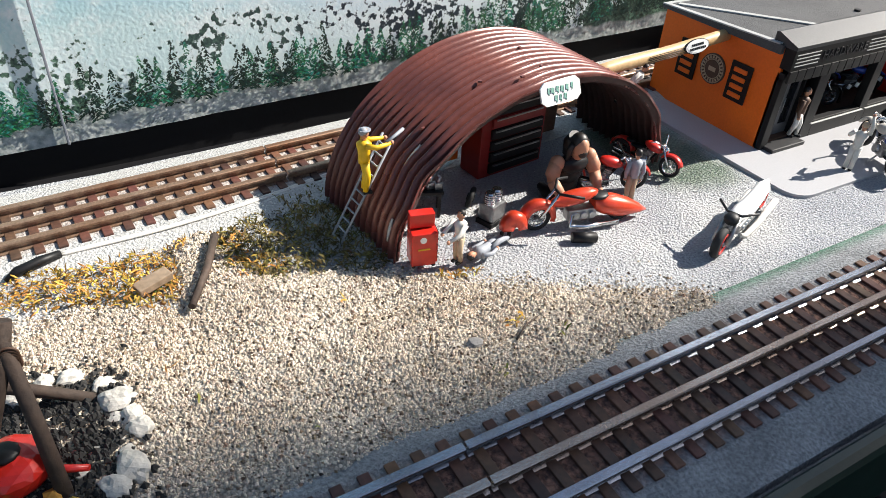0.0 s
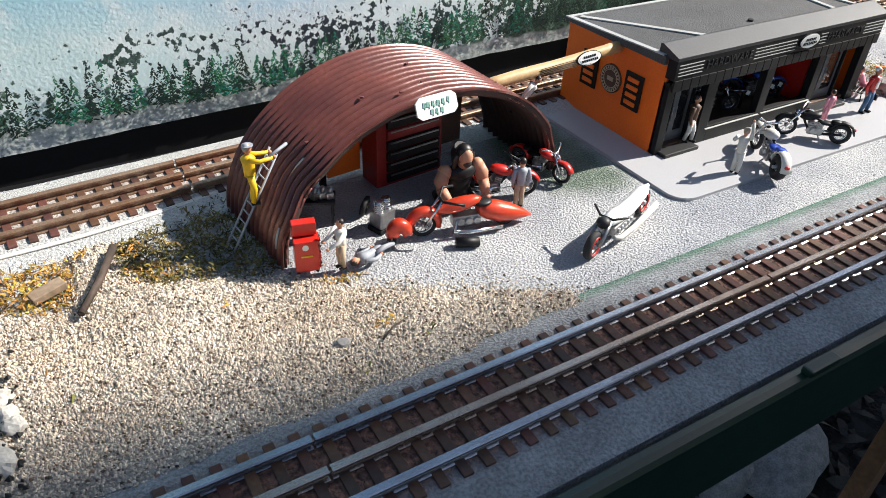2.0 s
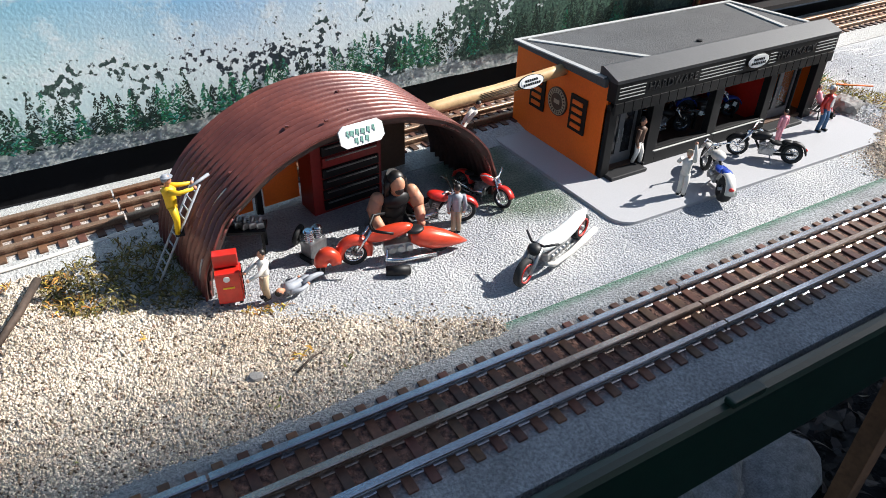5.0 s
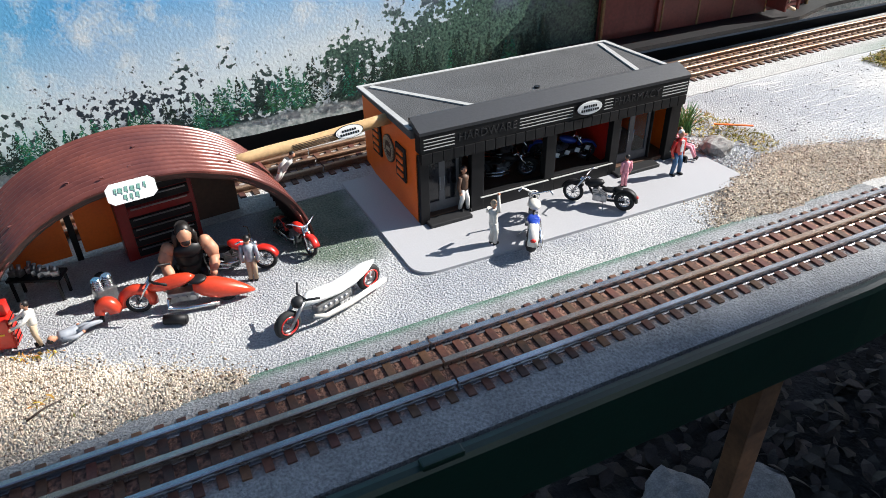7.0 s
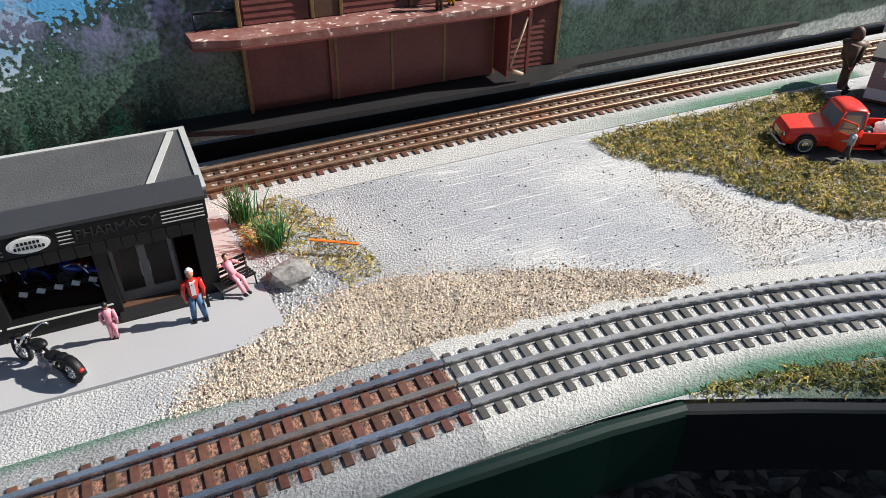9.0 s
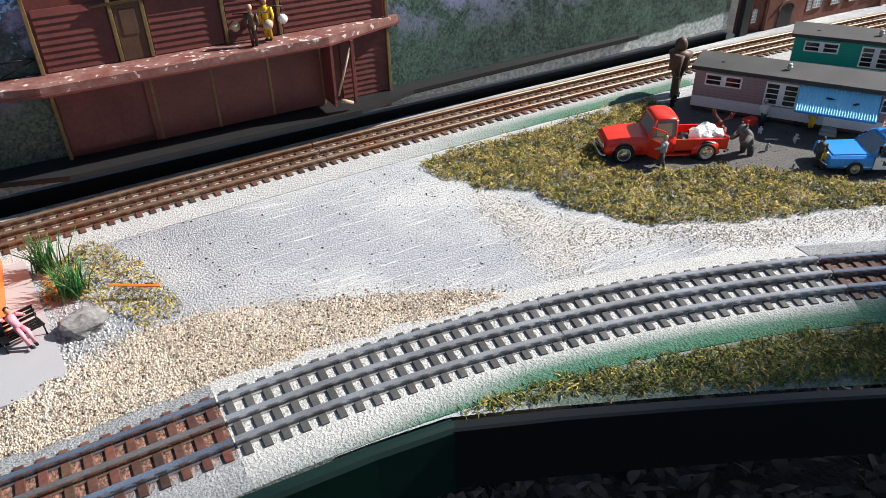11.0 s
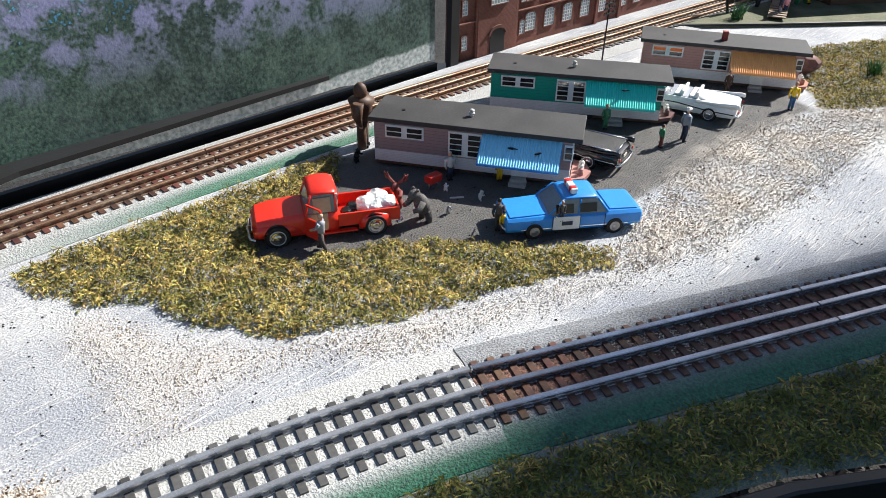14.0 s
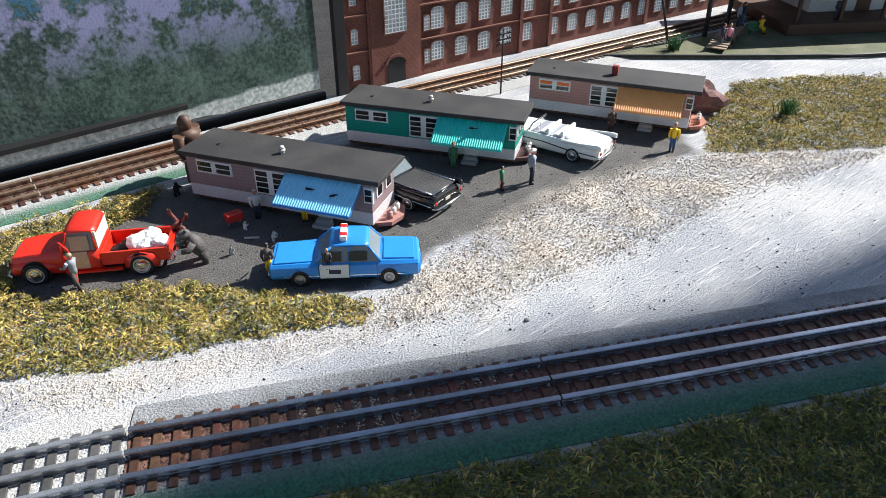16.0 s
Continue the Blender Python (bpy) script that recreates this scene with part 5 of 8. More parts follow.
for f0, f1, nm in ((0.03, 0.15, 0), (0.743, 0.9, 1)):
    x0, x1 = fr(f0), fr(f1)
    w = (x1 - x0) / 2
    for k in range(2):
        cx = x0 + w * (k + 0.5)
        fm = B()
        box(fm, (cx - w / 2 + 0.0012, 0.009, 0.024), (0.0024, 0.0016, 0.046))
        box(fm, (cx + w / 2 - 0.0012, 0.009, 0.024), (0.0024, 0.0016, 0.046))
        box(fm, (cx, 0.009, 0.0455), (w - 0.0048, 0.0016, 0.003))
        box(fm, (cx, 0.009, 0.006), (w - 0.0048, 0.0016, 0.01))
        dr = part("door", fm, M["door_grey"], store, "grey-framed glazed shop door")
        part("door_pane", box(B(), (cx, 0.009, 0.0275), (w - 0.0048, 0.0005, 0.033)), M["glass_dark"] if nm == 0 else M["glass"], dr)
        part("handle", tube(B(), (cx + (w * 0.36 if k == 0 else -w * 0.36), 0.0078, 0.02), (cx + (w * 0.36 if k == 0 else -w * 0.36), 0.0078, 0.03), 0.0004, n=6), M["steel"], dr)
    s_part("door_step", ((x0 + x1) / 2, -0.002, 0.0012), (x1 - x0 + 0.006, 0.011, 0.0028), "dark_iron", "worn dark doorstep", 0.0008)
    for xx in (x0 - 0.0005, x1 + 0.0005):
        s_part("door_reveal", (xx, 0.0075, 0.024), (0.0012, 0.004, 0.048), "black")
# a striped barrier rail stands in the shop
rail_ = s_part("striped_rail", (L * 0.6, 0.022, 0.0165), (0.05, 0.0014, 0.0035), "black", "black and white striped barrier rail")
for k in range(5):
    part("white_stripe", box(B(), (L * 0.6 - 0.019 + k * 0.0095, 0.0211, 0.0165), (0.0045, 0.0006, 0.0034), Matrix.Rotation(radians(25), 3, "Y")), M["white"], rail_)
for k in (-1, 1):
    part("post", box(B(), (L * 0.6 + 0.022 * k, 0.023, 0.009), (0.0016, 0.0014, 0.013)), M["black"], rail_)
# awning tabs, sign band, parapet
n_tab = 28
for k in range(n_tab):
    x = L * (k + 0.5) / n_tab
    s_part("awning_tab", (x, -0.0022, 0.0518), (L / n_tab - 0.0005, 0.0016, 0.0078), "black", bev=0.0003)
band = s_part("sign_band", (L / 2, 0.0015, 0.0625), (L + 0.001, 0.008, 0.0135), "black", "black sign band with silver lines", 0.0005)
for f0, f1 in ((0.01, 0.11), (0.335, 0.53), (0.652, 0.685), (0.89, 0.995)):
    for k in range(4):
        part("silver_line", box(B(), (L * (f0 + f1) / 2, -0.0027, 0.0588 + k * 0.0024), (L * (f1 - f0), 0.0005, 0.0005)), M["trim_grey"], band)
letters("HARDWARE", 0.0082, pose(L * 0.224, -0.0028, 0.0625), M["dark_iron"], "lettering", band)
letters("PHARMACY", 0.0082, pose(L * 0.784, -0.0028, 0.0625), M["dark_iron"], "lettering", band)
oval(band, pose(L * 0.59, -0.0034, 0.0635), 0.0115, 0.0055)
part("parapet", prism(B(), [(-0.003, 0.0692), (0.0145, 0.0692), (0.0145, 0.0762), (0.0125, 0.0768), (-0.003, 0.0715)], -0.0008, L + 0.0008, "yz"), M["parapet"], store)
# roof of grey felt with pale strips
roof = part("roof", prism(B(), [(0.006, H0 + 0.0005), (D + 0.002, H0 - 0.001), (D + 0.002, H0 + 0.0012), (0.006, H0 + 0.0062)], -0.003, L + 0.003, "yz"), M["roof_grey"], store, "grey felt roof with pale trim")


def roof_z(y):
    return H0 + 0.0064 - 0.005 * (y - 0.006) / (D - 0.004)


def strip(x0, y0, x1, y1, w=0.0042):
    a, c = Vector((x0, y0, roof_z(y0))), Vector((x1, y1, roof_z(y1)))
    d = (c - a).normalized()
    s_ = d.cross(Vector((0, 0, 1))).normalized() * w / 2
    bm = B()
    up = Vector((0, 0, 0.0009))
    loft(bm, [[a - s_, a + s_, a + s_ + up, a - s_ + up], [c - s_, c + s_, c + s_ + up, c - s_ + up]], smooth=False)
    part("roof_strip", bm, M["trim_grey"], roof)


strip(-0.0015, 0.008, -0.0015, D + 0.002, 0.004)
strip(L + 0.0015, 0.008, L + 0.0015, D + 0.002, 0.004)
strip(0.0, D, L, D, 0.0036)
strip(0.006, D - 0.004, 0.062, 0.012)
strip(L - 0.006, D - 0.004, L - 0.03, 0.012)
part("roof_vent", tube(B(), (L * 0.5, D * 0.33, roof_z(D * 0.33) - 0.0005), (L * 0.5, D * 0.33, roof_z(D * 0.33) + 0.0012), 0.0022, n=12), M["black"], roof)
# louvred windows and round emblem on the orange side
for y0 in (0.022, 0.068):
    wv = part("louvre_window", box(B(), (-0.0009, y0 + 0.0085, 0.036), (0.0014, 0.017, 0.026), bev=0.0004), M["black"], side_wall)
    for k in range(4):
        part("slat", box(B(), (-0.0019, y0 + 0.0085, 0.0275 + k * 0.0056), (0.0012, 0.0105, 0.003), bev=0.0003), M["orange"], wv)
em = part("round_emblem", tube(B(), (-0.0012, 0.0535, 0.037), (0.0, 0.0535, 0.037), 0.0105, n=32), M["brown"], side_wall, "round dark emblem with pale ring")
for r in (0.0095, 0.0066):
    bm = B()
    for k in range(36):
        a0, a1 = 2 * math.pi * k / 36, 2 * math.pi * (k + 1) / 36
        tube(bm, (-0.0013, 0.0535 + r * math.cos(a0), 0.037 + r * math.sin(a0)), (-0.0013, 0.0535 + r * math.cos(a1), 0.037 + r * math.sin(a1)), 0.00035, n=4)
    part("pale_ring", bm, M["tan"], em)
bm = B()
for k in range(22):
    a = 2 * math.pi * k / 22
    box(bm, (-0.0014, 0.0535 + 0.0081 * math.cos(a), 0.037 + 0.0081 * math.sin(a)), (0.0004, 0.0011, 0.0018), Matrix.Rotation(a - math.pi / 2, 3, "X"))
part("lettering", bm, M["tan"], em)
part("emblem_centre", box(B(), (-0.0014, 0.0535, 0.037), (0.0004, 0.006, 0.003), bev=0.0001), M["tan"], em)
motorcycle("black and chrome motorcycle inside the shop window", pose(SX0 + L * 0.37, SY0 + 0.03, 0.0058, 0, 0, -20), 0.9, "black")
motorcycle("black motorcycle deeper inside the shop", pose(SX0 + L * 0.45, SY0 + 0.055, 0.0058, 0, 0, -30), 0.9, "black")
motorcycle("deep blue motorcycle inside the shop window", pose(SX0 + L * 0.62, SY0 + 0.035, 0.0058, 0, 0, -25), 0.95, "deep_blue")
figure("grey figurine standing inside the shop", pose(SX0 + L * 0.29, SY0 + 0.05, 0.0058, 0, 0, 20), 0.036, "grey_cloth", "navy", "hair")

# the grey pad that the store stands on
pad_pts = []
for cx, cy, r, a0 in ((-0.0775, 0.0965, 0.016, -90), (-0.079, 0.235, 0.004, 0), (-0.3405, 0.235, 0.004, 90), (-0.3285, 0.0975, 0.014, 180)):
    for k in range(7):
        a = radians(a0 + 15 * k)
        pad_pts.append((cx + r * math.cos(a), cy + r * math.sin(a)))
tagged(part("pavement_pad", prism(B(), pad_pts, -0.001, 0.0022), M["pad"]), "smooth grey painted pad under and before the store", "pavement", kind="structure")
PZ = 0.0022
figure("figurine in brown vest and pale trousers stepping out of the store", pose(-0.2805, 0.1395, PZ + 0.0024, 0, 0, 30), 0.036, "brown", "dirty_white", "hair", feet=((0.06, -0.06, 0), (-0.05, 0.06, 0)))
figure("pale figurine in white clothes with a raised arm", pose(-0.2815, 0.0945, PZ, 0, 0, 110), 0.034, "dirty_white", "dirty_white", "tan", arms=((0.2, -0.12, 0.62), (-0.06, -0.06, 1.12)))
motorcycle("blue and white touring motorcycle with a wide rear tyre", pose(-0.252, 0.0945, PZ, 5, 0, 58), 1.1, "dirty_white", "steel", fat=1.6, saddle="deep_blue")
motorcycle("black and chrome cruiser motorcycle on the pad", pose(-0.189, 0.1035, PZ, 5, 0, 130), 0.95, "black", bars=1.0)
figure("small figurine in pink seen from behind", pose(-0.1545, 0.1175, PZ, 0, 0, 170), 0.027, "pink", "pink", "hair")
figure("white-haired figurine in red jacket and jeans with briefcase", pose(-0.107, 0.1155, PZ, 0, 0, 0), 0.0375, "red", "denim", "white", feet=((0.1, -0.02, 0), (-0.08, 0.0, 0)), extra=lambda bm, P: (box(bm, P((0.17, -0.02, 0.33)), tuple(P((0.05, 0.16, 0.13))), mi=4), box(bm, P((0, -0.09, 0.68)), tuple(P((0.07, 0.03, 0.24))), mi=3)))
bn = thing("park_bench", "black iron park bench on the pad", "bench", pose(-0.0815, 0.1385, PZ, 0, 0, 20))
for k in (-1, 1):
    part("bench_end", pipe(B(), [(0.012 * k, -0.006, 0), (0.012 * k, -0.005, 0.007), (0.012 * k, 0.004, 0.007), (0.012 * k, 0.006, 0.017)], 0.0007), M["black"], bn)
    part("leg", tube(B(), (0.012 * k, 0.005, 0), (0.012 * k, 0.004, 0.007), 0.0007), M["black"], bn)
for k in range(4):
    part("slat", box(B(), (0, -0.005 + k * 0.003, 0.0075), (0.026, 0.002, 0.0006)), M["black"], bn)
for k in range(3):
    part("slat", box(B(), (0, 0.005 + 0.0006 * k, 0.0105 + k * 0.0028), (0.026, 0.0006, 0.002)), M["black"], bn)
figure("reclining figurine in coral dress on the bench", pose(-0.0815, 0.137, PZ + 0.0075, 0, 0, 20), 0.03, "pink", "pink", "hair", feet=((0.1, -0.36, -0.2), (-0.02, -0.4, -0.18)), hips=(0, 0, 0.1), neck=(-0.05, 0.12, 0.42), knees=((0.08, -0.25, 0.12), (-0.05, -0.25, 0.12)), arms=((0.2, 0.05, 0.3), (-0.25, 0.1, 0.4)))

# ---- mobile homes ----
def mobile_home(label, m, upper, accent, stripe_turn, awn, awn_stripe, porch, chimney):
    """A trailer home, its long glazed wall along -y, x from 0 (tail) to LEN (porch end)."""
    LEN, WID = 0.180, 0.046
    t = thing("mobile_home", label, "mobile home", m, "mobile homes")
    z0, belt, eaves = 0.0055, 0.0165, 0.0438
    part("chassis", box(B(), (LEN / 2, WID / 2, z0 - 0.0015), (LEN - 0.004, WID - 0.004, 0.004), bev=0.0005), M["brown"], t)
    part("lower_wall", box(B(), (LEN / 2 - 0.002, WID / 2, (z0 + belt) / 2), (LEN - 0.006, WID, belt - z0), bev=0.0004), M["skirting"], t, "white ribbed lower wall")
    part("upper_wall", box(B(), (LEN / 2 - 0.002, WID / 2, (belt + eaves) / 2), (LEN - 0.006, WID, eaves - belt), bev=0.0004), upper, t)
    rf = part("roof", box(B(), (LEN / 2, WID / 2, eaves + 0.0021), (LEN + 0.006, WID + 0.008, 0.0042), bev=0.0005), M["trailer_roof"], t, "charcoal roof slab")
    top = eaves + 0.0042
    if chimney == "red":
        part("chimney", box(B(), (LEN * 0.5, WID * 0.42, top + 0.005), (0.0065, 0.006, 0.0105), bev=0.0005), M["chimney_brick"], rf, "square red brick chimney")
    else:
        vx, vy = LEN * 0.47, WID * 0.45
        vent = tube(tube(B(), (vx, vy, top - 0.001), (vx, vy, top + 0.004), 0.0018, n=12), (vx, vy, top + 0.0022), (vx, vy, top + 0.0036), 0.0027, n=12)
        part("vent", ball(vent, (vx, vy, top + 0.0052), (0.0023, 0.0023, 0.0016)), M[chimney], rf)
    part("vent_hole", tube(B(), (LEN * 0.13, WID * 0.4, top - 0.001), (LEN * 0.13, WID * 0.4, top + 0.0005), 0.0018, n=12), M["black"], rf)
    for x0, x1, zb, zt, rows_, sash in ((0.0115, 0.0465, 0.0292, 0.0412, 2, 0.0035), (0.0685, 0.0985, 0.0182, 0.0412, 4, 0.004), (0.1685, 0.1765, 0.026, 0.04, 2, 0.0)):
        wf = part("window", box(B(), ((x0 + x1) / 2, -0.0002, (zb + zt) / 2), (x1 - x0, 0.0022, zt - zb), bev=0.0005), M["white"], t, "white framed window")
        mid = (x0 + x1) / 2
        for c0, c1 in ((x0 + 0.0016, mid - sash / 2 - 0.0008), (mid + sash / 2 + 0.0008, x1 - 0.0016)) if sash else ((x0 + 0.0012, x1 - 0.0012),):
            for k in range(rows_):
                h = (zt - zb - 0.0024) / rows_
                part("window_pane", box(B(), ((c0 + c1) / 2, -0.0014, zb + 0.0012 + h * (k + 0.5)), (c1 - c0, 0.0006, h - 0.0011)), M["glass_dark"] if accent is None or x0 > 0.05 or k == 0 else M[accent], wf)
    for y, w in ((WID * 0.3, 0.011), (WID * 0.7, 0.011)):
        wf = part("window", box(B(), (LEN - 0.0046, y, 0.033), (0.0014, w, 0.013), bev=0.0003), M["white"], t)
        part("window_pane", box(B(), (LEN - 0.0038, y, 0.033), (0.0006, w - 0.003, 0.01)), M["glass_dark"], wf)
    # corrugated awning over the door
    ax0, ax1, n_r = 0.0985, 0.1665, 30
    rows = []
    for k in range(n_r * 2 + 1):
        x = ax0 + (ax1 - ax0) * k / (n_r * 2)
        up = 0.0009 if k % 2 else 0.0
        rows.append([(x, -0.0004, 0.0418 + up), (x, -0.0262, 0.0262 + up), (x, -0.0262, 0.0252 + up), (x, -0.0004, 0.0408 + up)])
    part("awning", loft(B(), rows, smooth=False), awn, t, "corrugated plastic awning")
    bm = B()
    for sx in (ax0, ax1):
        box(bm, (sx, -0.0133, 0.0332), (0.001, 0.0302, 0.0014), Matrix.Rotation(radians(31.1), 3, "X"))
    box(bm, ((ax0 + ax1) / 2, -0.0262, 0.0253), (ax1 - ax0, 0.0008, 0.0018))
    part("awning_frame", bm, awn_stripe, t)
    part("door", box(B(), (0.132, -0.0006, 0.0205), (0.014, 0.0016, 0.029), bev=0.0003), M["white"], t)
    part("step", box(box(B(), (0.132, -0.006, 0.0015), (0.015, 0.011, 0.003), bev=0.0003), (0.132, -0.0035, 0.0042), (0.013, 0.006, 0.0026), bev=0.0003), M["trim_grey"], t)
    # porch end with two gas bottles
    part("porch", prism(B(), [(LEN - 0.004, 0.002), (LEN + 0.008, 0.008), (LEN + 0.013, WID / 2), (LEN + 0.008, WID - 0.008), (LEN - 0.004, WID - 0.002)], z0 - 0.002, z0 + 0.0015), porch, t)
    part("tow_hitch", tube(B(), (LEN + 0.012, WID / 2, z0 - 0.001), (LEN + 0.02, WID / 2, 0.003), 0.0009), M["brown"], t)
    part("jack", tube(B(), (LEN + 0.009, WID / 2, 0), (LEN + 0.009, WID / 2, z0), 0.0011), M["black"], t)
    for y in (WID * 0.3, WID * 0.47, WID * 0.64):
        gb = part("gas_bottle", ball(tube(B(), (LEN + 0.004, y, z0 + 0.0015), (LEN + 0.004, y, z0 + 0.0065), 0.0026, n=12), (LEN + 0.004, y, z0 + 0.0065), (0.0026, 0.0026, 0.0016)), porch if y < WID * 0.4 else M["dirty_white"], t)
        part("bottle_valve", tube(B(), (LEN + 0.004, y, z0 + 0.0075), (LEN + 0.004, y, z0 + 0.0095), 0.0008, n=8), M["steel"], gb)
    for x in (0.075, 0.105):
        for y in (0.003, WID - 0.003):
            w_ = part("wheel", ring_wheel(tube(B(), (x, y - 0.0012, 0.0052), (x, y + 0.0012, 0.0052), 0.003), (x, y, 0.0052), 0.0036, 0.0016), M["rubber"], t)
    return t


M["chimney_brick"] = material("painted_red_chimney", (0.3, 0.035, 0.03), 0.6, vary=0.25)
# skirting and siding carry the shade of their grooves in the colour
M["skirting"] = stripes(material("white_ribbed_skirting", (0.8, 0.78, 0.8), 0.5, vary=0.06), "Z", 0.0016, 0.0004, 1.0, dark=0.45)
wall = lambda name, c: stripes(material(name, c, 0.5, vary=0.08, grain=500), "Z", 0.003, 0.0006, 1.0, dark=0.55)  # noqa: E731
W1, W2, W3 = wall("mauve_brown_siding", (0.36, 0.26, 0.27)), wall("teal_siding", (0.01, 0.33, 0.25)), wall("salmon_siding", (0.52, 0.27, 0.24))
A1, A2, A3 = material("blue_white_awning", (0.3, 0.72, 0.98), 0.22, vary=0.05, spec=0.8), material("turquoise_awning", (0.05, 0.66, 0.55), 0.3, vary=0.05), material("orange_awning", (0.9, 0.42, 0.14), 0.35, vary=0.05)
P1, P2, P3 = material("pinkish_porch", (0.45, 0.22, 0.19), 0.6), material("brown_porch", (0.12, 0.05, 0.045), 0.6), material("terracotta_porch", (0.42, 0.17, 0.11), 0.6)
HOME_A, HOME_B, HOME_C = pose(0.5385, 0.192, 0, 0, 0, -57.3), pose(0.7085, 0.2075, 0, 0, 0, -54.8), pose(0.9185, 0.1595, 0, 0, 0, -59.2)
mobile_home("mauve-brown mobile home with blue and white awning", HOME_A @ pose(0.003, 0.004, 0), W1, None, 0, A1, M["blue"], P1, "dirty_white")
mobile_home("teal mobile home with turquoise awning", HOME_B @ pose(0.003, 0.004, 0), W2, None, 0, A2, A2, P2, "dirty_white")
mobile_home("salmon-pink mobile home with orange awning", HOME_C @ pose(0.003, 0.004, 0), W3, "orange", 0, A3, A3, P3, "red")
for i, (x, y) in enumerate(((0.125, -0.012), (0.148, -0.014))):
    solo("toy_lizard", pipe(ball(B(), (0, 0, 0.001), (0.0032, 0.0013, 0.001)), [(0.002, 0, 0.001), (0.006, 0.001, 0.0008)], [0.0008, 0.0002]), M["black"], "small black toy creature on the blue awning", "toy", HOME_A @ pose(0.003 + x, 0.004 + y, 0.0418 + 0.605 * y + 0.0012, -31, 0, 40 * i), "toy creatures")
solo("toy_lizard", pipe(ball(B(), (0, 0, 0.001), (0.0032, 0.0013, 0.001)), [(0.002, 0, 0.001), (0.006, 0.001, 0.0008)], [0.0008, 0.0002]), M["black"], "small black toy creature on the turquoise awning", "toy", HOME_B @ pose(0.139, -0.009, 0.0385, -31, 0, 20), "toy creatures")


# ---- model cars ----
def sect(x, w, z0, z1, soft=0.18):
    """A rounded car-body cross-section at x."""
    h = z1 - z0
    return [(x, y, z) for y, z in ((-w * 0.92, z0), (-w, z0 + h * 0.25), (-w, z0 + h * 0.6), (-w * 0.965, z1 - h * soft), (-w * 0.85, z1), (0, z1 + h * 0.03), (w * 0.85, z1), (w * 0.965, z1 - h * soft), (w, z0 + h * 0.6), (w, z0 + h * 0.25), (w * 0.92, z0), (0, z0))]


def crisp(ob, degrees=30):
    """Keeps creases sharper than so many degrees."""
    ob.data.set_sharp_from_angle(angle=radians(degrees))
    return ob


def car_wheel(t, x, y, r, rim):
    sgn = 1 if y > 0 else -1
    e = part("wheel", tube(B(), (0, -0.0028, 0), (0, 0.0028, 0), r, n=20), M["rubber"], t)
    e.matrix_basis = pose(x, y, r)
    part("hubcap", ball(tube(B(), (0, sgn * 0.0026, 0), (0, sgn * 0.0031, 0), r * 0.62, n=16), (0, sgn * 0.0031, 0), (r * 0.36, 0.0007, r * 0.36)), M[rim], e)
    part("whitewall", ring_wheel(B(), (0, sgn * 0.0028, 0), r * 0.7, r * 0.05, k=6), M["dirty_white"] if rim != "steel" else M["rubber"], e)
    arch = part("wheel_arch", tube(B(), (x, y - sgn * 0.001, r), (x, y + sgn * 0.0012, r), r * 1.18, n=20), M["black"], t)


def greenhouse(t, b0, b1, t0, t1, wb, wt, zb, zt, paint, glassm, posts=(), roof=True):
    """Windows between belt and roof, with pillars and a roof slab. b0 > b1: front and rear at the belt; t0, t1 at the roof."""
    def ring(x0, x1, w, z):
        return [(x0, -w, z), (x0, w, z), (x1, w, z), (x1, -w, z)]
    part("glazing", loft(B(), [ring(b0, b1, wb, zb), ring(t0, t1, wt, zt)], smooth=False), M[glassm], t)
    bm = B()
    lo, hi = ring(b0, b1, wb, zb), ring(t0, t1, wt, zt)
    for p, q in zip(lo, hi):
        tube(bm, p, q, 0.0009, n=6)
    for f in posts:
        for s_ in (-1, 1):
            tube(bm, (b0 + (b1 - b0) * f, s_ * wb, zb), (t0 + (t1 - t0) * f, s_ * wt, zt), 0.0009, n=6)
    part("pillar_frame", bm, M[paint], t)
    if roof:
        part("roof", loft(B(), [[(x, w * math.cos(a), z + 0.0014 * max(0, math.sin(a)) ** 0.6 - 0.0006 * (math.sin(a) < 0)) for a in (2 * math.pi * k / 14 for k in range(14))] for x, w, z in ((t0 + 0.001, wt * 0.92, zt - 0.0004), (t0 - 0.003, wt * 1.03, zt + 0.0004), ((t0 + t1) / 2, wt * 1.05, zt + 0.0007), (t1 + 0.003, wt * 1.03, zt + 0.0004), (t1 - 0.001, wt * 0.92, zt - 0.0004))]), M[paint], t)


def bumper(t, x, w, z, name="bumper"):
    part(name, pipe(B(), [(x - math.copysign(0.004, x), -w, z), (x, -w * 0.85, z), (x + math.copysign(0.001, x), 0, z), (x, w * 0.85, z), (x - math.copysign(0.004, x), w, z)], 0.0011), M["chrome"], t)


def lamps(t, x, ys, z, mat, r=0.0014, name="headlight"):
    for y in ys:
        part(name, ball(B(), (x, y, z), (0.0008, r, r), seg=10), M[mat], t)


# red pickup
PK = pose(0.446, 0.1325, 0, 0, 0, 151.8) @ Matrix.Scale(1.04, 4)
pk = thing("pickup_truck", "bright red vintage pickup truck with open door and loaded bed", "pickup truck", PK)
crisp(part("hood", loft(B(), [sect(*s_) for s_ in ((0.053, 0.012, 0.008, 0.0165), (0.05, 0.0155, 0.006, 0.0195), (0.04, 0.0165, 0.006, 0.0212), (0.026, 0.017, 0.006, 0.0222), (0.0165, 0.0172, 0.006, 0.0225))]), M["truck_red"], pk), 32)
part("cab_lower", loft(B(), [sect(x, 0.0172, 0.006, 0.0226, 0.1) for x in (0.0168, 0.008, 0.0, -0.0075)]), M["truck_red"], pk)
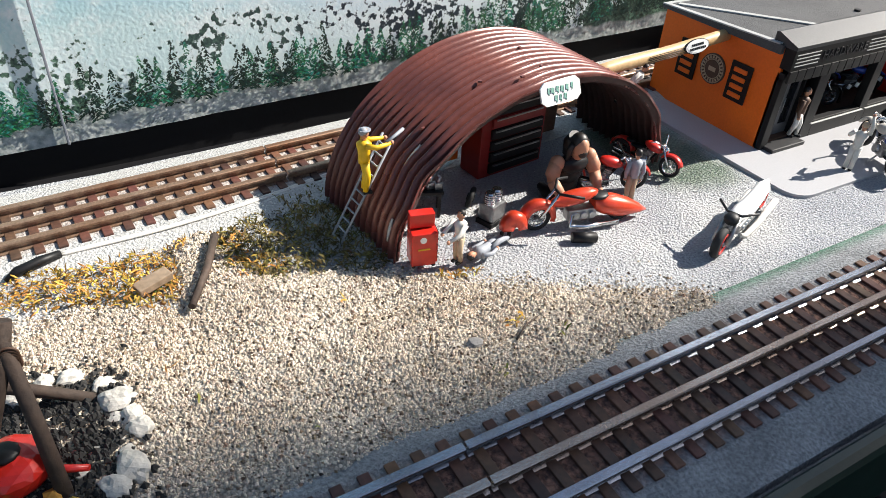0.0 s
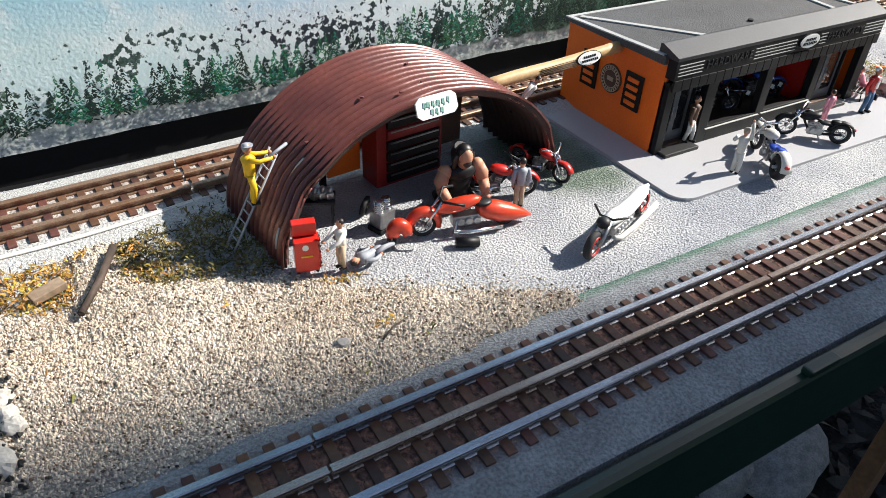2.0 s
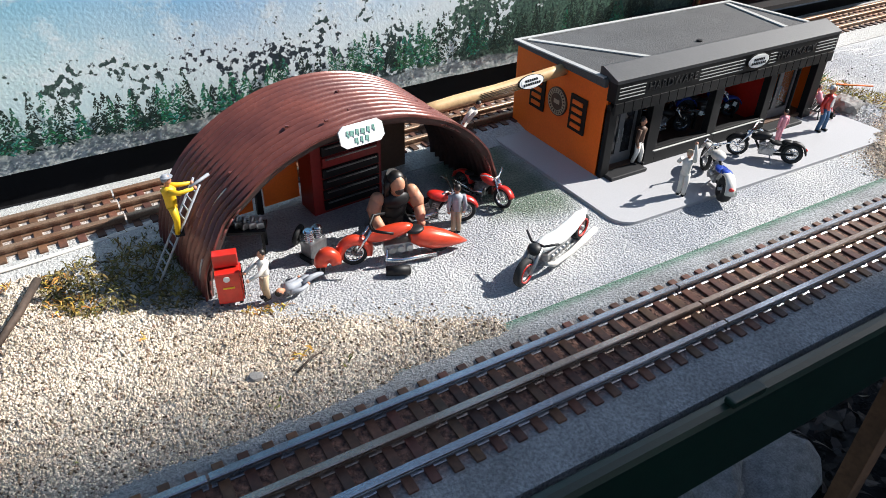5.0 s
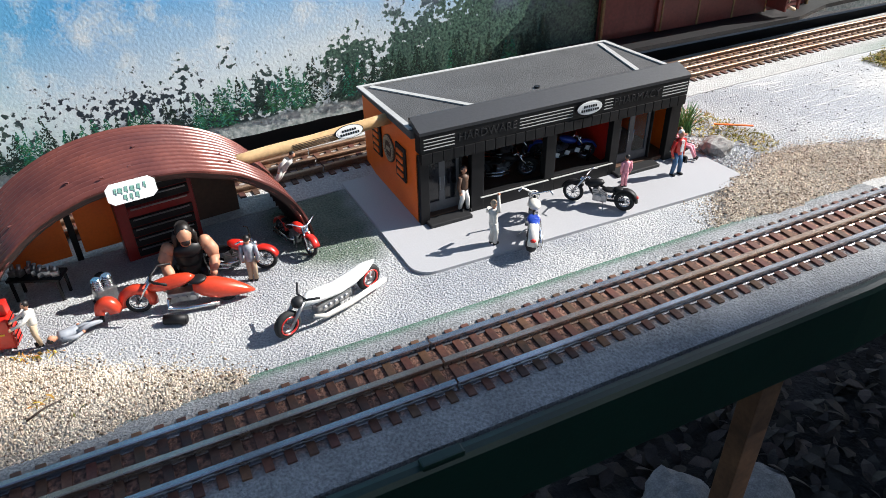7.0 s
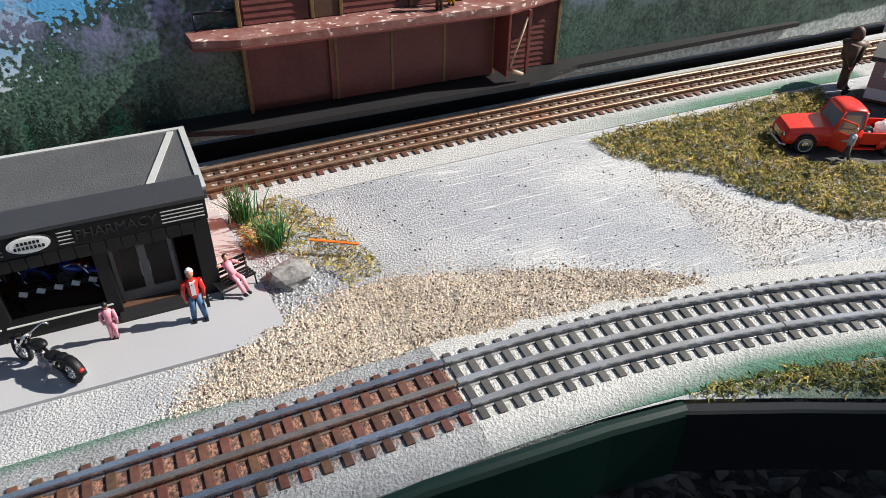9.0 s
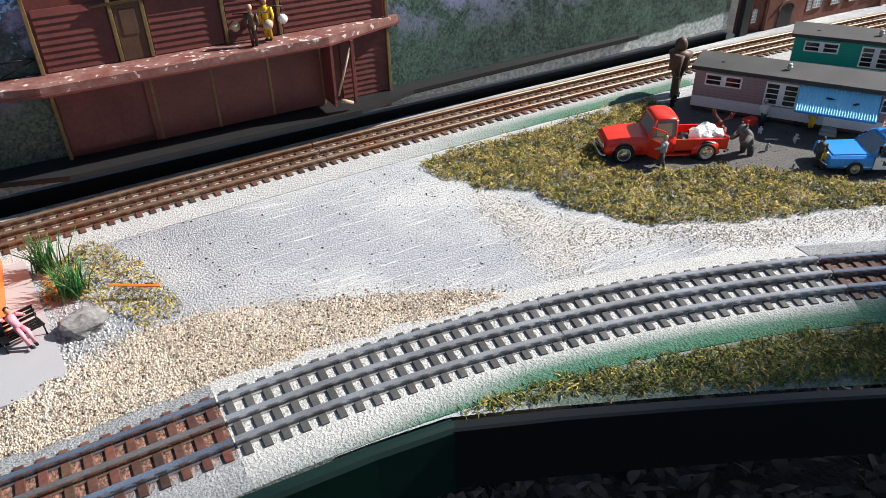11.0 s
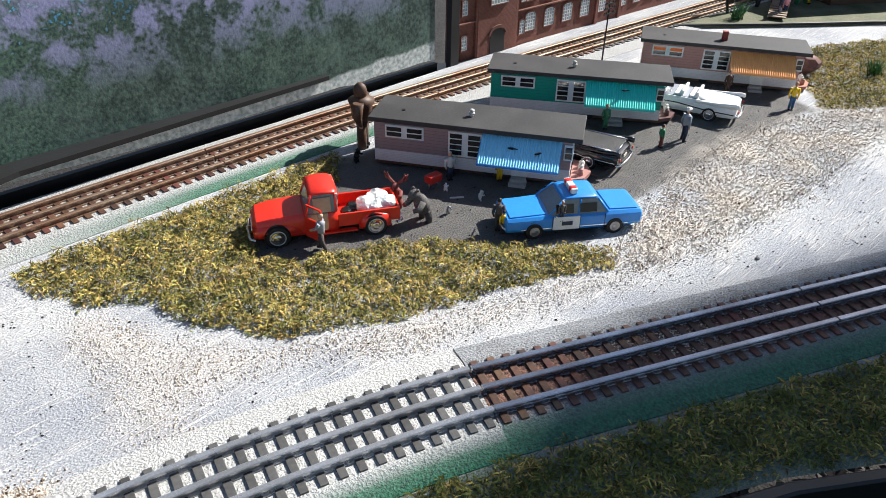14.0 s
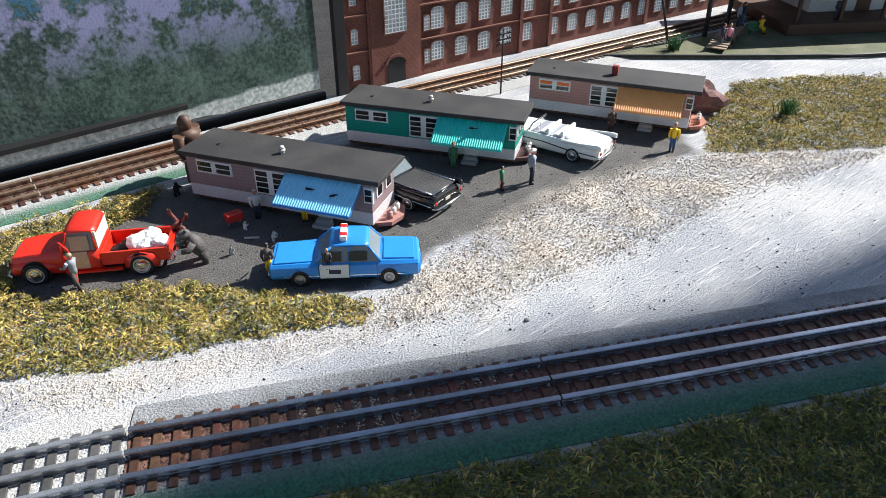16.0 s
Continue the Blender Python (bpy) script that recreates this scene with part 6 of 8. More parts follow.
greenhouse(pk, 0.0155, -0.0065, 0.0105, -0.006, 0.0165, 0.0145, 0.0225, 0.0365, "truck_red", "windscreen", roof=False)
part("roof", loft(B(), [[(x, w * math.cos(a), z + 0.0022 * max(0, math.sin(a)) ** 0.6 - 0.0006 * (math.sin(a) < 0)) for a in (2 * math.pi * k / 14 for k in range(14))] for x, w, z in ((0.0125, 0.0135, 0.0352), (0.009, 0.0156, 0.0366), (0.002, 0.0162, 0.0372), (-0.005, 0.0158, 0.0366), (-0.0085, 0.0138, 0.035))]), M["truck_red"], pk)
part("rear_pillar", box(B(), (-0.0072, 0.0, 0.0293), (0.0016, 0.031, 0.0135), bev=0.0004), M["dirty_white"], pk, "pale rear window surround")
bm = box(B(), (-0.0305, 0, 0.0092), (0.046, 0.03, 0.0016))
for s_ in (-1, 1):
    box(bm, (-0.0305, s_ * 0.0152, 0.0142), (0.046, 0.0016, 0.0098), bev=0.0003)
box(bm, (-0.0085, 0, 0.0142), (0.0016, 0.029, 0.0098), bev=0.0003)
box(bm, (-0.0529, 0, 0.0142), (0.0016, 0.029, 0.0098), bev=0.0003)
part("load_bed", bm, M["truck_red"], pk)
for s_ in (-1, 1):
    part("rear_fender", loft(B(), [[(x, s_ * (0.0155 + w * max(0.0, math.sin(a))), 0.0045 + hgt * (1 - abs(math.cos(a)) * 0) * (0.5 - 0.5 * math.cos(a))) for a in (math.pi * k / 8 for k in range(9))] for x, w, hgt in ((-0.0465, 0.0015, 0.008), (-0.044, 0.0042, 0.0115), (-0.0355, 0.005, 0.0135), (-0.0265, 0.0042, 0.0115), (-0.0225, 0.0012, 0.007))]), M["truck_red"], pk)
    part("running_board", box(B(), (-0.003, s_ * 0.0168, 0.0058), (0.036, 0.004, 0.0012), bev=0.0003), M["truck_red"], pk)
    part("front_fender", loft(B(), [[(x, s_ * (0.0115 + w * max(0.0, math.sin(a))), 0.006 + hgt * (0.5 - 0.5 * math.cos(a))) for a in (math.pi * k / 8 for k in range(9))] for x, w, hgt in ((0.0525, 0.004, 0.008), (0.05, 0.0066, 0.0108), (0.04, 0.0072, 0.0125), (0.028, 0.0068, 0.0118), (0.019, 0.0058, 0.009))]), M["truck_red"], pk)
for x in (0.0365, -0.0345):
    for y in (-0.0172, 0.0172):
        car_wheel(pk, x, y, 0.008, "chrome")
bumper(pk, 0.0555, 0.0175, 0.0068)
bumper(pk, -0.055, 0.0165, 0.0072)
lamps(pk, 0.0535, (-0.0135, 0.0135), 0.0145, "chrome", 0.0022)
lamps(pk, -0.0535, (-0.014, 0.014), 0.0125, "red", 0.0012, "tail_light")
part("grille", box(B(), (0.0532, 0, 0.0118), (0.0012, 0.0165, 0.005), bev=0.0003), M["chrome"], pk)
part("seat", box(box(B(), (-0.001, 0, 0.0145), (0.009, 0.026, 0.003), bev=0.0008), (-0.0048, 0, 0.0195), (0.0025, 0.026, 0.009), bev=0.0008), M["tan"], pk)
part("steering_wheel", ring_wheel(B(), (0, 0, 0), 0.0034, 0.0004, k=6), M["black"], pk).matrix_basis = pose(0.009, 0.0075, 0.0215, 0, 0, 90)
dm = box(B(), (-0.0085, 0, 0.0145), (0.0172, 0.0014, 0.0158), bev=0.0005)
box(dm, (-0.0162, 0, 0.0272), (0.0012, 0.0012, 0.0105)), box(dm, (-0.0022, 0, 0.0272), (0.0012, 0.0012, 0.0105), Matrix.Rotation(radians(-14), 3, "Y")), box(dm, (-0.009, 0, 0.0325), (0.0142, 0.0012, 0.0011))
door = part("door", dm, M["truck_red"], pk, "red door standing open")
door.matrix_basis = pose(0.0162, 0.0182, 0, 0, 0, -52)
part("inner_panel", box(B(), (-0.0085, -0.0009, 0.0145), (0.0145, 0.0006, 0.013), bev=0.0002), M["tan"], door, "tan inner door panel")
part("door_opening", box(B(), (0.0075, 0.0169, 0.0155), (0.0155, 0.0012, 0.0135)), M["tan"], pk)
part("cab_interior", box(B(), (0.0035, 0.0162, 0.0288), (0.0125, 0.0012, 0.0112), Matrix.Rotation(radians(8), 3, "X"), bev=0.0002), M["tan"], pk, "tan cab interior seen through the open side")
bm = B()
for i, (x, y, z, r) in enumerate(((-0.031, 0.003, 0.0175, 0.008), (-0.04, -0.002, 0.0185, 0.0082), (-0.046, 0.004, 0.0175, 0.007), (-0.037, 0.007, 0.017, 0.006))):
    stone_mesh(bm, (x, y, z), (r, r * 0.9, r * 0.85), i + 3, sub=3, rough=0.3)
solo("white_sack", bm, M["white"], "crumpled white sack in the truck bed", "sack", PK)
solo("black_load", stone_mesh(stone_mesh(B(), (-0.017, 0.004, 0.0135), (0.006, 0.007, 0.0035), 9), (-0.021, -0.004, 0.013), (0.005, 0.006, 0.003), 12), M["black"], "heap of black junk in the truck bed", "junk", PK)

# blue and white patrol car
PC = pose(0.5905, 0.0095, 0, 0, 0, 145.5) @ Matrix.Scale(0.96, 4)
pc = thing("patrol_car", "bright blue patrol car with white door and red roof light", "police car", PC)
crisp(part("body", loft(B(), [sect(*s_, 0.16) for s_ in ((0.0566, 0.0178, 0.0066, 0.0158), (0.0552, 0.0195, 0.0058, 0.017), (0.03, 0.0205, 0.0055, 0.0182), (0.0205, 0.0207, 0.0055, 0.0188), (-0.0265, 0.0207, 0.0055, 0.0192), (-0.047, 0.0202, 0.0058, 0.0188), (-0.0555, 0.0195, 0.006, 0.0182), (-0.0572, 0.018, 0.0066, 0.017))]), M["blue"], pc), 24)
for x0, x1, z in ((0.0235, 0.053, 0.0181), (-0.053, -0.0295, 0.0193)):
    part("bonnet_panel" if x0 > 0 else "boot_lid", box(B(), ((x0 + x1) / 2, 0, z), (x1 - x0, 0.031, 0.0014), Matrix.Rotation(radians(2.4 if x0 > 0 else -1.5), 3, "Y"), bev=0.0005), M["blue"], pc)
for y in (-0.0195, 0.0195):
    for x in (0.0191, -0.0037, -0.0245):
        part("door_gap", box(B(), (x, y * 1.06, 0.0125), (0.0004, 0.0008, 0.0125)), M["navy"], pc)
greenhouse(pc, 0.0215, -0.0275, 0.0095, -0.0185, 0.0182, 0.0148, 0.0188, 0.0305, "blue", "windscreen", (0.5,))
for y in (0.0205, -0.0205):
    part("door_panel", box(B(), (0.0075, y, 0.0125), (0.022, 0.0012, 0.0115), bev=0.0004), M["white"], pc, "white front door with dark emblem")
    part("door_emblem", box(B(), (0.007, y * 1.03, 0.0125), (0.009, 0.0006, 0.0035), bev=0.0002), M["navy"], pc)
    part("side_trim", box(B(), (0, y, 0.0088), (0.09, 0.0006, 0.0007)), M["chrome"], pc)
    part("mirror", ball(B(), (0.017, y * 1.08, 0.0198), (0.0012, 0.0012, 0.001), seg=8), M["chrome"], pc)
    part("side_window", box(B(), (0.009, y * 0.845, 0.0236), (0.0145, 0.0008, 0.0075), Matrix.Rotation(radians(17 if y > 0 else -17), 3, "X")), M["glass_dark"], pc)
    part("side_window", box(B(), (-0.0105, y * 0.845, 0.0236), (0.014, 0.0008, 0.0072), Matrix.Rotation(radians(17 if y > 0 else -17), 3, "X")), M["glass_dark"], pc)
for x in (0.0335, -0.0335):
    for y in (-0.0188, 0.0188):
        car_wheel(pc, x, y, 0.0068, "steel")
bumper(pc, 0.0575, 0.0185, 0.0085)
bumper(pc, -0.058, 0.0185, 0.0085)
lamps(pc, 0.0556, (-0.0135, -0.0095, 0.0095, 0.0135), 0.0135, "chrome", 0.0014)
lamps(pc, -0.0565, (-0.0135, 0.0135), 0.0135, "red", 0.0018, "tail_light")
part("grille", box(B(), (0.0556, 0, 0.0125), (0.001, 0.014, 0.0045), bev=0.0003), M["dark_iron"], pc)
lb = part("light_bar", box(B(), (0.0, 0, 0.0346), (0.0056, 0.021, 0.0048), bev=0.0014), M["white"], pc, "red and white roof light bar")
for y in (-0.0062, 0.0062):
    part("beacon", box(B(), (0, y, 0.0347), (0.0061, 0.0056, 0.0053), bev=0.0015), M["red"], lb)


def finned_car(label, m, paint, open_top):
    t = thing("finned_car", label, "car", m)
    crisp(part("body", loft(B(), [sect(*s_, 0.2) for s_ in ((0.058, 0.017, 0.008, 0.016), (0.055, 0.02, 0.0062, 0.0182), (0.03, 0.0212, 0.0055, 0.019), (0.014, 0.0212, 0.0055, 0.0194), (-0.018, 0.0212, 0.0055, 0.0194), (-0.04, 0.021, 0.0055, 0.0192), (-0.056, 0.02, 0.006, 0.0188), (-0.0595, 0.018, 0.007, 0.017))]), M[paint], t), 28)
    for s_ in (-1, 1):
        part("tail_fin", loft(B(), [[(x, s_ * (0.0205 - o), z) for o, z in ((0, 0.017), (0.003, 0.018), (0.002, 0.018 + h), (0.0, 0.0178 + h))] for x, h in ((-0.018, 0.0006), (-0.04, 0.0022), (-0.058, 0.0042), (-0.062, 0.0036))]), M[paint], t)
        part("side_trim", pipe(B(), [(0.055, s_ * 0.0206, 0.0135), (0.0, s_ * 0.0216, 0.0142), (-0.03, s_ * 0.0216, 0.0112), (-0.058, s_ * 0.0204, 0.0105)], 0.0005, 6), M["chrome"] if not open_top else M["black"], t)
        lamps(t, -0.0615, (s_ * 0.0175,), 0.0135, "red", 0.0018, "tail_light")
        lamps(t, 0.0575, (s_ * 0.014, s_ * 0.0175), 0.0145, "chrome", 0.0018)
    for x in (0.0345, -0.0335):
        for y in (-0.019, 0.019):
            car_wheel(t, x, y, 0.007, "chrome")
    bumper(t, 0.0605, 0.0195, 0.0085)
    bumper(t, -0.0625, 0.0195, 0.0085)
    part("number_plate", box(B(), (-0.0605, 0, 0.0125), (0.0008, 0.0065, 0.0028), bev=0.0002), M["dirty_white"], t, "pale blank number plate")
    if open_top:
        part("cockpit", box(B(), (-0.002, 0, 0.0192), (0.034, 0.033, 0.0014), bev=0.0005), M["grey_cloth"], t)
        for x in (0.002, -0.0135):
            part("seat", box(box(B(), (x, 0, 0.02), (0.0075, 0.03, 0.0035), bev=0.001), (x - 0.0045, 0, 0.0222), (0.003, 0.03, 0.0068), bev=0.001), M["white"], t)
        ws = part("windscreen", box(B(), (0.016, 0, 0.0235), (0.0008, 0.03, 0.0085), Matrix.Rotation(radians(-28), 3, "Y")), M["glass"], t)
        part("windscreen_rim", pipe(B(), [(0.019, -0.0155, 0.0195), (0.014, -0.0148, 0.0278), (0.014, 0.0148, 0.0278), (0.019, 0.0155, 0.0195)], 0.0006), M["chrome"], t)
        part("steering_wheel", ring_wheel(B(), (0, 0, 0), 0.0032, 0.0004, k=6), M["white"], t).matrix_basis = pose(0.0105, 0.0075, 0.0235, 0, 0, 90)
        part("folded_top", ball(B(), (-0.0235, 0, 0.0195), (0.0055, 0.0165, 0.0028)), M["white"], t)
    else:
        greenhouse(t, 0.0225, -0.0085, 0.0105, -0.0015, 0.0185, 0.0148, 0.019, 0.0292, paint, "windscreen")
        part("load_bed", box(B(), (-0.0335, 0, 0.0196), (0.043, 0.0315, 0.0012), bev=0.0003), M["bed_liner"], t, "black textured load bed")
        for s_ in (-1, 1):
            part("bed_rail", tube(B(), (-0.0125, s_ * 0.0165, 0.0205), (-0.056, s_ * 0.0165, 0.0205), 0.0006, n=6), M["chrome"], t)
        part("tail_rail", tube(B(), (-0.056, -0.0165, 0.0202), (-0.056, 0.0165, 0.0202), 0.0006, n=6), M["chrome"], t)
    return t


M["bed_liner"] = material("rough_black_liner", (0.02, 0.02, 0.021), 0.8, vary=0.5, grain=700, bump=1.0, depth=0.001, second=(0.07, 0.07, 0.07))
M["gloss_black"] = material("glossy_black_paint", (0.008, 0.008, 0.009), 0.16, vary=0.1, bump=0, coat=0.5)
finned_car("glossy black finned utility car with open load bed and chrome bumpers", pose(0.6925, 0.093, 0, 0, 0, 105), "gloss_black", False)
finned_car("white finned convertible with black side trim beside the pink home", pose(0.8745, 0.0745, 0, 0, 0, 108), "white", True)

# ---- figures round the homes ----
figure("brown-furred tall statue of a wild hairy creature", pose(0.561, 0.229, 0, 0, 0, 40), 0.062, "brown", "brown", "brown", wide=1.9, name="hairy_statue", category="statue", arms=((0.19, -0.02, 0.4), (-0.19, -0.02, 0.4)), extra=lambda bm, P: (ball(bm, P((0, 0.01, 0.88)), (0.0062, 0.0066, 0.0085), 3), ball(bm, P((0, 0.0, 0.55)), (0.0098, 0.0075, 0.018), 3), pipe(bm, [P((0.08, 0, 0.45)), P((0.09, 0, 0.2)), P((0.08, 0, 0))], 0.0045, 8, 3), pipe(bm, [P((-0.08, 0, 0.45)), P((-0.09, 0, 0.2)), P((-0.08, 0, 0))], 0.0045, 8, 3)))


def beast(label, m, s, mat, name="toy_animal", antlers=False):
    bm = ball(B(), (0, 0, 0.55 * s), (0.24 * s, 0.2 * s, 0.34 * s))
    ball(bm, (0, -0.12 * s, 0.98 * s), (0.13 * s, 0.18 * s, 0.13 * s))
    ball(bm, (0, -0.27 * s, 0.95 * s), (0.06 * s, 0.1 * s, 0.06 * s))
    for k in (-1, 1):
        pipe(bm, [(0.12 * k * s, 0.05 * s, 0.35 * s), (0.15 * k * s, 0, 0.15 * s), (0.15 * k * s, -0.05 * s, 0)], [0.13 * s, 0.1 * s, 0.08 * s])
        pipe(bm, [(0.2 * k * s, -0.05 * s, 0.75 * s), (0.25 * k * s, -0.25 * s, 0.65 * s), (0.2 * k * s, -0.4 * s, 0.7 * s)], [0.09 * s, 0.08 * s, 0.06 * s])
        ball(bm, (0.1 * k * s, -0.04 * s, 1.1 * s), 0.045 * s, seg=8)
        if antlers:
            pipe(bm, [(0.06 * k * s, 0, 1.05 * s), (0.25 * k * s, 0, 1.2 * s), (0.4 * k * s, 0, 1.45 * s)], [0.05 * s, 0.07 * s, 0.03 * s], 6)
            for j in (0.28, 0.38):
                pipe(bm, [(j * k * s, 0, 1.22 * s), (j * 1.25 * k * s, 0, 1.5 * s)], [0.04 * s, 0.02 * s], 6)
    return solo(name, bm, M[mat], label, "toy animal", m)


M["dark_fur"] = material("grey_brown_fur", (0.11, 0.1, 0.095), 0.8, vary=0.4, grain=900, bump=0.8, depth=0.0006)
M["red_fur"] = material("reddish_fur", (0.22, 0.05, 0.04), 0.8, vary=0.3, grain=900, bump=0.6)
beast("grey-brown standing bear figure pushing at the truck", pose(0.5125, 0.0885, 0, 18, 0, -95), 0.03, "dark_fur")
# a cub shape stands in for a round black object here
beast("small black cub shape standing in for a round black object beside the mauve home", pose(0.5345, 0.2055, 0, 0, 0, 20), 0.0125, "black")
beast("reddish moose figure with wide antlers behind the truck", pose(0.5075, 0.1195, 0, 0, 0, -60), 0.021, "red_fur", antlers=True)
figure("figurine in camouflage climbing out at the truck door", pose(0.4245, 0.1075, 0, 0, 0, 215), 0.032, "grey_cloth", "dark_fur", "tan", arms=((0.12, -0.2, 0.6), (-0.12, -0.2, 0.62)), feet=((0.05, 0.1, 0), (-0.05, -0.06, 0.05)))
figure("figurine with rifle crouching at the patrol car's nose", pose(0.5415, 0.0385, 0, 0, 0, 130), 0.029, "dark_fur", "dark_fur", "hair", extra=lambda bm, P: tube(bm, P((0.1, -0.1, 0.6)), P((-0.05, -0.55, 0.68)), 0.0006, n=5, mi=4))
figure("brown figurine sitting at the patrol car's bumper", pose(0.5405, 0.0325, 0, 0, 0, 160), 0.021, "yellow", "dark_fur", "hair")
figure("grey figurine leaning from the patrol car window", PC @ pose(0.012, 0.0195, 0.0145, 0, 0, 180), 0.018, "dark_fur", "navy", "tan")
figure("stout figurine in white shirt by the mauve home", pose(0.5735, 0.1245, 0, 0, 0, -20), 0.027, "dirty_white", "navy", "dirty_white", wide=1.3)
figure("figurine in yellow skirt on the step of the mauve home", pose(0.6005, 0.0905, 0.003, 0, 0, -30), 0.027, "tan", "yellow", "hair")
figure("figurine in green coat before the teal home", pose(0.7615, 0.093, 0.003, 0, 0, -40), 0.026, "green_paint", "green_paint", "red_fur")
figure("small figurine in green and brown walking on asphalt", pose(0.7705, 0.0345, 0, 0, 0, 60), 0.024, "green_paint", "red_fur", "hair")
figure("figurine in pale blue uniform and white cap", pose(0.801, 0.0275, 0, 0, 0, 70), 0.035, "grey_cloth", "navy", "white", hat=True, feet=((0.1, -0.04, 0), (-0.09, 0.05, 0)))
figure("brown figurine on the pink home's step", pose(0.9485, 0.0585, 0.002, 0, 0, -40), 0.027, "brown", "brown", "hair")
figure("figurine in yellow jacket and jeans by the pink home", pose(0.9625, -0.0095, 0, 0, 0, -60), 0.031, "yellow", "denim", "tan")
bb = thing("kettle_grill", "small red kettle grill by the mauve home", "grill", pose(0.552, 0.1225, 0))
part("bowl", box(B(), (0, 0, 0.01), (0.014, 0.008, 0.007), bev=0.001), M["red"], bb)
for x in (-0.005, 0.005):
    part("leg", tube(B(), (x, 0, 0), (x, 0, 0.007), 0.0007), M["steel"], bb)
for i, (x, y, s_, mt) in enumerate(((0.531, 0.083, 0.007, "steel"), (0.566, 0.0805, 0.0085, "dirty_white"), (0.556, 0.1115, 0.007, "white"))):
    beast("tiny grey animal figure on the asphalt", pose(x, y, 0, 0, 0, 60 * i), s_, mt, "small_animal")
solo("board_scrap", box(B(), (0, 0, 0.0006), (0.012, 0.0022, 0.0008), bev=0.0002), M["dirty_white"], "thin pale board lying on asphalt", "board", pose(0.5545, 0.0965, 0, 0, 0, -35))

# ---- loading shed on the backdrop, in dark red clapboard ----
clap = material("dark_red_clapboard", (0.15, 0.036, 0.028), 0.55, vary=0.2, grain=300, big=30, second=(0.1, 0.023, 0.02))
post_m = material("ochre_corner_post", (0.2, 0.13, 0.05), 0.65, vary=0.25)
shed = thing("loading_shed", "dark red clapboard loading shed with a worn deck roof", "shed", pose(0, 0, 0))
SBX0, SBX1, SY = -0.026, 0.272, 0.331
part("back_wall", box(B(), ((SBX0 + SBX1) / 2, SY + 0.0035, 0.125), (SBX1 - SBX0, 0.003, 0.22)), clap, shed)
rows_lo = [(0.036 + 0.0052 * k) for k in range(12)]
rows_up = [(0.108 + 0.0052 * k) for k in range(9)]
piece = part("clapboard", prism(B(), [(-0.0012, -0.0026), (0.001, -0.0026), (0.001, 0.0028), (-0.0002, 0.0028)], -0.5, 0.5, "yz"), clap, shed)
piece.matrix_basis = Matrix.LocRotScale((0.012, SY + 0.001, rows_lo[0]), None, (0.07, 1, 1))
for z in rows_lo:
    for x0, x1 in ((-0.023, 0.046), (0.2205, 0.27)):
        alike(piece, Matrix.LocRotScale(((x0 + x1) / 2, SY + 0.001, z), None, (x1 - x0 - 0.001, 1, 1)), shed)
for z in rows_up:
    for x0, x1 in ((-0.021, 0.032), (0.06, 0.118), (0.122, 0.165), (0.17, 0.268)):
        alike(piece, Matrix.LocRotScale(((x0 + x1) / 2, SY + 0.001, z), None, (x1 - x0 - 0.001, 1, 1)), shed)
for z in [0.155 + 0.0052 * k for k in range(10)]:
    alike(piece, Matrix.LocRotScale((0.22, SY + 0.001, z), None, (0.096, 1, 1)), shed)
for x, z0, z1 in ((-0.0245, 0.032, 0.2), (0.034, 0.105, 0.2), (0.058, 0.105, 0.152), (0.12, 0.105, 0.152), (0.1675, 0.105, 0.2), (0.2705, 0.032, 0.2), (0.048, 0.034, 0.1), (0.1, 0.034, 0.1), (0.152, 0.034, 0.1), (0.2, 0.034, 0.1)):
    part("corner_post", box(B(), (x, SY - 0.0008, (z0 + z1) / 2), (0.0032, 0.0032, z1 - z0), bev=0.0005), post_m, shed)
part("door", box(box(B(), (0.046, SY - 0.0002, 0.128), (0.02, 0.0022, 0.046), bev=0.0003), (0.046, SY - 0.0012, 0.135), (0.012, 0.0012, 0.02), bev=0.0003), M["brown"], shed)
# a black board in place of the shadow below the roof
part("roof_shadow_board", box(B(), (0.1, SY - 0.0005, 0.176), (0.13, 0.003, 0.046)), M["void"], shed, "black board standing in for roof shadow on the shed's upper wall")
part("gable_trim", tube(tube(B(), (0.02, SY - 0.002, 0.15), (0.15, SY - 0.002, 0.153), 0.0012), (0.15, SY - 0.002, 0.153), (0.168, SY - 0.002, 0.178), 0.0012), post_m, shed)
deck_m = material("flaking_red_deck", (0.17, 0.06, 0.05), 0.6, vary=0.25, grain=260, big=70, second=(0.26, 0.14, 0.12))
dn, dl, dbs = nodes_of(deck_m)
geo = dn.new("ShaderNodeNewGeometry")
n, l, b = dn, dl, dbs
chip = tex("ShaderNodeTexNoise", 140, 5)
gate = dn.new("ShaderNodeMapRange")
gate.inputs[1].default_value, gate.inputs[2].default_value = 0.61, 0.64
dl.new(chip.outputs["Fac"], gate.inputs[0])
dl.new(blend(gate.outputs[0], dbs.inputs["Base Color"].links[0].from_socket, (0.6, 0.5, 0.46)), dbs.inputs["Base Color"])
deck = part("deck_roof", prism(B(), [(-0.066, 0.335), (-0.064, 0.31), (-0.03, 0.3), (0.2, 0.3), (0.283, 0.33), (0.283, 0.335)], 0.0985, 0.1045), deck_m, shed, "worn red deck roof with flaked paint")
part("deck_edge", prism(B(), [(-0.0665, 0.336), (-0.0645, 0.309), (-0.03, 0.2988), (0.2, 0.2988), (0.284, 0.3292), (0.284, 0.336)], 0.0968, 0.0985), clap, shed)
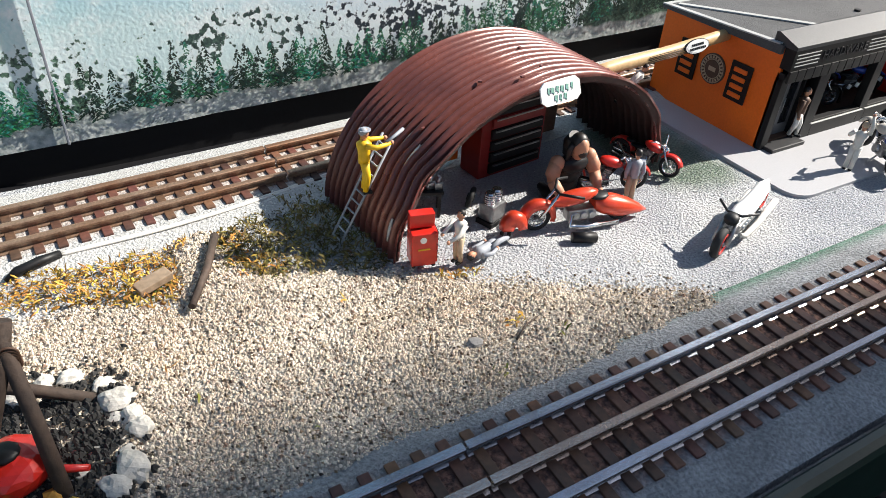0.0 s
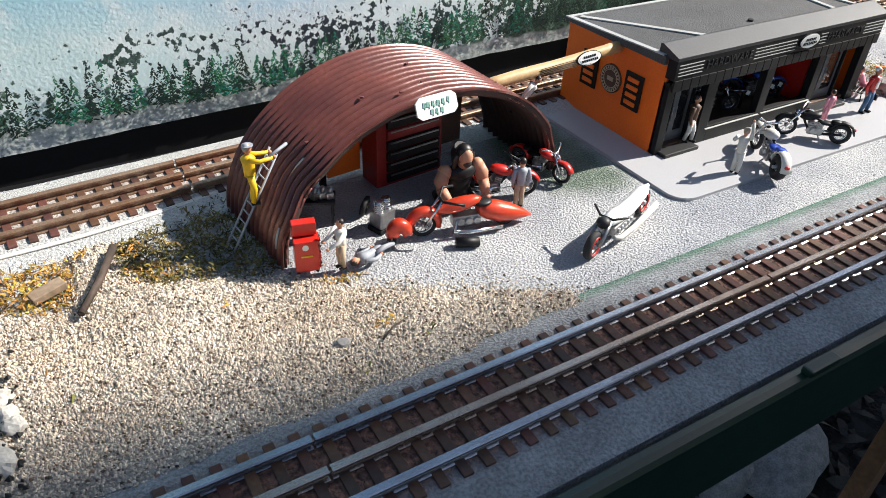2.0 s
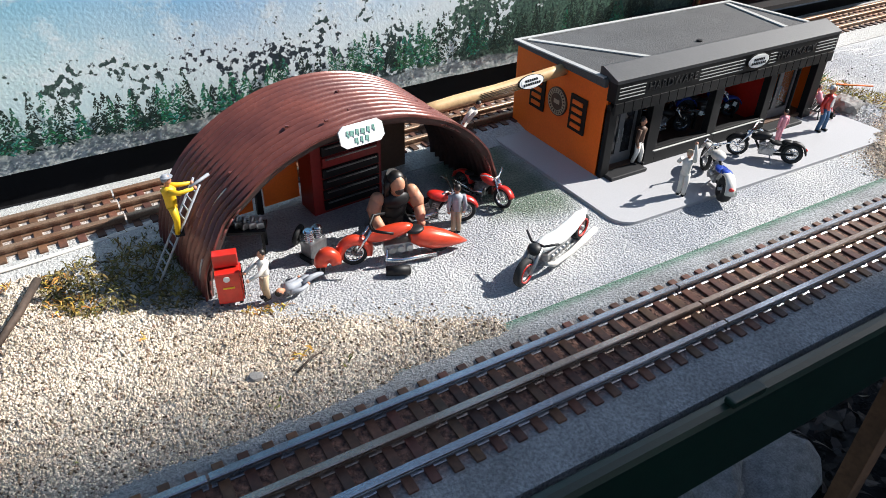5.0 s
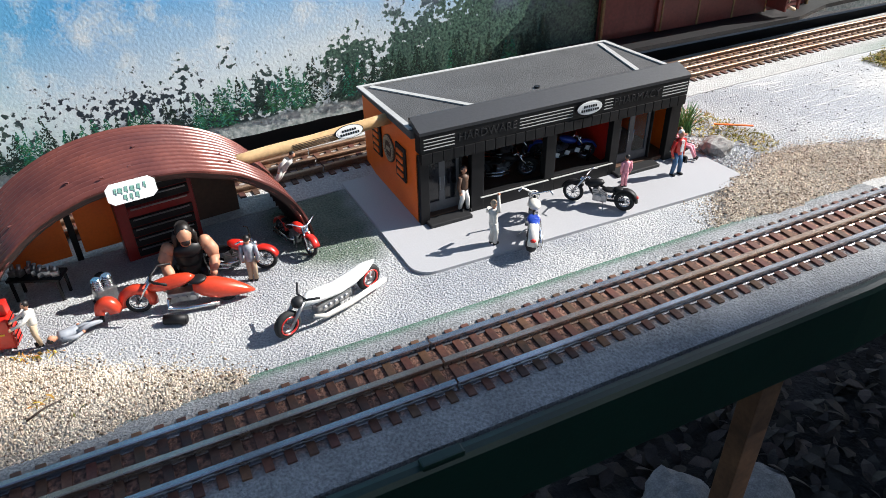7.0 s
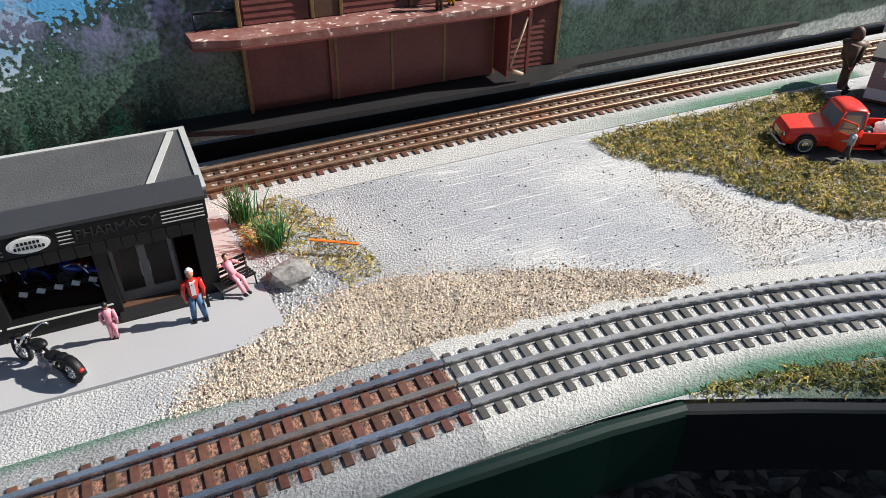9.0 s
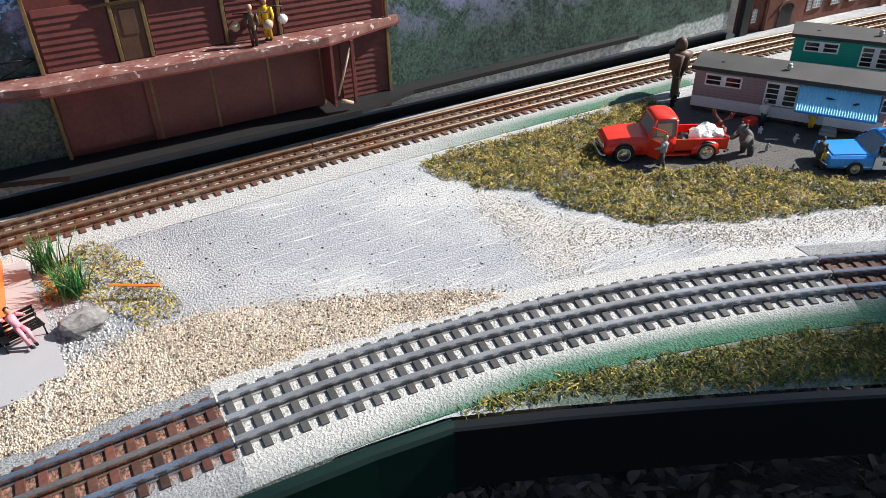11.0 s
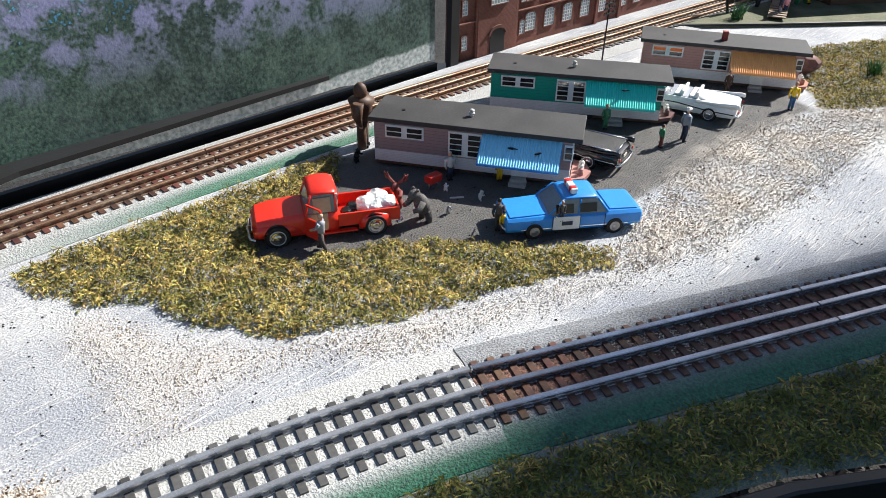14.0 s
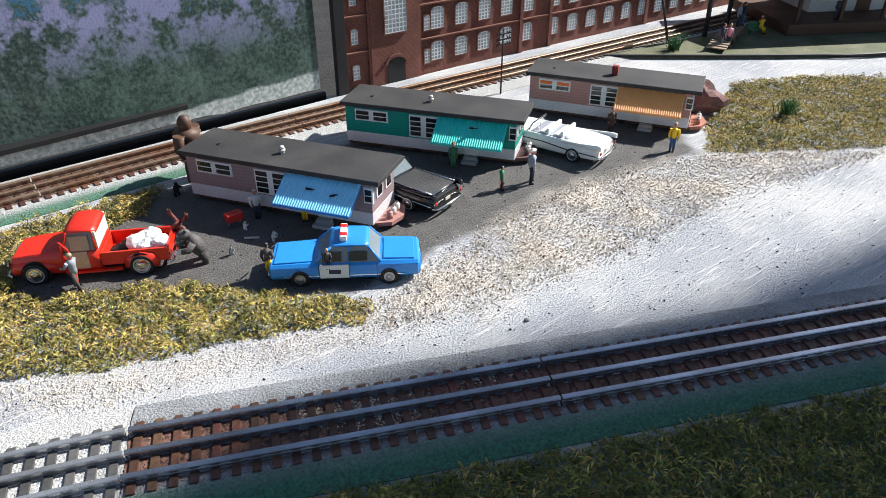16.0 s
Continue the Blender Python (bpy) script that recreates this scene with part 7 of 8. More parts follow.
part("rail_frame", tube(tube(tube(B(), (-0.058, 0.331, 0.105), (-0.058, 0.331, 0.118), 0.0008), (-0.058, 0.331, 0.118), (-0.027, 0.331, 0.118), 0.0008), (-0.058, 0.331, 0.105), (-0.027, 0.331, 0.117), 0.0006), M["black"], shed)
part("front_wall", box(B(), (0.122, 0.3285, 0.066), (0.155, 0.003, 0.064)), clap, shed)
for k in range(4):
    part("wall_batten", box(B(), (0.05 + k * 0.05, 0.3265, 0.066), (0.0022, 0.0012, 0.064), bev=0.0003), post_m, shed)
part("end_wall", prism(B(), [(0.3, 0.04), (0.327, 0.04), (0.327, 0.098), (0.3, 0.098)], 0.2, 0.2025, "yz"), clap, shed)
part("end_wall", box(B(), (0.2215, 0.302, 0.069), (0.0032, 0.003, 0.058), bev=0.0004), clap, shed)
part("brace", tube(tube(B(), (0.204, 0.3, 0.05), (0.22, 0.302, 0.092), 0.001), (0.207, 0.302, 0.044), (0.218, 0.302, 0.04), 0.002), M["tan"], shed)
part("floor_ledge", prism(B(), [(-0.11, 0.339), (-0.11, 0.324), (-0.03, 0.298), (0.225, 0.298), (0.29, 0.318), (0.6, 0.332), (0.6, 0.339)], 0.028, 0.0325), M["dark_iron"], shed, "dark ledge under the shed")
figure("figurine in brown carrying two white sacks on a yoke", pose(0.1385, 0.313, 0.1045, 0, 0, -20), 0.034, "brown", "brown", "tan", extra=lambda bm, P: (tube(bm, P((-0.42, -0.03, 0.8)), P((0.42, -0.03, 0.8)), 0.0005, n=5, mi=4), ball(bm, P((-0.4, -0.03, 0.5)), 0.0042, 3, 10), ball(bm, P((0.4, -0.03, 0.5)), 0.0042, 3, 10)))
figure("figurine in ochre carrying two white sacks on a yoke", pose(0.154, 0.322, 0.1045, 0, 0, -30), 0.036, "yellow", "yellow", "white", extra=lambda bm, P: (tube(bm, P((-0.42, -0.03, 0.8)), P((0.42, -0.03, 0.8)), 0.0005, n=5, mi=4), ball(bm, P((-0.4, -0.03, 0.5)), 0.0042, 3, 10), ball(bm, P((0.4, -0.03, 0.5)), 0.0042, 3, 10)))

# ---- brick factory ----
brick = bpy.data.materials.new("small_red_brick")
brick.use_nodes = True
n, l, b = nodes_of(brick)
co = n.new("ShaderNodeNewGeometry")
mp = n.new("ShaderNodeMapping")
mp.inputs["Rotation"].default_value = (radians(90), 0, 0)
l.new(co.outputs["Position"], mp.inputs["Vector"])
bt = n.new("ShaderNodeTexBrick")
bt.inputs["Scale"].default_value = 1
bt.inputs["Brick Width"].default_value, bt.inputs["Row Height"].default_value, bt.inputs["Mortar Size"].default_value = 0.0042, 0.0015, 0.00016
bt.inputs["Color1"].default_value, bt.inputs["Color2"].default_value, bt.inputs["Mortar"].default_value = (0.23, 0.065, 0.04, 1), (0.17, 0.045, 0.03, 1), (0.2, 0.12, 0.09, 1)
l.new(mp.outputs[0], bt.inputs["Vector"])
geo = co
dirt = tex("ShaderNodeTexNoise", 18, 5)
l.new(blend(0.8, bt.outputs["Color"], two(dirt.outputs["Fac"], (0.45, 0.4, 0.38), (1.0, 1.0, 1.0)), "MULTIPLY"), b.inputs["Base Color"])
b.inputs["Roughness"].default_value = 0.8
bpn = n.new("ShaderNodeBump")
bpn.inputs["Strength"].default_value, bpn.inputs["Distance"].default_value = 0.6, 0.0003
l.new(bt.outputs["Fac"], bpn.inputs["Height"])
bpn.invert = True
l.new(bpn.outputs[0], b.inputs["Normal"])
FAC = pose(0.792, 0.3445, 0, 0, 0, -2.6)
fac = thing("brick_factory", "long red brick factory front with rows of white arched windows", "factory", FAC)
FL, FZ = 1.1, 0.2
WINS = []


def arch_pts(w, h, rise, k=8):
    pts = [(-w / 2, 0), (w / 2, 0), (w / 2, h - rise)]
    for i in range(1, k):
        a = math.pi * i / k
        pts.append((w / 2 * math.cos(a), h - rise + rise * math.sin(a)))
    return pts + [(-w / 2, h - rise)]


def arch_window(w, h, rise, cols_, rows_):
    """Meshes of a white arched window: surround, pane, bars."""
    sur = B()
    outer, inner = arch_pts(w + 0.003, h + 0.0015, rise), arch_pts(w, h, rise)
    outer = [(x, z - (0.0 if z > 0.001 else 0.0012)) for x, z in outer]
    ring_ = []
    for (x, z), (x2, z2) in zip(outer, inner):
        ring_.append([(x, -0.0012, z), (x2, -0.0012, z2), (x2, 0.001, z2), (x, 0.001, z)])
    loft(sur, ring_ + [ring_[0]], smooth=False, caps=False)
    bars = B()
    for k in range(cols_ + 1):
        box(bars, (-w / 2 + w * k / cols_, -0.0003, (h - rise * 0.5) / 2), (0.0009, 0.001, h - rise * 0.5))
    for k in range(rows_ + 1):
        box(bars, (0, -0.0003, 0.0005 + (h - rise * 0.4) * k / rows_), (w, 0.001, 0.0009))
    pane = prism(B(), inner, 0.0001, 0.0008, "xz")
    return sur, bars, pane


protos = {}


def put_window(kind, x, z, args):
    if kind not in protos:
        sur, bars, pane = arch_window(*args)
        protos[kind] = (part("window", sur, brick_trim), part("window_grid", bars, M["white"]), part("window_pane", pane, M["factory_glass"]))
        first = protos[kind]
        first[0].parent = fac
        first[0].matrix_basis = pose(x, -0.0022, z)
        first[1].parent = first[2].parent = first[0]
        return
    w0 = alike(protos[kind][0], pose(x, -0.0022, z), fac)
    for o in protos[kind][1:]:
        alike(o, Matrix(), w0)


brick_trim = material("brick_arch_trim", (0.2, 0.08, 0.055), 0.8, vary=0.2)
M["factory_glass"] = material("pale_factory_glass", (0.3, 0.34, 0.38), 0.2, vary=0.2, big=60, second=(0.5, 0.53, 0.55))
part("main_wall", box(B(), (FL / 2, 0.004, FZ / 2 - 0.002), (FL, 0.012, FZ), bev=0.0004), brick, fac)
part("bay_wall", box(B(), (0.075, -0.0035, FZ / 2 - 0.002), (0.07, 0.005, FZ), bev=0.0004), brick, fac)
for z in (0.0455, 0.088, 0.13):
    part("cornice", box(B(), (FL / 2, -0.0035, z), (FL, 0.003, 0.002), bev=0.0004), brick_trim, fac)
part("arch_doorway", prism(B(), arch_pts(0.026, 0.031, 0.007), -0.0066, -0.0055, "xz"), M["void"], fac, "dark arched doorway").matrix_basis = pose(0.075, 0, 0)
part("doorway_arch", prism(B(), [(0.0165 * math.cos(a), 0.024 + 0.0115 * math.sin(a)) for a in (math.pi * k / 10 for k in range(11))] + [(-0.0135 * math.cos(a), 0.024 + 0.0082 * math.sin(a)) for a in (math.pi * k / 10 for k in range(11))], -0.008, -0.006, "xz"), brick_trim, fac).matrix_basis = pose(0.075, 0, 0)
for k in range(16):
    x = 0.14 + k * 0.038 + (0.012 if k > 4 else 0)
    put_window("low", x, 0.016, (0.0195, 0.024, 0.0035, 4, 5))
    put_window("mid", x, 0.056, (0.0195, 0.027, 0.0035, 4, 6))
    put_window("high", x, 0.1, (0.0195, 0.027, 0.0035, 4, 6))
for z, hgt in ((0.062, 0.05),):
    put_window("bay", 0.075, z, (0.031, 0.055, 0.004, 6, 10))
    protos["bay"][0].matrix_basis = pose(0.075, -0.0072, z)
for x, z in ((0.02, 0.055), (0.02, 0.012), (0.124, 0.014), (0.124, 0.056), (0.02, 0.1)):
    put_window("slit", x, z, (0.009, 0.018, 0.002, 2, 4))
for x in (0.04, 0.11, 0.28, 0.335, 0.54):
    part("pilaster", box(B(), (x, -0.0028, FZ / 2), (0.006, 0.005, FZ), bev=0.0004), brick, fac)
part("drain_pipe", tube(B(), (0.004, -0.004, 0), (0.004, -0.004, 0.16), 0.001), M["dark_iron"], fac)
# dark post and flap at the backdrop's end
solo("corner_post", box(B(), (0, 0, 0.1), (0.014, 0.008, 0.2), bev=0.0006), M["void"], "black painted post at the backdrop's end", "post", pose(0.789, 0.338, -0.004), kind="structure")

# ---- telegraph pole ----
tp = thing("telegraph_pole", "thin black telegraph pole with three crossarms and insulators", "telegraph pole", pose(0.9395, 0.2215, 0))
part("pole", tube(B(), (0, 0, 0), (0, 0, 0.078), 0.0011, 0.0009, n=8), M["dark_iron"], tp)
for z in (0.06, 0.066, 0.072):
    arm = part("crossarm", box(B(), (0, -0.001, z), (0.022, 0.0012, 0.0014)), M["dark_iron"], tp)
    for x in (-0.0095, -0.006, 0.006, 0.0095):
        part("insulator", tube(B(), (x, -0.001, z), (x, -0.001, z + 0.0025), 0.0007, n=6), M["dark_iron"], arm)

# ---- moss, grit, stones ----
def moss(name, poly, mat, density, tall, label, seed, size=(0.002, 0.0052), clump=66.0):
    """A mat of small curled shards, higher in clumps, with a ragged edge."""
    rng = np.random.default_rng(seed)
    p = np.array(poly)
    lo, hi = p.min(0) - 0.01, p.max(0) + 0.01
    cand = rng.uniform(lo, hi, (int(density * (hi - lo).prod()), 2))
    d = inside(poly, cand[:, 0], cand[:, 1])
    vs, fs = [], []
    for (x, y), dd in zip(cand, d):
        q = Vector((x * clump, y * clump, seed))
        lump = noise.noise(q) + 0.5 * noise.noise(q * 2.3)
        if dd + 0.008 * noise.noise(q * 0.9) < 0.002 - 0.004 * lump:
            continue
        rise = min(1.0, max(0.15, (dd + 0.003) / 0.012)) * tall * (0.5 + 1.0 * lump)
        z = ground_z(x, y) + max(0.0, rise) * rng.uniform(0.05, 1.0)
        a, tilt, s, w = rng.uniform(0, 6.283), rng.uniform(-0.5, 1.2), rng.uniform(*size), rng.uniform(0.0002, 0.0006)
        dx, dy = math.cos(a), math.sin(a)
        c, curl = math.cos(tilt), rng.uniform(-0.6, 0.6)
        k = len(vs)
        for t_ in (0.0, 0.5, 1.0):
            ax = s * t_ * c
            side = w * (1.0 if t_ == 0.5 else 0.55)
            bend = curl * s * t_ * t_
            px_, py_ = x + dx * ax - dy * bend, y + dy * ax + dx * bend
            pz = z + s * t_ * math.sin(tilt) - 0.3 * s * t_ * t_
            vs += [(px_ - dy * side, py_ + dx * side, pz), (px_ + dy * side, py_ - dx * side, pz + side * 0.8)]
        fs += [(k, k + 1, k + 3, k + 2), (k + 2, k + 3, k + 5, k + 4)]
    return tagged(raw(name, vs, fs, mat), label, "moss", kind="stuff")


MOSS_A = [(0.238, 0.231), (0.304, 0.236), (0.387, 0.233), (0.452, 0.235), (0.54, 0.232), (0.5, 0.19), (0.4, 0.165), (0.387, 0.13), (0.407, 0.106), (0.473, 0.085), (0.515, 0.037), (0.559, -0.008), (0.589, -0.04), (0.565, -0.055), (0.505, -0.027), (0.412, 0.007), (0.35, 0.038), (0.306, 0.093), (0.301, 0.133), (0.262, 0.16)]
moss("moss_bank", MOSS_A, M["moss_gold"], 680000, 0.011, "golden-green moss bank round the truck", 1)
moss("moss_bank", [(x * 0.98 + 0.008, y * 0.96 + 0.004) for x, y in MOSS_A], M["moss_green"], 260000, 0.005, "dark green moss under the golden moss", 2)
FRONT_MOSS = [(0.118, -0.05), (0.18, -0.055), (0.234, -0.071), (0.322, -0.096), (0.394, -0.126), (0.53, -0.186), (0.626, -0.23), (0.776, -0.299), (1.1, -0.447)] + [(x, along(FRONT, x) + 0.003) for x in (1.1, 0.95, 0.8, 0.65, 0.52, 0.47, 0.38, 0.29, 0.22, 0.17)]
moss("moss_strip", FRONT_MOSS, M["moss_green"], 560000, 0.006, "dull green moss strip between track and edge board", 3)
moss("moss_strip", FRONT_MOSS, M["moss_gold"], 270000, 0.0065, "golden bits in the moss strip between track and edge board", 4)
moss("moss_patch", [(0.982, -0.036), (1.04, 0.0), (1.086, 0.03), (1.191, 0.068), (1.3, 0.02), (1.42, -0.09), (1.36, -0.17), (1.142, -0.141), (1.05, -0.085)], M["moss_gold"], 620000, 0.0095, "golden moss patch beside the pink home", 5)
moss("moss_patch", [(0.99, -0.036), (1.04, 0.0), (1.086, 0.028), (1.191, 0.06), (1.3, 0.015), (1.4, -0.09), (1.35, -0.165), (1.142, -0.136), (1.05, -0.08)], M["moss_green"], 120000, 0.005, "green moss patch beside the pink home", 6)
moss("moss_tuft", [(-0.066, 0.229), (-0.033, 0.247), (-0.005, 0.215), (0.009, 0.16), (0.013, 0.112), (-0.02, 0.113), (-0.03, 0.14), (-0.054, 0.177), (-0.07, 0.17)], M["moss_gold"], 330000, 0.008, "golden moss beside the store pad", 7)
moss("moss_tuft", [(-0.07, 0.2), (-0.05, 0.23), (-0.04, 0.17), (-0.06, 0.16)], M["moss_straw"], 300000, 0.006, "straw-coloured moss beside the store pad", 8)
HUT_MOSS = [(-0.664, 0.158), (-0.66, 0.2), (-0.6, 0.226), (-0.584, 0.215), (-0.583, 0.1345), (-0.61, 0.138), (-0.63, 0.142)]
moss("moss_bed", HUT_MOSS, M["moss_dark"], 520000, 0.008, "dark dry moss bed beside the hut", 9)
moss("moss_bed", [(-0.664, 0.158), (-0.66, 0.2), (-0.64, 0.205), (-0.635, 0.145)], M["moss_straw"], 260000, 0.008, "straw moss at the edge of the bed", 10)
moss("moss_bed", [(-0.605, 0.133), (-0.57, 0.108), (-0.555, 0.113), (-0.572, 0.121), (-0.59, 0.131)], M["moss_straw"], 300000, 0.004, "thin moss at the cabinet's foot", 14)
LEFT_MOSS = [(-0.85, 0.205), (-0.75, 0.203), (-0.674, 0.2), (-0.682, 0.17), (-0.692, 0.147), (-0.728, 0.166), (-0.85, 0.19)]
moss("straw_bed", LEFT_MOSS, M["moss_straw"], 480000, 0.008, "straw-yellow moss bed along the rear track", 11)
moss("straw_bed", [(-0.72, 0.168), (-0.695, 0.152), (-0.686, 0.168), (-0.705, 0.178)], M["grass_blade"], 220000, 0.006, "bright green bits in the straw moss", 12)
rng = np.random.default_rng(21)
for i, (x, y) in enumerate(((-0.704, 0.107), (-0.695, 0.09), (-0.62, 0.118), (-0.585, 0.06), (-0.56, 0.068), (-0.545, 0.055), (-0.6, 0.073), (-0.66, 0.055), (-0.655, 0.04), (-0.58, 0.05), (-0.6, 0.235))):
    moss("stray_tuft", [(x - 0.006, y - 0.002), (x, y - 0.004), (x + 0.006, y + 0.001), (x, y + 0.004)], M["moss_green"] if i % 2 else M["moss_straw"], 200000, 0.002, "stray tuft of dry moss on the sand", 30 + i)


def grains(name, polys, mat, density, size, label, seed, lift=0.0):
    rng = np.random.default_rng(seed)
    vs, fs = [], []
    for poly in polys:
        p = np.array(poly)
        lo, hi = np.maximum(p.min(0) - 0.012, (-0.8, -1)), p.max(0) + 0.012
        c = rng.uniform(lo, hi, (int(density * (hi - lo).prod()), 2))
        d = inside(poly, c[:, 0], c[:, 1])
        keep = d > rng.exponential(0.005, len(d)) * -1
        for x, y in c[keep]:
            if abs(y) < 0.03 and x < 0.05:
                continue
            r = rng.uniform(*size)
            z = ground_z(x, y) + r * 0.25 + lift
            a = rng.uniform(0, 1.57)
            ca, sa = r * math.cos(a), r * math.sin(a)
            k = len(vs)
            e = rng.uniform(0.55, 1.0, 3)
            vs += [(x + ca * e[0], y + sa * e[0], z), (x - sa * e[1], y + ca * e[1], z + r * 0.2), (x - ca * e[2], y - sa * e[2], z), (x + sa, y - ca, z + r * 0.1), (x, y, z + r * e[0])]
            fs += [(k, k + 1, k + 4), (k + 1, k + 2, k + 4), (k + 2, k + 3, k + 4), (k + 3, k, k + 4)]
    return tagged(raw(name, vs, fs, mat), label, "sand", kind="stuff")


grains("sand_grains", [SAND[0], SAND[1]], M["sand"], 1000000, (0.0005, 0.0011), "coarse pale sand grains", 40)
M["brown_sand"] = island_tint(material("brown_sand_grain", (0.2, 0.14, 0.095), 0.85, vary=0.2, grain=600), 0.7, 0.02)
grains("sand_grains", [SAND[0], SAND[1]], M["brown_sand"], 100000, (0.0005, 0.0013), "scattered brown sand grains", 48)
M["pale_sand"] = island_tint(material("pale_sand_grain", (0.66, 0.6, 0.52), 0.85, vary=0.12, grain=600, big=30, second=(0.5, 0.42, 0.33)), 0.28, 0.012)
grains("sand_grains", [SAND[3]], M["pale_sand"], 330000, (0.0005, 0.0012), "loose pale sand strewn by the homes", 49)
grains("sand_grains", [SAND[3]], M["brown_sand"], 26000, (0.0005, 0.0014), "brown crumbs among the sand by the homes", 50)
grains("sand_scatter", [SAND[2], SAND[4]], M["pale_sand"], 150000, (0.0005, 0.0011), "loose pale sand scattered on the road", 45)
LOT = [[(-0.57, 0.1), (-0.46, 0.04), (-0.13, 0.045), (-0.35, 0.085), (-0.35, 0.13), (-0.42, 0.17), (-0.56, 0.16)], [(-0.06, 0.24), (0.22, 0.23), (0.3, 0.12), (0.2, 0.03), (0.0, 0.11), (-0.02, 0.15)], [(0.25, 0.02), (0.4, -0.02), (0.6, -0.1), (0.9, -0.25), (1.2, -0.3), (1.0, -0.1), (0.6, -0.07), (0.4, 0.0)]]
grains("lot_grit", LOT, M["lot_grit"], 110000, (0.0003, 0.0007), "fine grey grit on the road", 41)
grains("dark_crumbs", [LOT[1], LOT[2], ASPHALT], M["charcoal"], 3500, (0.0005, 0.0013), "dark crumbs scattered on the road", 42)
grains("sand_spill", [[(0.0086 + 0.48, -0.1), (0.52, -0.115), (0.53, -0.125), (0.5, -0.12)], [(0.58, -0.13), (0.6, -0.14), (0.605, -0.152), (0.585, -0.148)], [(0.52, -0.128), (0.545, -0.138), (0.54, -0.15), (0.515, -0.14)]], M["sand"], 500000, (0.0005, 0.0011), "pale sand spilled between the rails", 43, 0.0042)
grains("ash_bed", [[(-0.77, 0.12), (-0.728, 0.112), (-0.727, 0.06), (-0.75, 0.04), (-0.8, 0.06)]], M["charcoal"], 420000, (0.0008, 0.0022), "black charcoal bed of the fire pit", 44, 0.001)

STONES = ((-0.7235, 0.0985, 0.0062), (-0.7275, 0.109, 0.0042), (-0.7205, 0.0885, 0.0045), (-0.719, 0.0815, 0.0048), (-0.7255, 0.0905, 0.0034), (-0.7255, 0.0725, 0.0036), (-0.7265, 0.0785, 0.003), (-0.7245, 0.0645, 0.0062), (-0.731, 0.059, 0.005), (-0.738, 0.119, 0.0045), (-0.747, 0.12, 0.0042), (-0.757, 0.118, 0.005), (-0.7335, 0.0775, 0.003), (-0.74, 0.0705, 0.003))
for i, (x, y, r) in enumerate(STONES):
    solo("fire_pit_stone", stone_mesh(B(), (0, 0, 0), (r * 1.15, r * 0.9, r * 0.75), i + 1, sub=3 if r > 0.004 else 2), M["stone"], "pale rounded stone ringing the fire pit", "stone", pose(x, y, 0.0045 + r * 0.35, 0, 0, 40 * i), "fire pit stones")
tri = thing("pole_tripod", "dark bark poles lashed together over the fire pit", "tripod", pose(0, 0, 0))
part("pole", pipe(B(), [(-0.746, 0.062, 0.002), (-0.7475, 0.076, 0.03), (-0.7495, 0.0875, 0.058)], [0.0028, 0.0026, 0.0025], 10), M["twig"], tri)
part("pole", pipe(B(), [(-0.729, 0.1035, 0.005), (-0.745, 0.108, 0.0125), (-0.77, 0.114, 0.024)], [0.0022, 0.0024, 0.0026], 10), M["twig"], tri)
part("pole", pipe(B(), [(-0.7475, 0.0905, 0.064), (-0.752, 0.085, 0.05), (-0.775, 0.06, 0.002)], [0.003, 0.0028, 0.0026], 10), M["twig"], tri)
bm = B()
for k in range(4):
    ring_wheel(bm, (-0.7488, 0.0845, 0.0505 + k * 0.0013), 0.003, 0.0005, n=14, k=5)
part("lashing", bm, M["brown"], tri)
pot = thing("red_kettle", "glossy red kettle hanging over the fire pit", "kettle", pose(-0.7595, 0.076, 0.006))
part("body", stone_mesh(B(), (0, 0, 0.008), (0.0135, 0.012, 0.0085), 77, sub=3, rough=0.15), M["red"], pot)
part("spout", tube(B(), (0.008, -0.004, 0.007), (0.0225, -0.0095, 0.006), 0.0018, 0.0012), M["red"], pot)
part("lid", ball(B(), (0, 0, 0.016), (0.005, 0.005, 0.002)), M["black"], pot)
fire = B()
for k in range(9):
    stone_mesh(fire, (rng.uniform(-0.012, 0.012), rng.uniform(-0.01, 0.01), rng.uniform(0.001, 0.004)), (0.004, 0.003, 0.003), 50 + k, sub=1)
solo("embers", fire, M["moss_straw"], "orange-painted embers under the kettle", "embers", pose(-0.756, 0.062, 0.004))
solo("stick", pipe(B(), [(-0.6615, 0.19, 0.006), (-0.672, 0.165, 0.0062), (-0.685, 0.1415, 0.0055)], [0.0022, 0.0021, 0.0018], 8), M["twig"], "weathered grey stick lying across the sand", "stick")
solo("plank_scrap", box(B(), (0, 0, 0), (0.017, 0.007, 0.004), bev=0.0005), M["wood"], "short piece of wood in the straw moss", "wood block", pose(-0.6965, 0.1655, 0.0065, 4, -5, 20))
wire = B()
for k in range(3):
    pipe(wire, [(p.x, p.y + 0.0009 * k, 0.0042 + 0.0004 * (k % 2)) for p in smooth_line([(-0.574, 0.2255), (-0.59, 0.2235), (-0.63, 0.2155), (-0.68, 0.2095), (-0.7325, 0.2085)], 0.006)], 0.0007, 6)
cab_ = thing("track_wire", "pale twin wire with black connector beside the rear track", "wire", pose(0, 0, 0))
part("wire", wire, M["dirty_white"], cab_)
part("connector", pipe(B(), [(-0.731, 0.2085, 0.005), (-0.74, 0.2055, 0.0055), (-0.7505, 0.2022, 0.005), (-0.756, 0.2, 0.003)], [0.0019, 0.0025, 0.0024, 0.001], 10), M["black"], cab_)
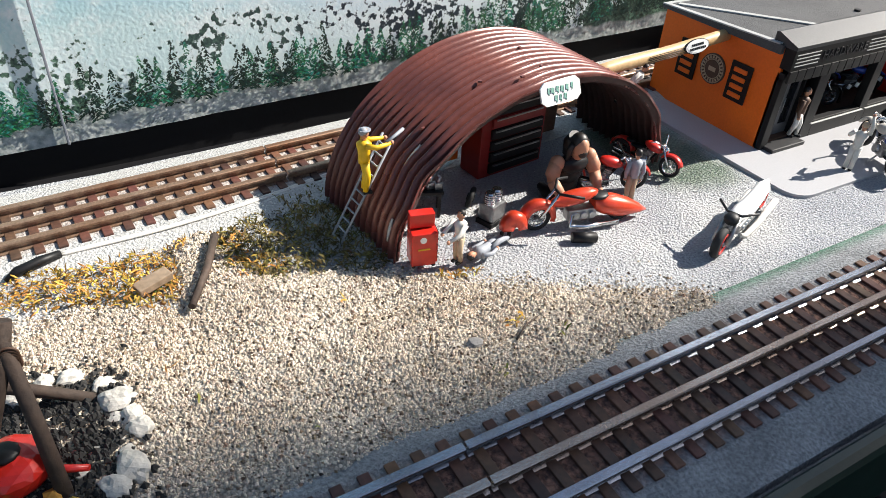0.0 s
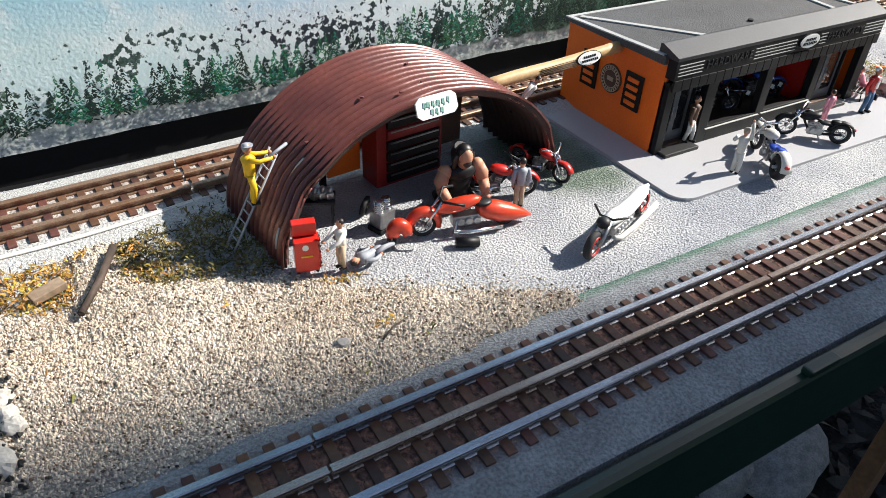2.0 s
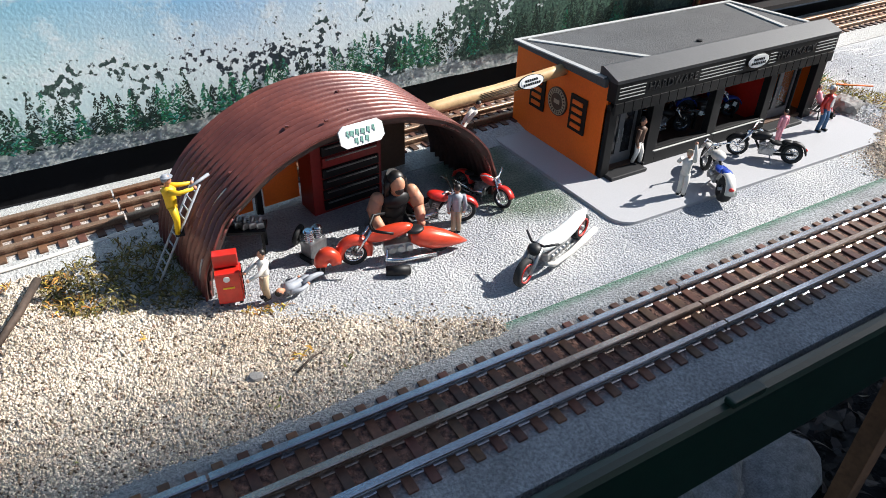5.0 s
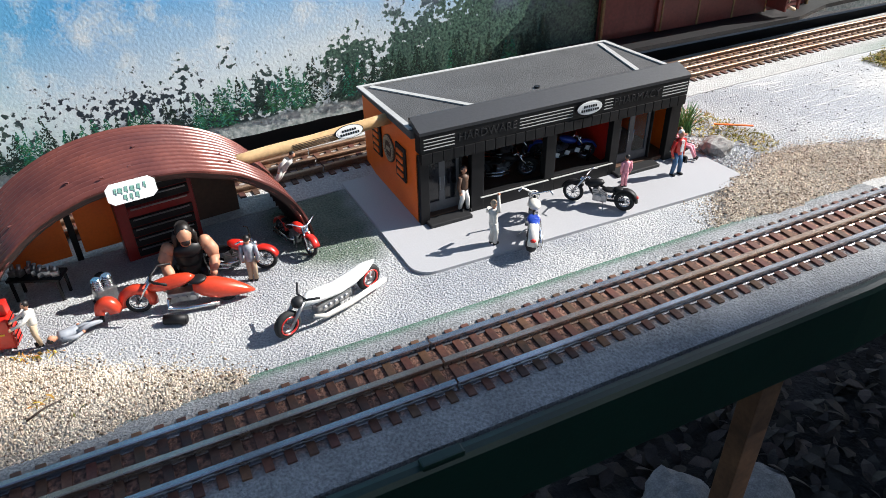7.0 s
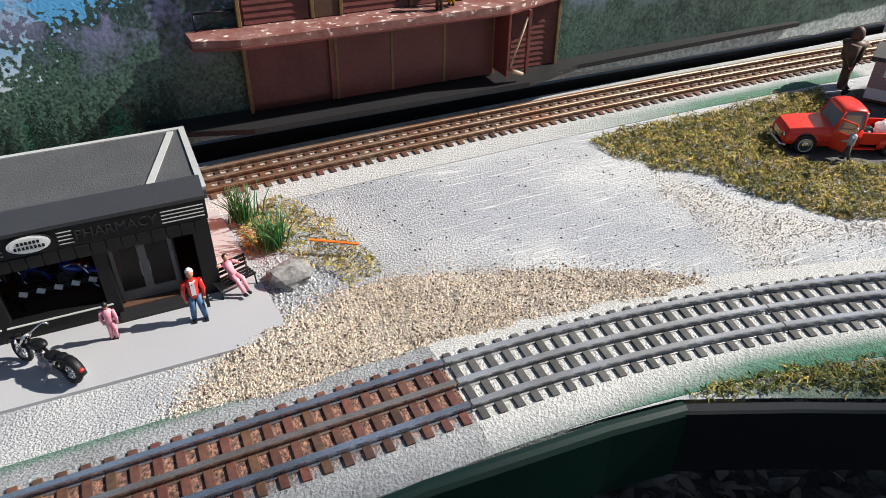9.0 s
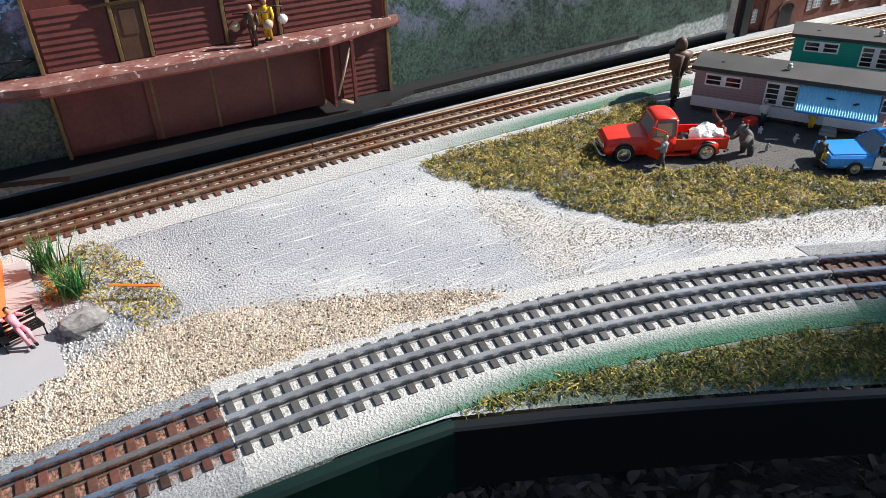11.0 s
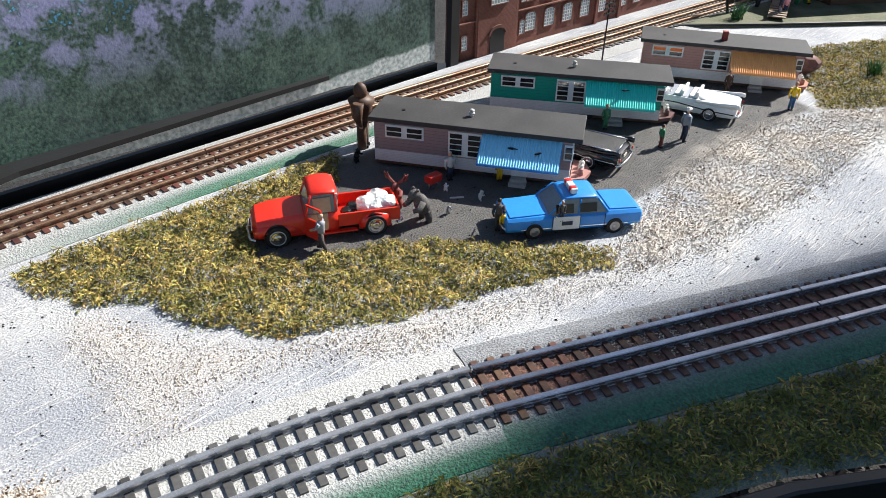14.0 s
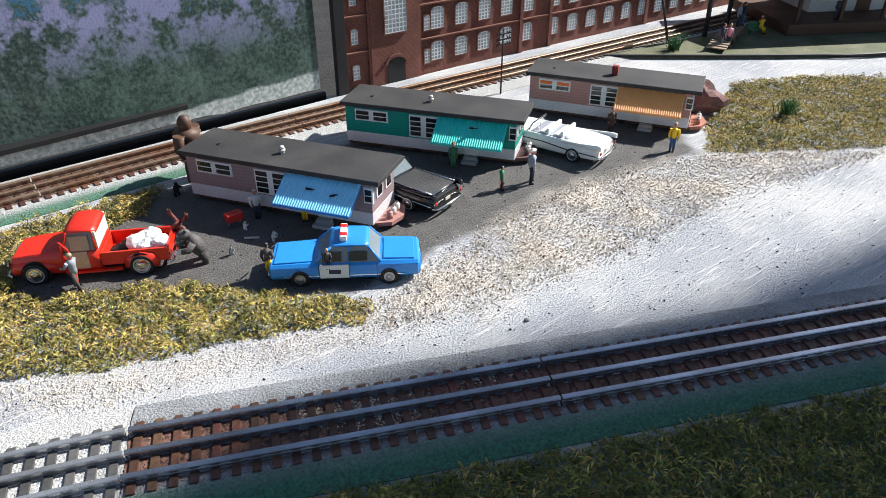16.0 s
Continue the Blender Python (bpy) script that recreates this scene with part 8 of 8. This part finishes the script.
solo("wire_plug", ball(B(), (0, 0, 0), (0.0028, 0.0022, 0.0016)), M["trim_grey"], "small grey plug by the hut", "plug", pose(-0.5905, 0.2225, 0.0025))
solo("red_brown_log", pipe(B(), [(0, 0, 0), (0.02, 0.003, 0.0008), (0.04, 0.001, 0.0002)], [0.0012, 0.0009, 0.0005], 6), M["twig"], "dry twig lying on the sand", "twig", pose(-0.5655, 0.058, 0.0052, 0, 0, 24) @ Matrix.Scale(0.5, 4))
solo("grey_pebble", stone_mesh(B(), (0, 0, 0), (0.0045, 0.0028, 0.0018), 90), M["grey_stone"], "dark pebble half sunk in sand", "pebble", pose(-0.5835, 0.0645, 0.0052))
solo("grey_pebble", stone_mesh(B(), (0, 0, 0), (0.0022, 0.0018, 0.0013), 91), M["grey_stone"], "small dark pebble on the road", "pebble", pose(0.6535, -0.12, 0.0008))


def reed(label, m, n_, h, spread, mat, seed):
    rng = np.random.default_rng(seed)
    bm = B()
    for k in range(n_):
        a, lean = rng.uniform(0, 6.283), rng.uniform(0.1, 1.0) ** 1.2 * spread
        hh = h * rng.uniform(0.6, 1.05)
        x0, y0 = 0.004 * rng.normal(), 0.004 * rng.normal()
        pipe(bm, [(x0, y0, 0), (x0 + lean * 0.35 * math.cos(a), y0 + lean * 0.35 * math.sin(a), hh * 0.55), (x0 + lean * math.cos(a), y0 + lean * math.sin(a), hh)], [0.0005, 0.00045, 0.00015], 4)
    return solo("reed_tuft", bm, mat, label, "grass tuft", m, "reed tufts")


reed("dark green reed tuft behind the store pad", pose(-0.0605, 0.2145, 0.002), 70, 0.03, 0.016, M["grass_blade"], 1)
reed("bright green reed tuft beside the grey rock", pose(-0.0475, 0.1735, 0.002), 80, 0.026, 0.018, M["grass_blade"], 2)
reed("bright green reed tuft in the moss patch", pose(1.1355, -0.0345, 0.004), 60, 0.02, 0.013, M["grass_blade"], 3)
reed("green reed tuft by the lawn edge", pose(1.238, 0.193, 0.002), 70, 0.026, 0.018, M["grass_blade"], 4)
solo("grey_rock", stone_mesh(B(), (0, 0, 0), (0.0155, 0.0105, 0.0085), 5, sub=3, rough=0.4), M["grey_stone"], "rough grey rock beside the pad", "rock", pose(-0.0465, 0.1335, 0.004, 0, 0, 10))
grains("rock_gravel", [[(-0.067, 0.15), (-0.05, 0.148), (-0.03, 0.118), (-0.058, 0.098), (-0.062, 0.12)]], M["lot_grit"], 300000, (0.0007, 0.0016), "grey gravel round the rock", 47)
solo("orange_straw", box(B(), (0, 0, 0), (0.034, 0.0022, 0.0008), bev=0.0002), M["orange"], "orange strip lying on the moss", "strip", pose(-0.011, 0.152, 0.0092, 0, 3, -28))
solo("red_rock", stone_mesh(B(), (0, 0, 0), (0.03, 0.022, 0.023), 8, sub=3, rough=0.45), M["red_stone"], "reddish-purple rock behind the pink home", "rock", pose(1.078, 0.042, 0.011, 0, 0, -30))
figure("pale figurine slumped on the hut's edge", pose(-0.4035, 0.1885, 0.032, 30, 20, 40), 0.03, "dirty_white", "dirty_white", "hair")

# ---- raised lawn, boardwalk and depot at the far end ----
lawn_poly = [(1.125, 0.25), (1.16, 0.222), (1.2, 0.19), (1.283, 0.124), (1.37, 0.06), (1.46, 0.0), (1.8, -0.15), (2.1, -0.2), (2.1, 0.2), (1.5, 0.2), (1.3, 0.215)]
lawn_m = material("patchy_lawn", (0.08, 0.095, 0.04), 0.85, vary=0.3, grain=500, big=30, second=(0.17, 0.16, 0.1), bump=0.8)
tagged(part("lawn", prism(B(), lawn_poly, -0.001, 0.005), lawn_m), "patchy raised lawn with a dark rounded edge", "lawn", kind="structure")
solo("lawn_edge", pipe(B(), [(p.x, p.y, 0.0045) for p in smooth_line(lawn_poly[:8], 0.02)], 0.0022, 6), M["void"], "black rubber edging along the lawn", "edging", kind="structure")
bw = thing("boardwalk", "weathered grey boardwalk ramp on short legs", "boardwalk", pose(1.335, 0.172, 0.005, 0, 0, 20))
plank = part("plank", box(B(), (0, 0, 0.011), (0.0075, 0.026, 0.0016), bev=0.0003), M["wood"], bw)
plank.matrix_basis = pose(-0.06, 0, -0.006)
for k in range(1, 15):
    alike(plank, pose(-0.06 + 0.0082 * k, 0, min(0.0, -0.006 + 0.0012 * k)), bw)
for x in (-0.03, 0.0, 0.03, 0.055):
    for y in (-0.011, 0.011):
        part("leg", box(B(), (x, y, 0.005), (0.003, 0.003, 0.012)), M["wood"], bw)
dep = thing("depot_building", "cream depot with dark brown posts on a wooden platform", "depot building", pose(1.60, 0.13, 0.005, 0, 0, -30))
part("platform", box(B(), (0, 0, 0.008), (0.3, 0.17, 0.016), bev=0.001), M["brown"], dep, "dark brown plank platform")
part("wall", box(B(), (0.02, 0.025, 0.06), (0.2, 0.09, 0.088), bev=0.001), M["dirty_white"], dep)
for x in (-0.07, -0.03, 0.05):
    wv = part("window", box(B(), (x, -0.0205, 0.06), (0.022, 0.002, 0.04), bev=0.0005), M["brown"], dep)
    part("window_pane", box(B(), (x, -0.0217, 0.06), (0.017, 0.0012, 0.034)), M["glass_dark"], wv)
part("door", box(B(), (0.01, -0.0208, 0.042), (0.024, 0.0022, 0.052), bev=0.0005), M["brown"], dep)
for x in (-0.13, -0.06, 0.01, 0.08):
    part("post", box(B(), (x, -0.07, 0.06), (0.005, 0.005, 0.09), bev=0.0005), M["brown"], dep)
part("canopy_roof", prism(B(), [(-0.09, 0.105), (0.0, 0.125), (0.09, 0.105), (0.09, 0.108), (0.0, 0.13), (-0.09, 0.108)], -0.16, 0.15, "yz"), M["trailer_roof"], dep)
gb = thing("green_bench", "green slatted garden bench on the lawn", "bench", pose(1.403, 0.167, 0.005, 0, 0, -20))
for k in range(3):
    part("slat", box(B(), (0, -0.003 + 0.003 * k, 0.007), (0.024, 0.002, 0.0007)), M["green_paint"], gb)
    part("slat", box(B(), (0, 0.005, 0.009 + 0.0028 * k), (0.024, 0.0007, 0.002)), M["green_paint"], gb)
for x in (-0.01, 0.01):
    part("leg", box(B(), (x, 0, 0.0035), (0.0012, 0.009, 0.007)), M["green_paint"], gb)
figure("seated figurine in yellow dress on the green bench", pose(1.41, 0.164, 0.012, 0, 0, -20), 0.03, "yellow", "yellow", "white", hips=(0, 0, 0.08), neck=(0, 0.02, 0.45), feet=((0.05, -0.25, -0.2), (-0.05, -0.25, -0.2)), knees=((0.05, -0.22, 0.08), (-0.05, -0.22, 0.08)), wide=1.2)
for x, y, a, c1, c2 in ((1.298, 0.157, 30, "navy", "grey_cloth"), (1.307, 0.153, -30, "pink", "navy"), (1.375, 0.183, 10, "grey_cloth", "navy"), (1.385, 0.182, 60, "navy", "denim")):
    figure("dark-dressed figurine strolling by the boardwalk", pose(x, y, 0.005 if x < 1.35 else 0.0175, 0, 0, a), 0.034, c1, c2, "hair")
figure("dark figurine waiting on the depot platform", pose(1.51, 0.105, 0.021, 0, 0, 0), 0.034, "navy", "navy", "hair")
solo("leaning_signal", ball(pipe(B(), [(0, 0, 0), (-0.012, 0.006, 0.045), (-0.02, 0.01, 0.075)], [0.0022, 0.0018, 0.0014], 8), (-0.02, 0.01, 0.077), 0.0035), M["dark_iron"], "dark leaning signal post by the rear track", "signal post", pose(1.262, 0.218, 0))
solo("dark_post", box(B(), (0, 0, 0.045), (0.005, 0.005, 0.09), bev=0.0005), M["dark_iron"], "dark square post by the boardwalk", "post", pose(1.33, 0.205, 0.005), "dark posts")
solo("dark_post", box(B(), (0, 0, 0.045), (0.005, 0.005, 0.09), bev=0.0005), M["dark_iron"], "dark square post by the boardwalk", "post", pose(1.375, 0.2, 0.005), "dark posts")

# ---- an unseen wall, added outside the view only to shade the layout ----
flat = Vector((SUN.x, SUN.y, 0)).normalized()
side = Vector((flat.y, -flat.x, 0))
edge = flat * 4.749 + side * 0.047
back, away = side * 4.5, flat * 0.12
loft_rows = [[q + Vector((0, 0, -0.82)), q + away + Vector((0, 0, -0.82)), q + away + Vector((0, 0, 5.6)), q + Vector((0, 0, 5.6))] for q in (edge, edge + back)]
bm = loft(B(), loft_rows, smooth=False)
shade_wall = tagged(part("shade_wall", bm, M["wood"]), "unseen tall board wall added to shade the layout's front", "wall", kind="structure")
# wedge added at the wall's edge to shade the right-hand track
wedge = [flat * 4.749 + side * u + Vector((0, 0, h)) for u, h in ((0.004, 3.38), (0.047, 3.46), (0.047, 3.2))]
part("shade_wedge", loft(B(), [wedge, [q + away for q in wedge]], smooth=False), M["wood"], shade_wall)
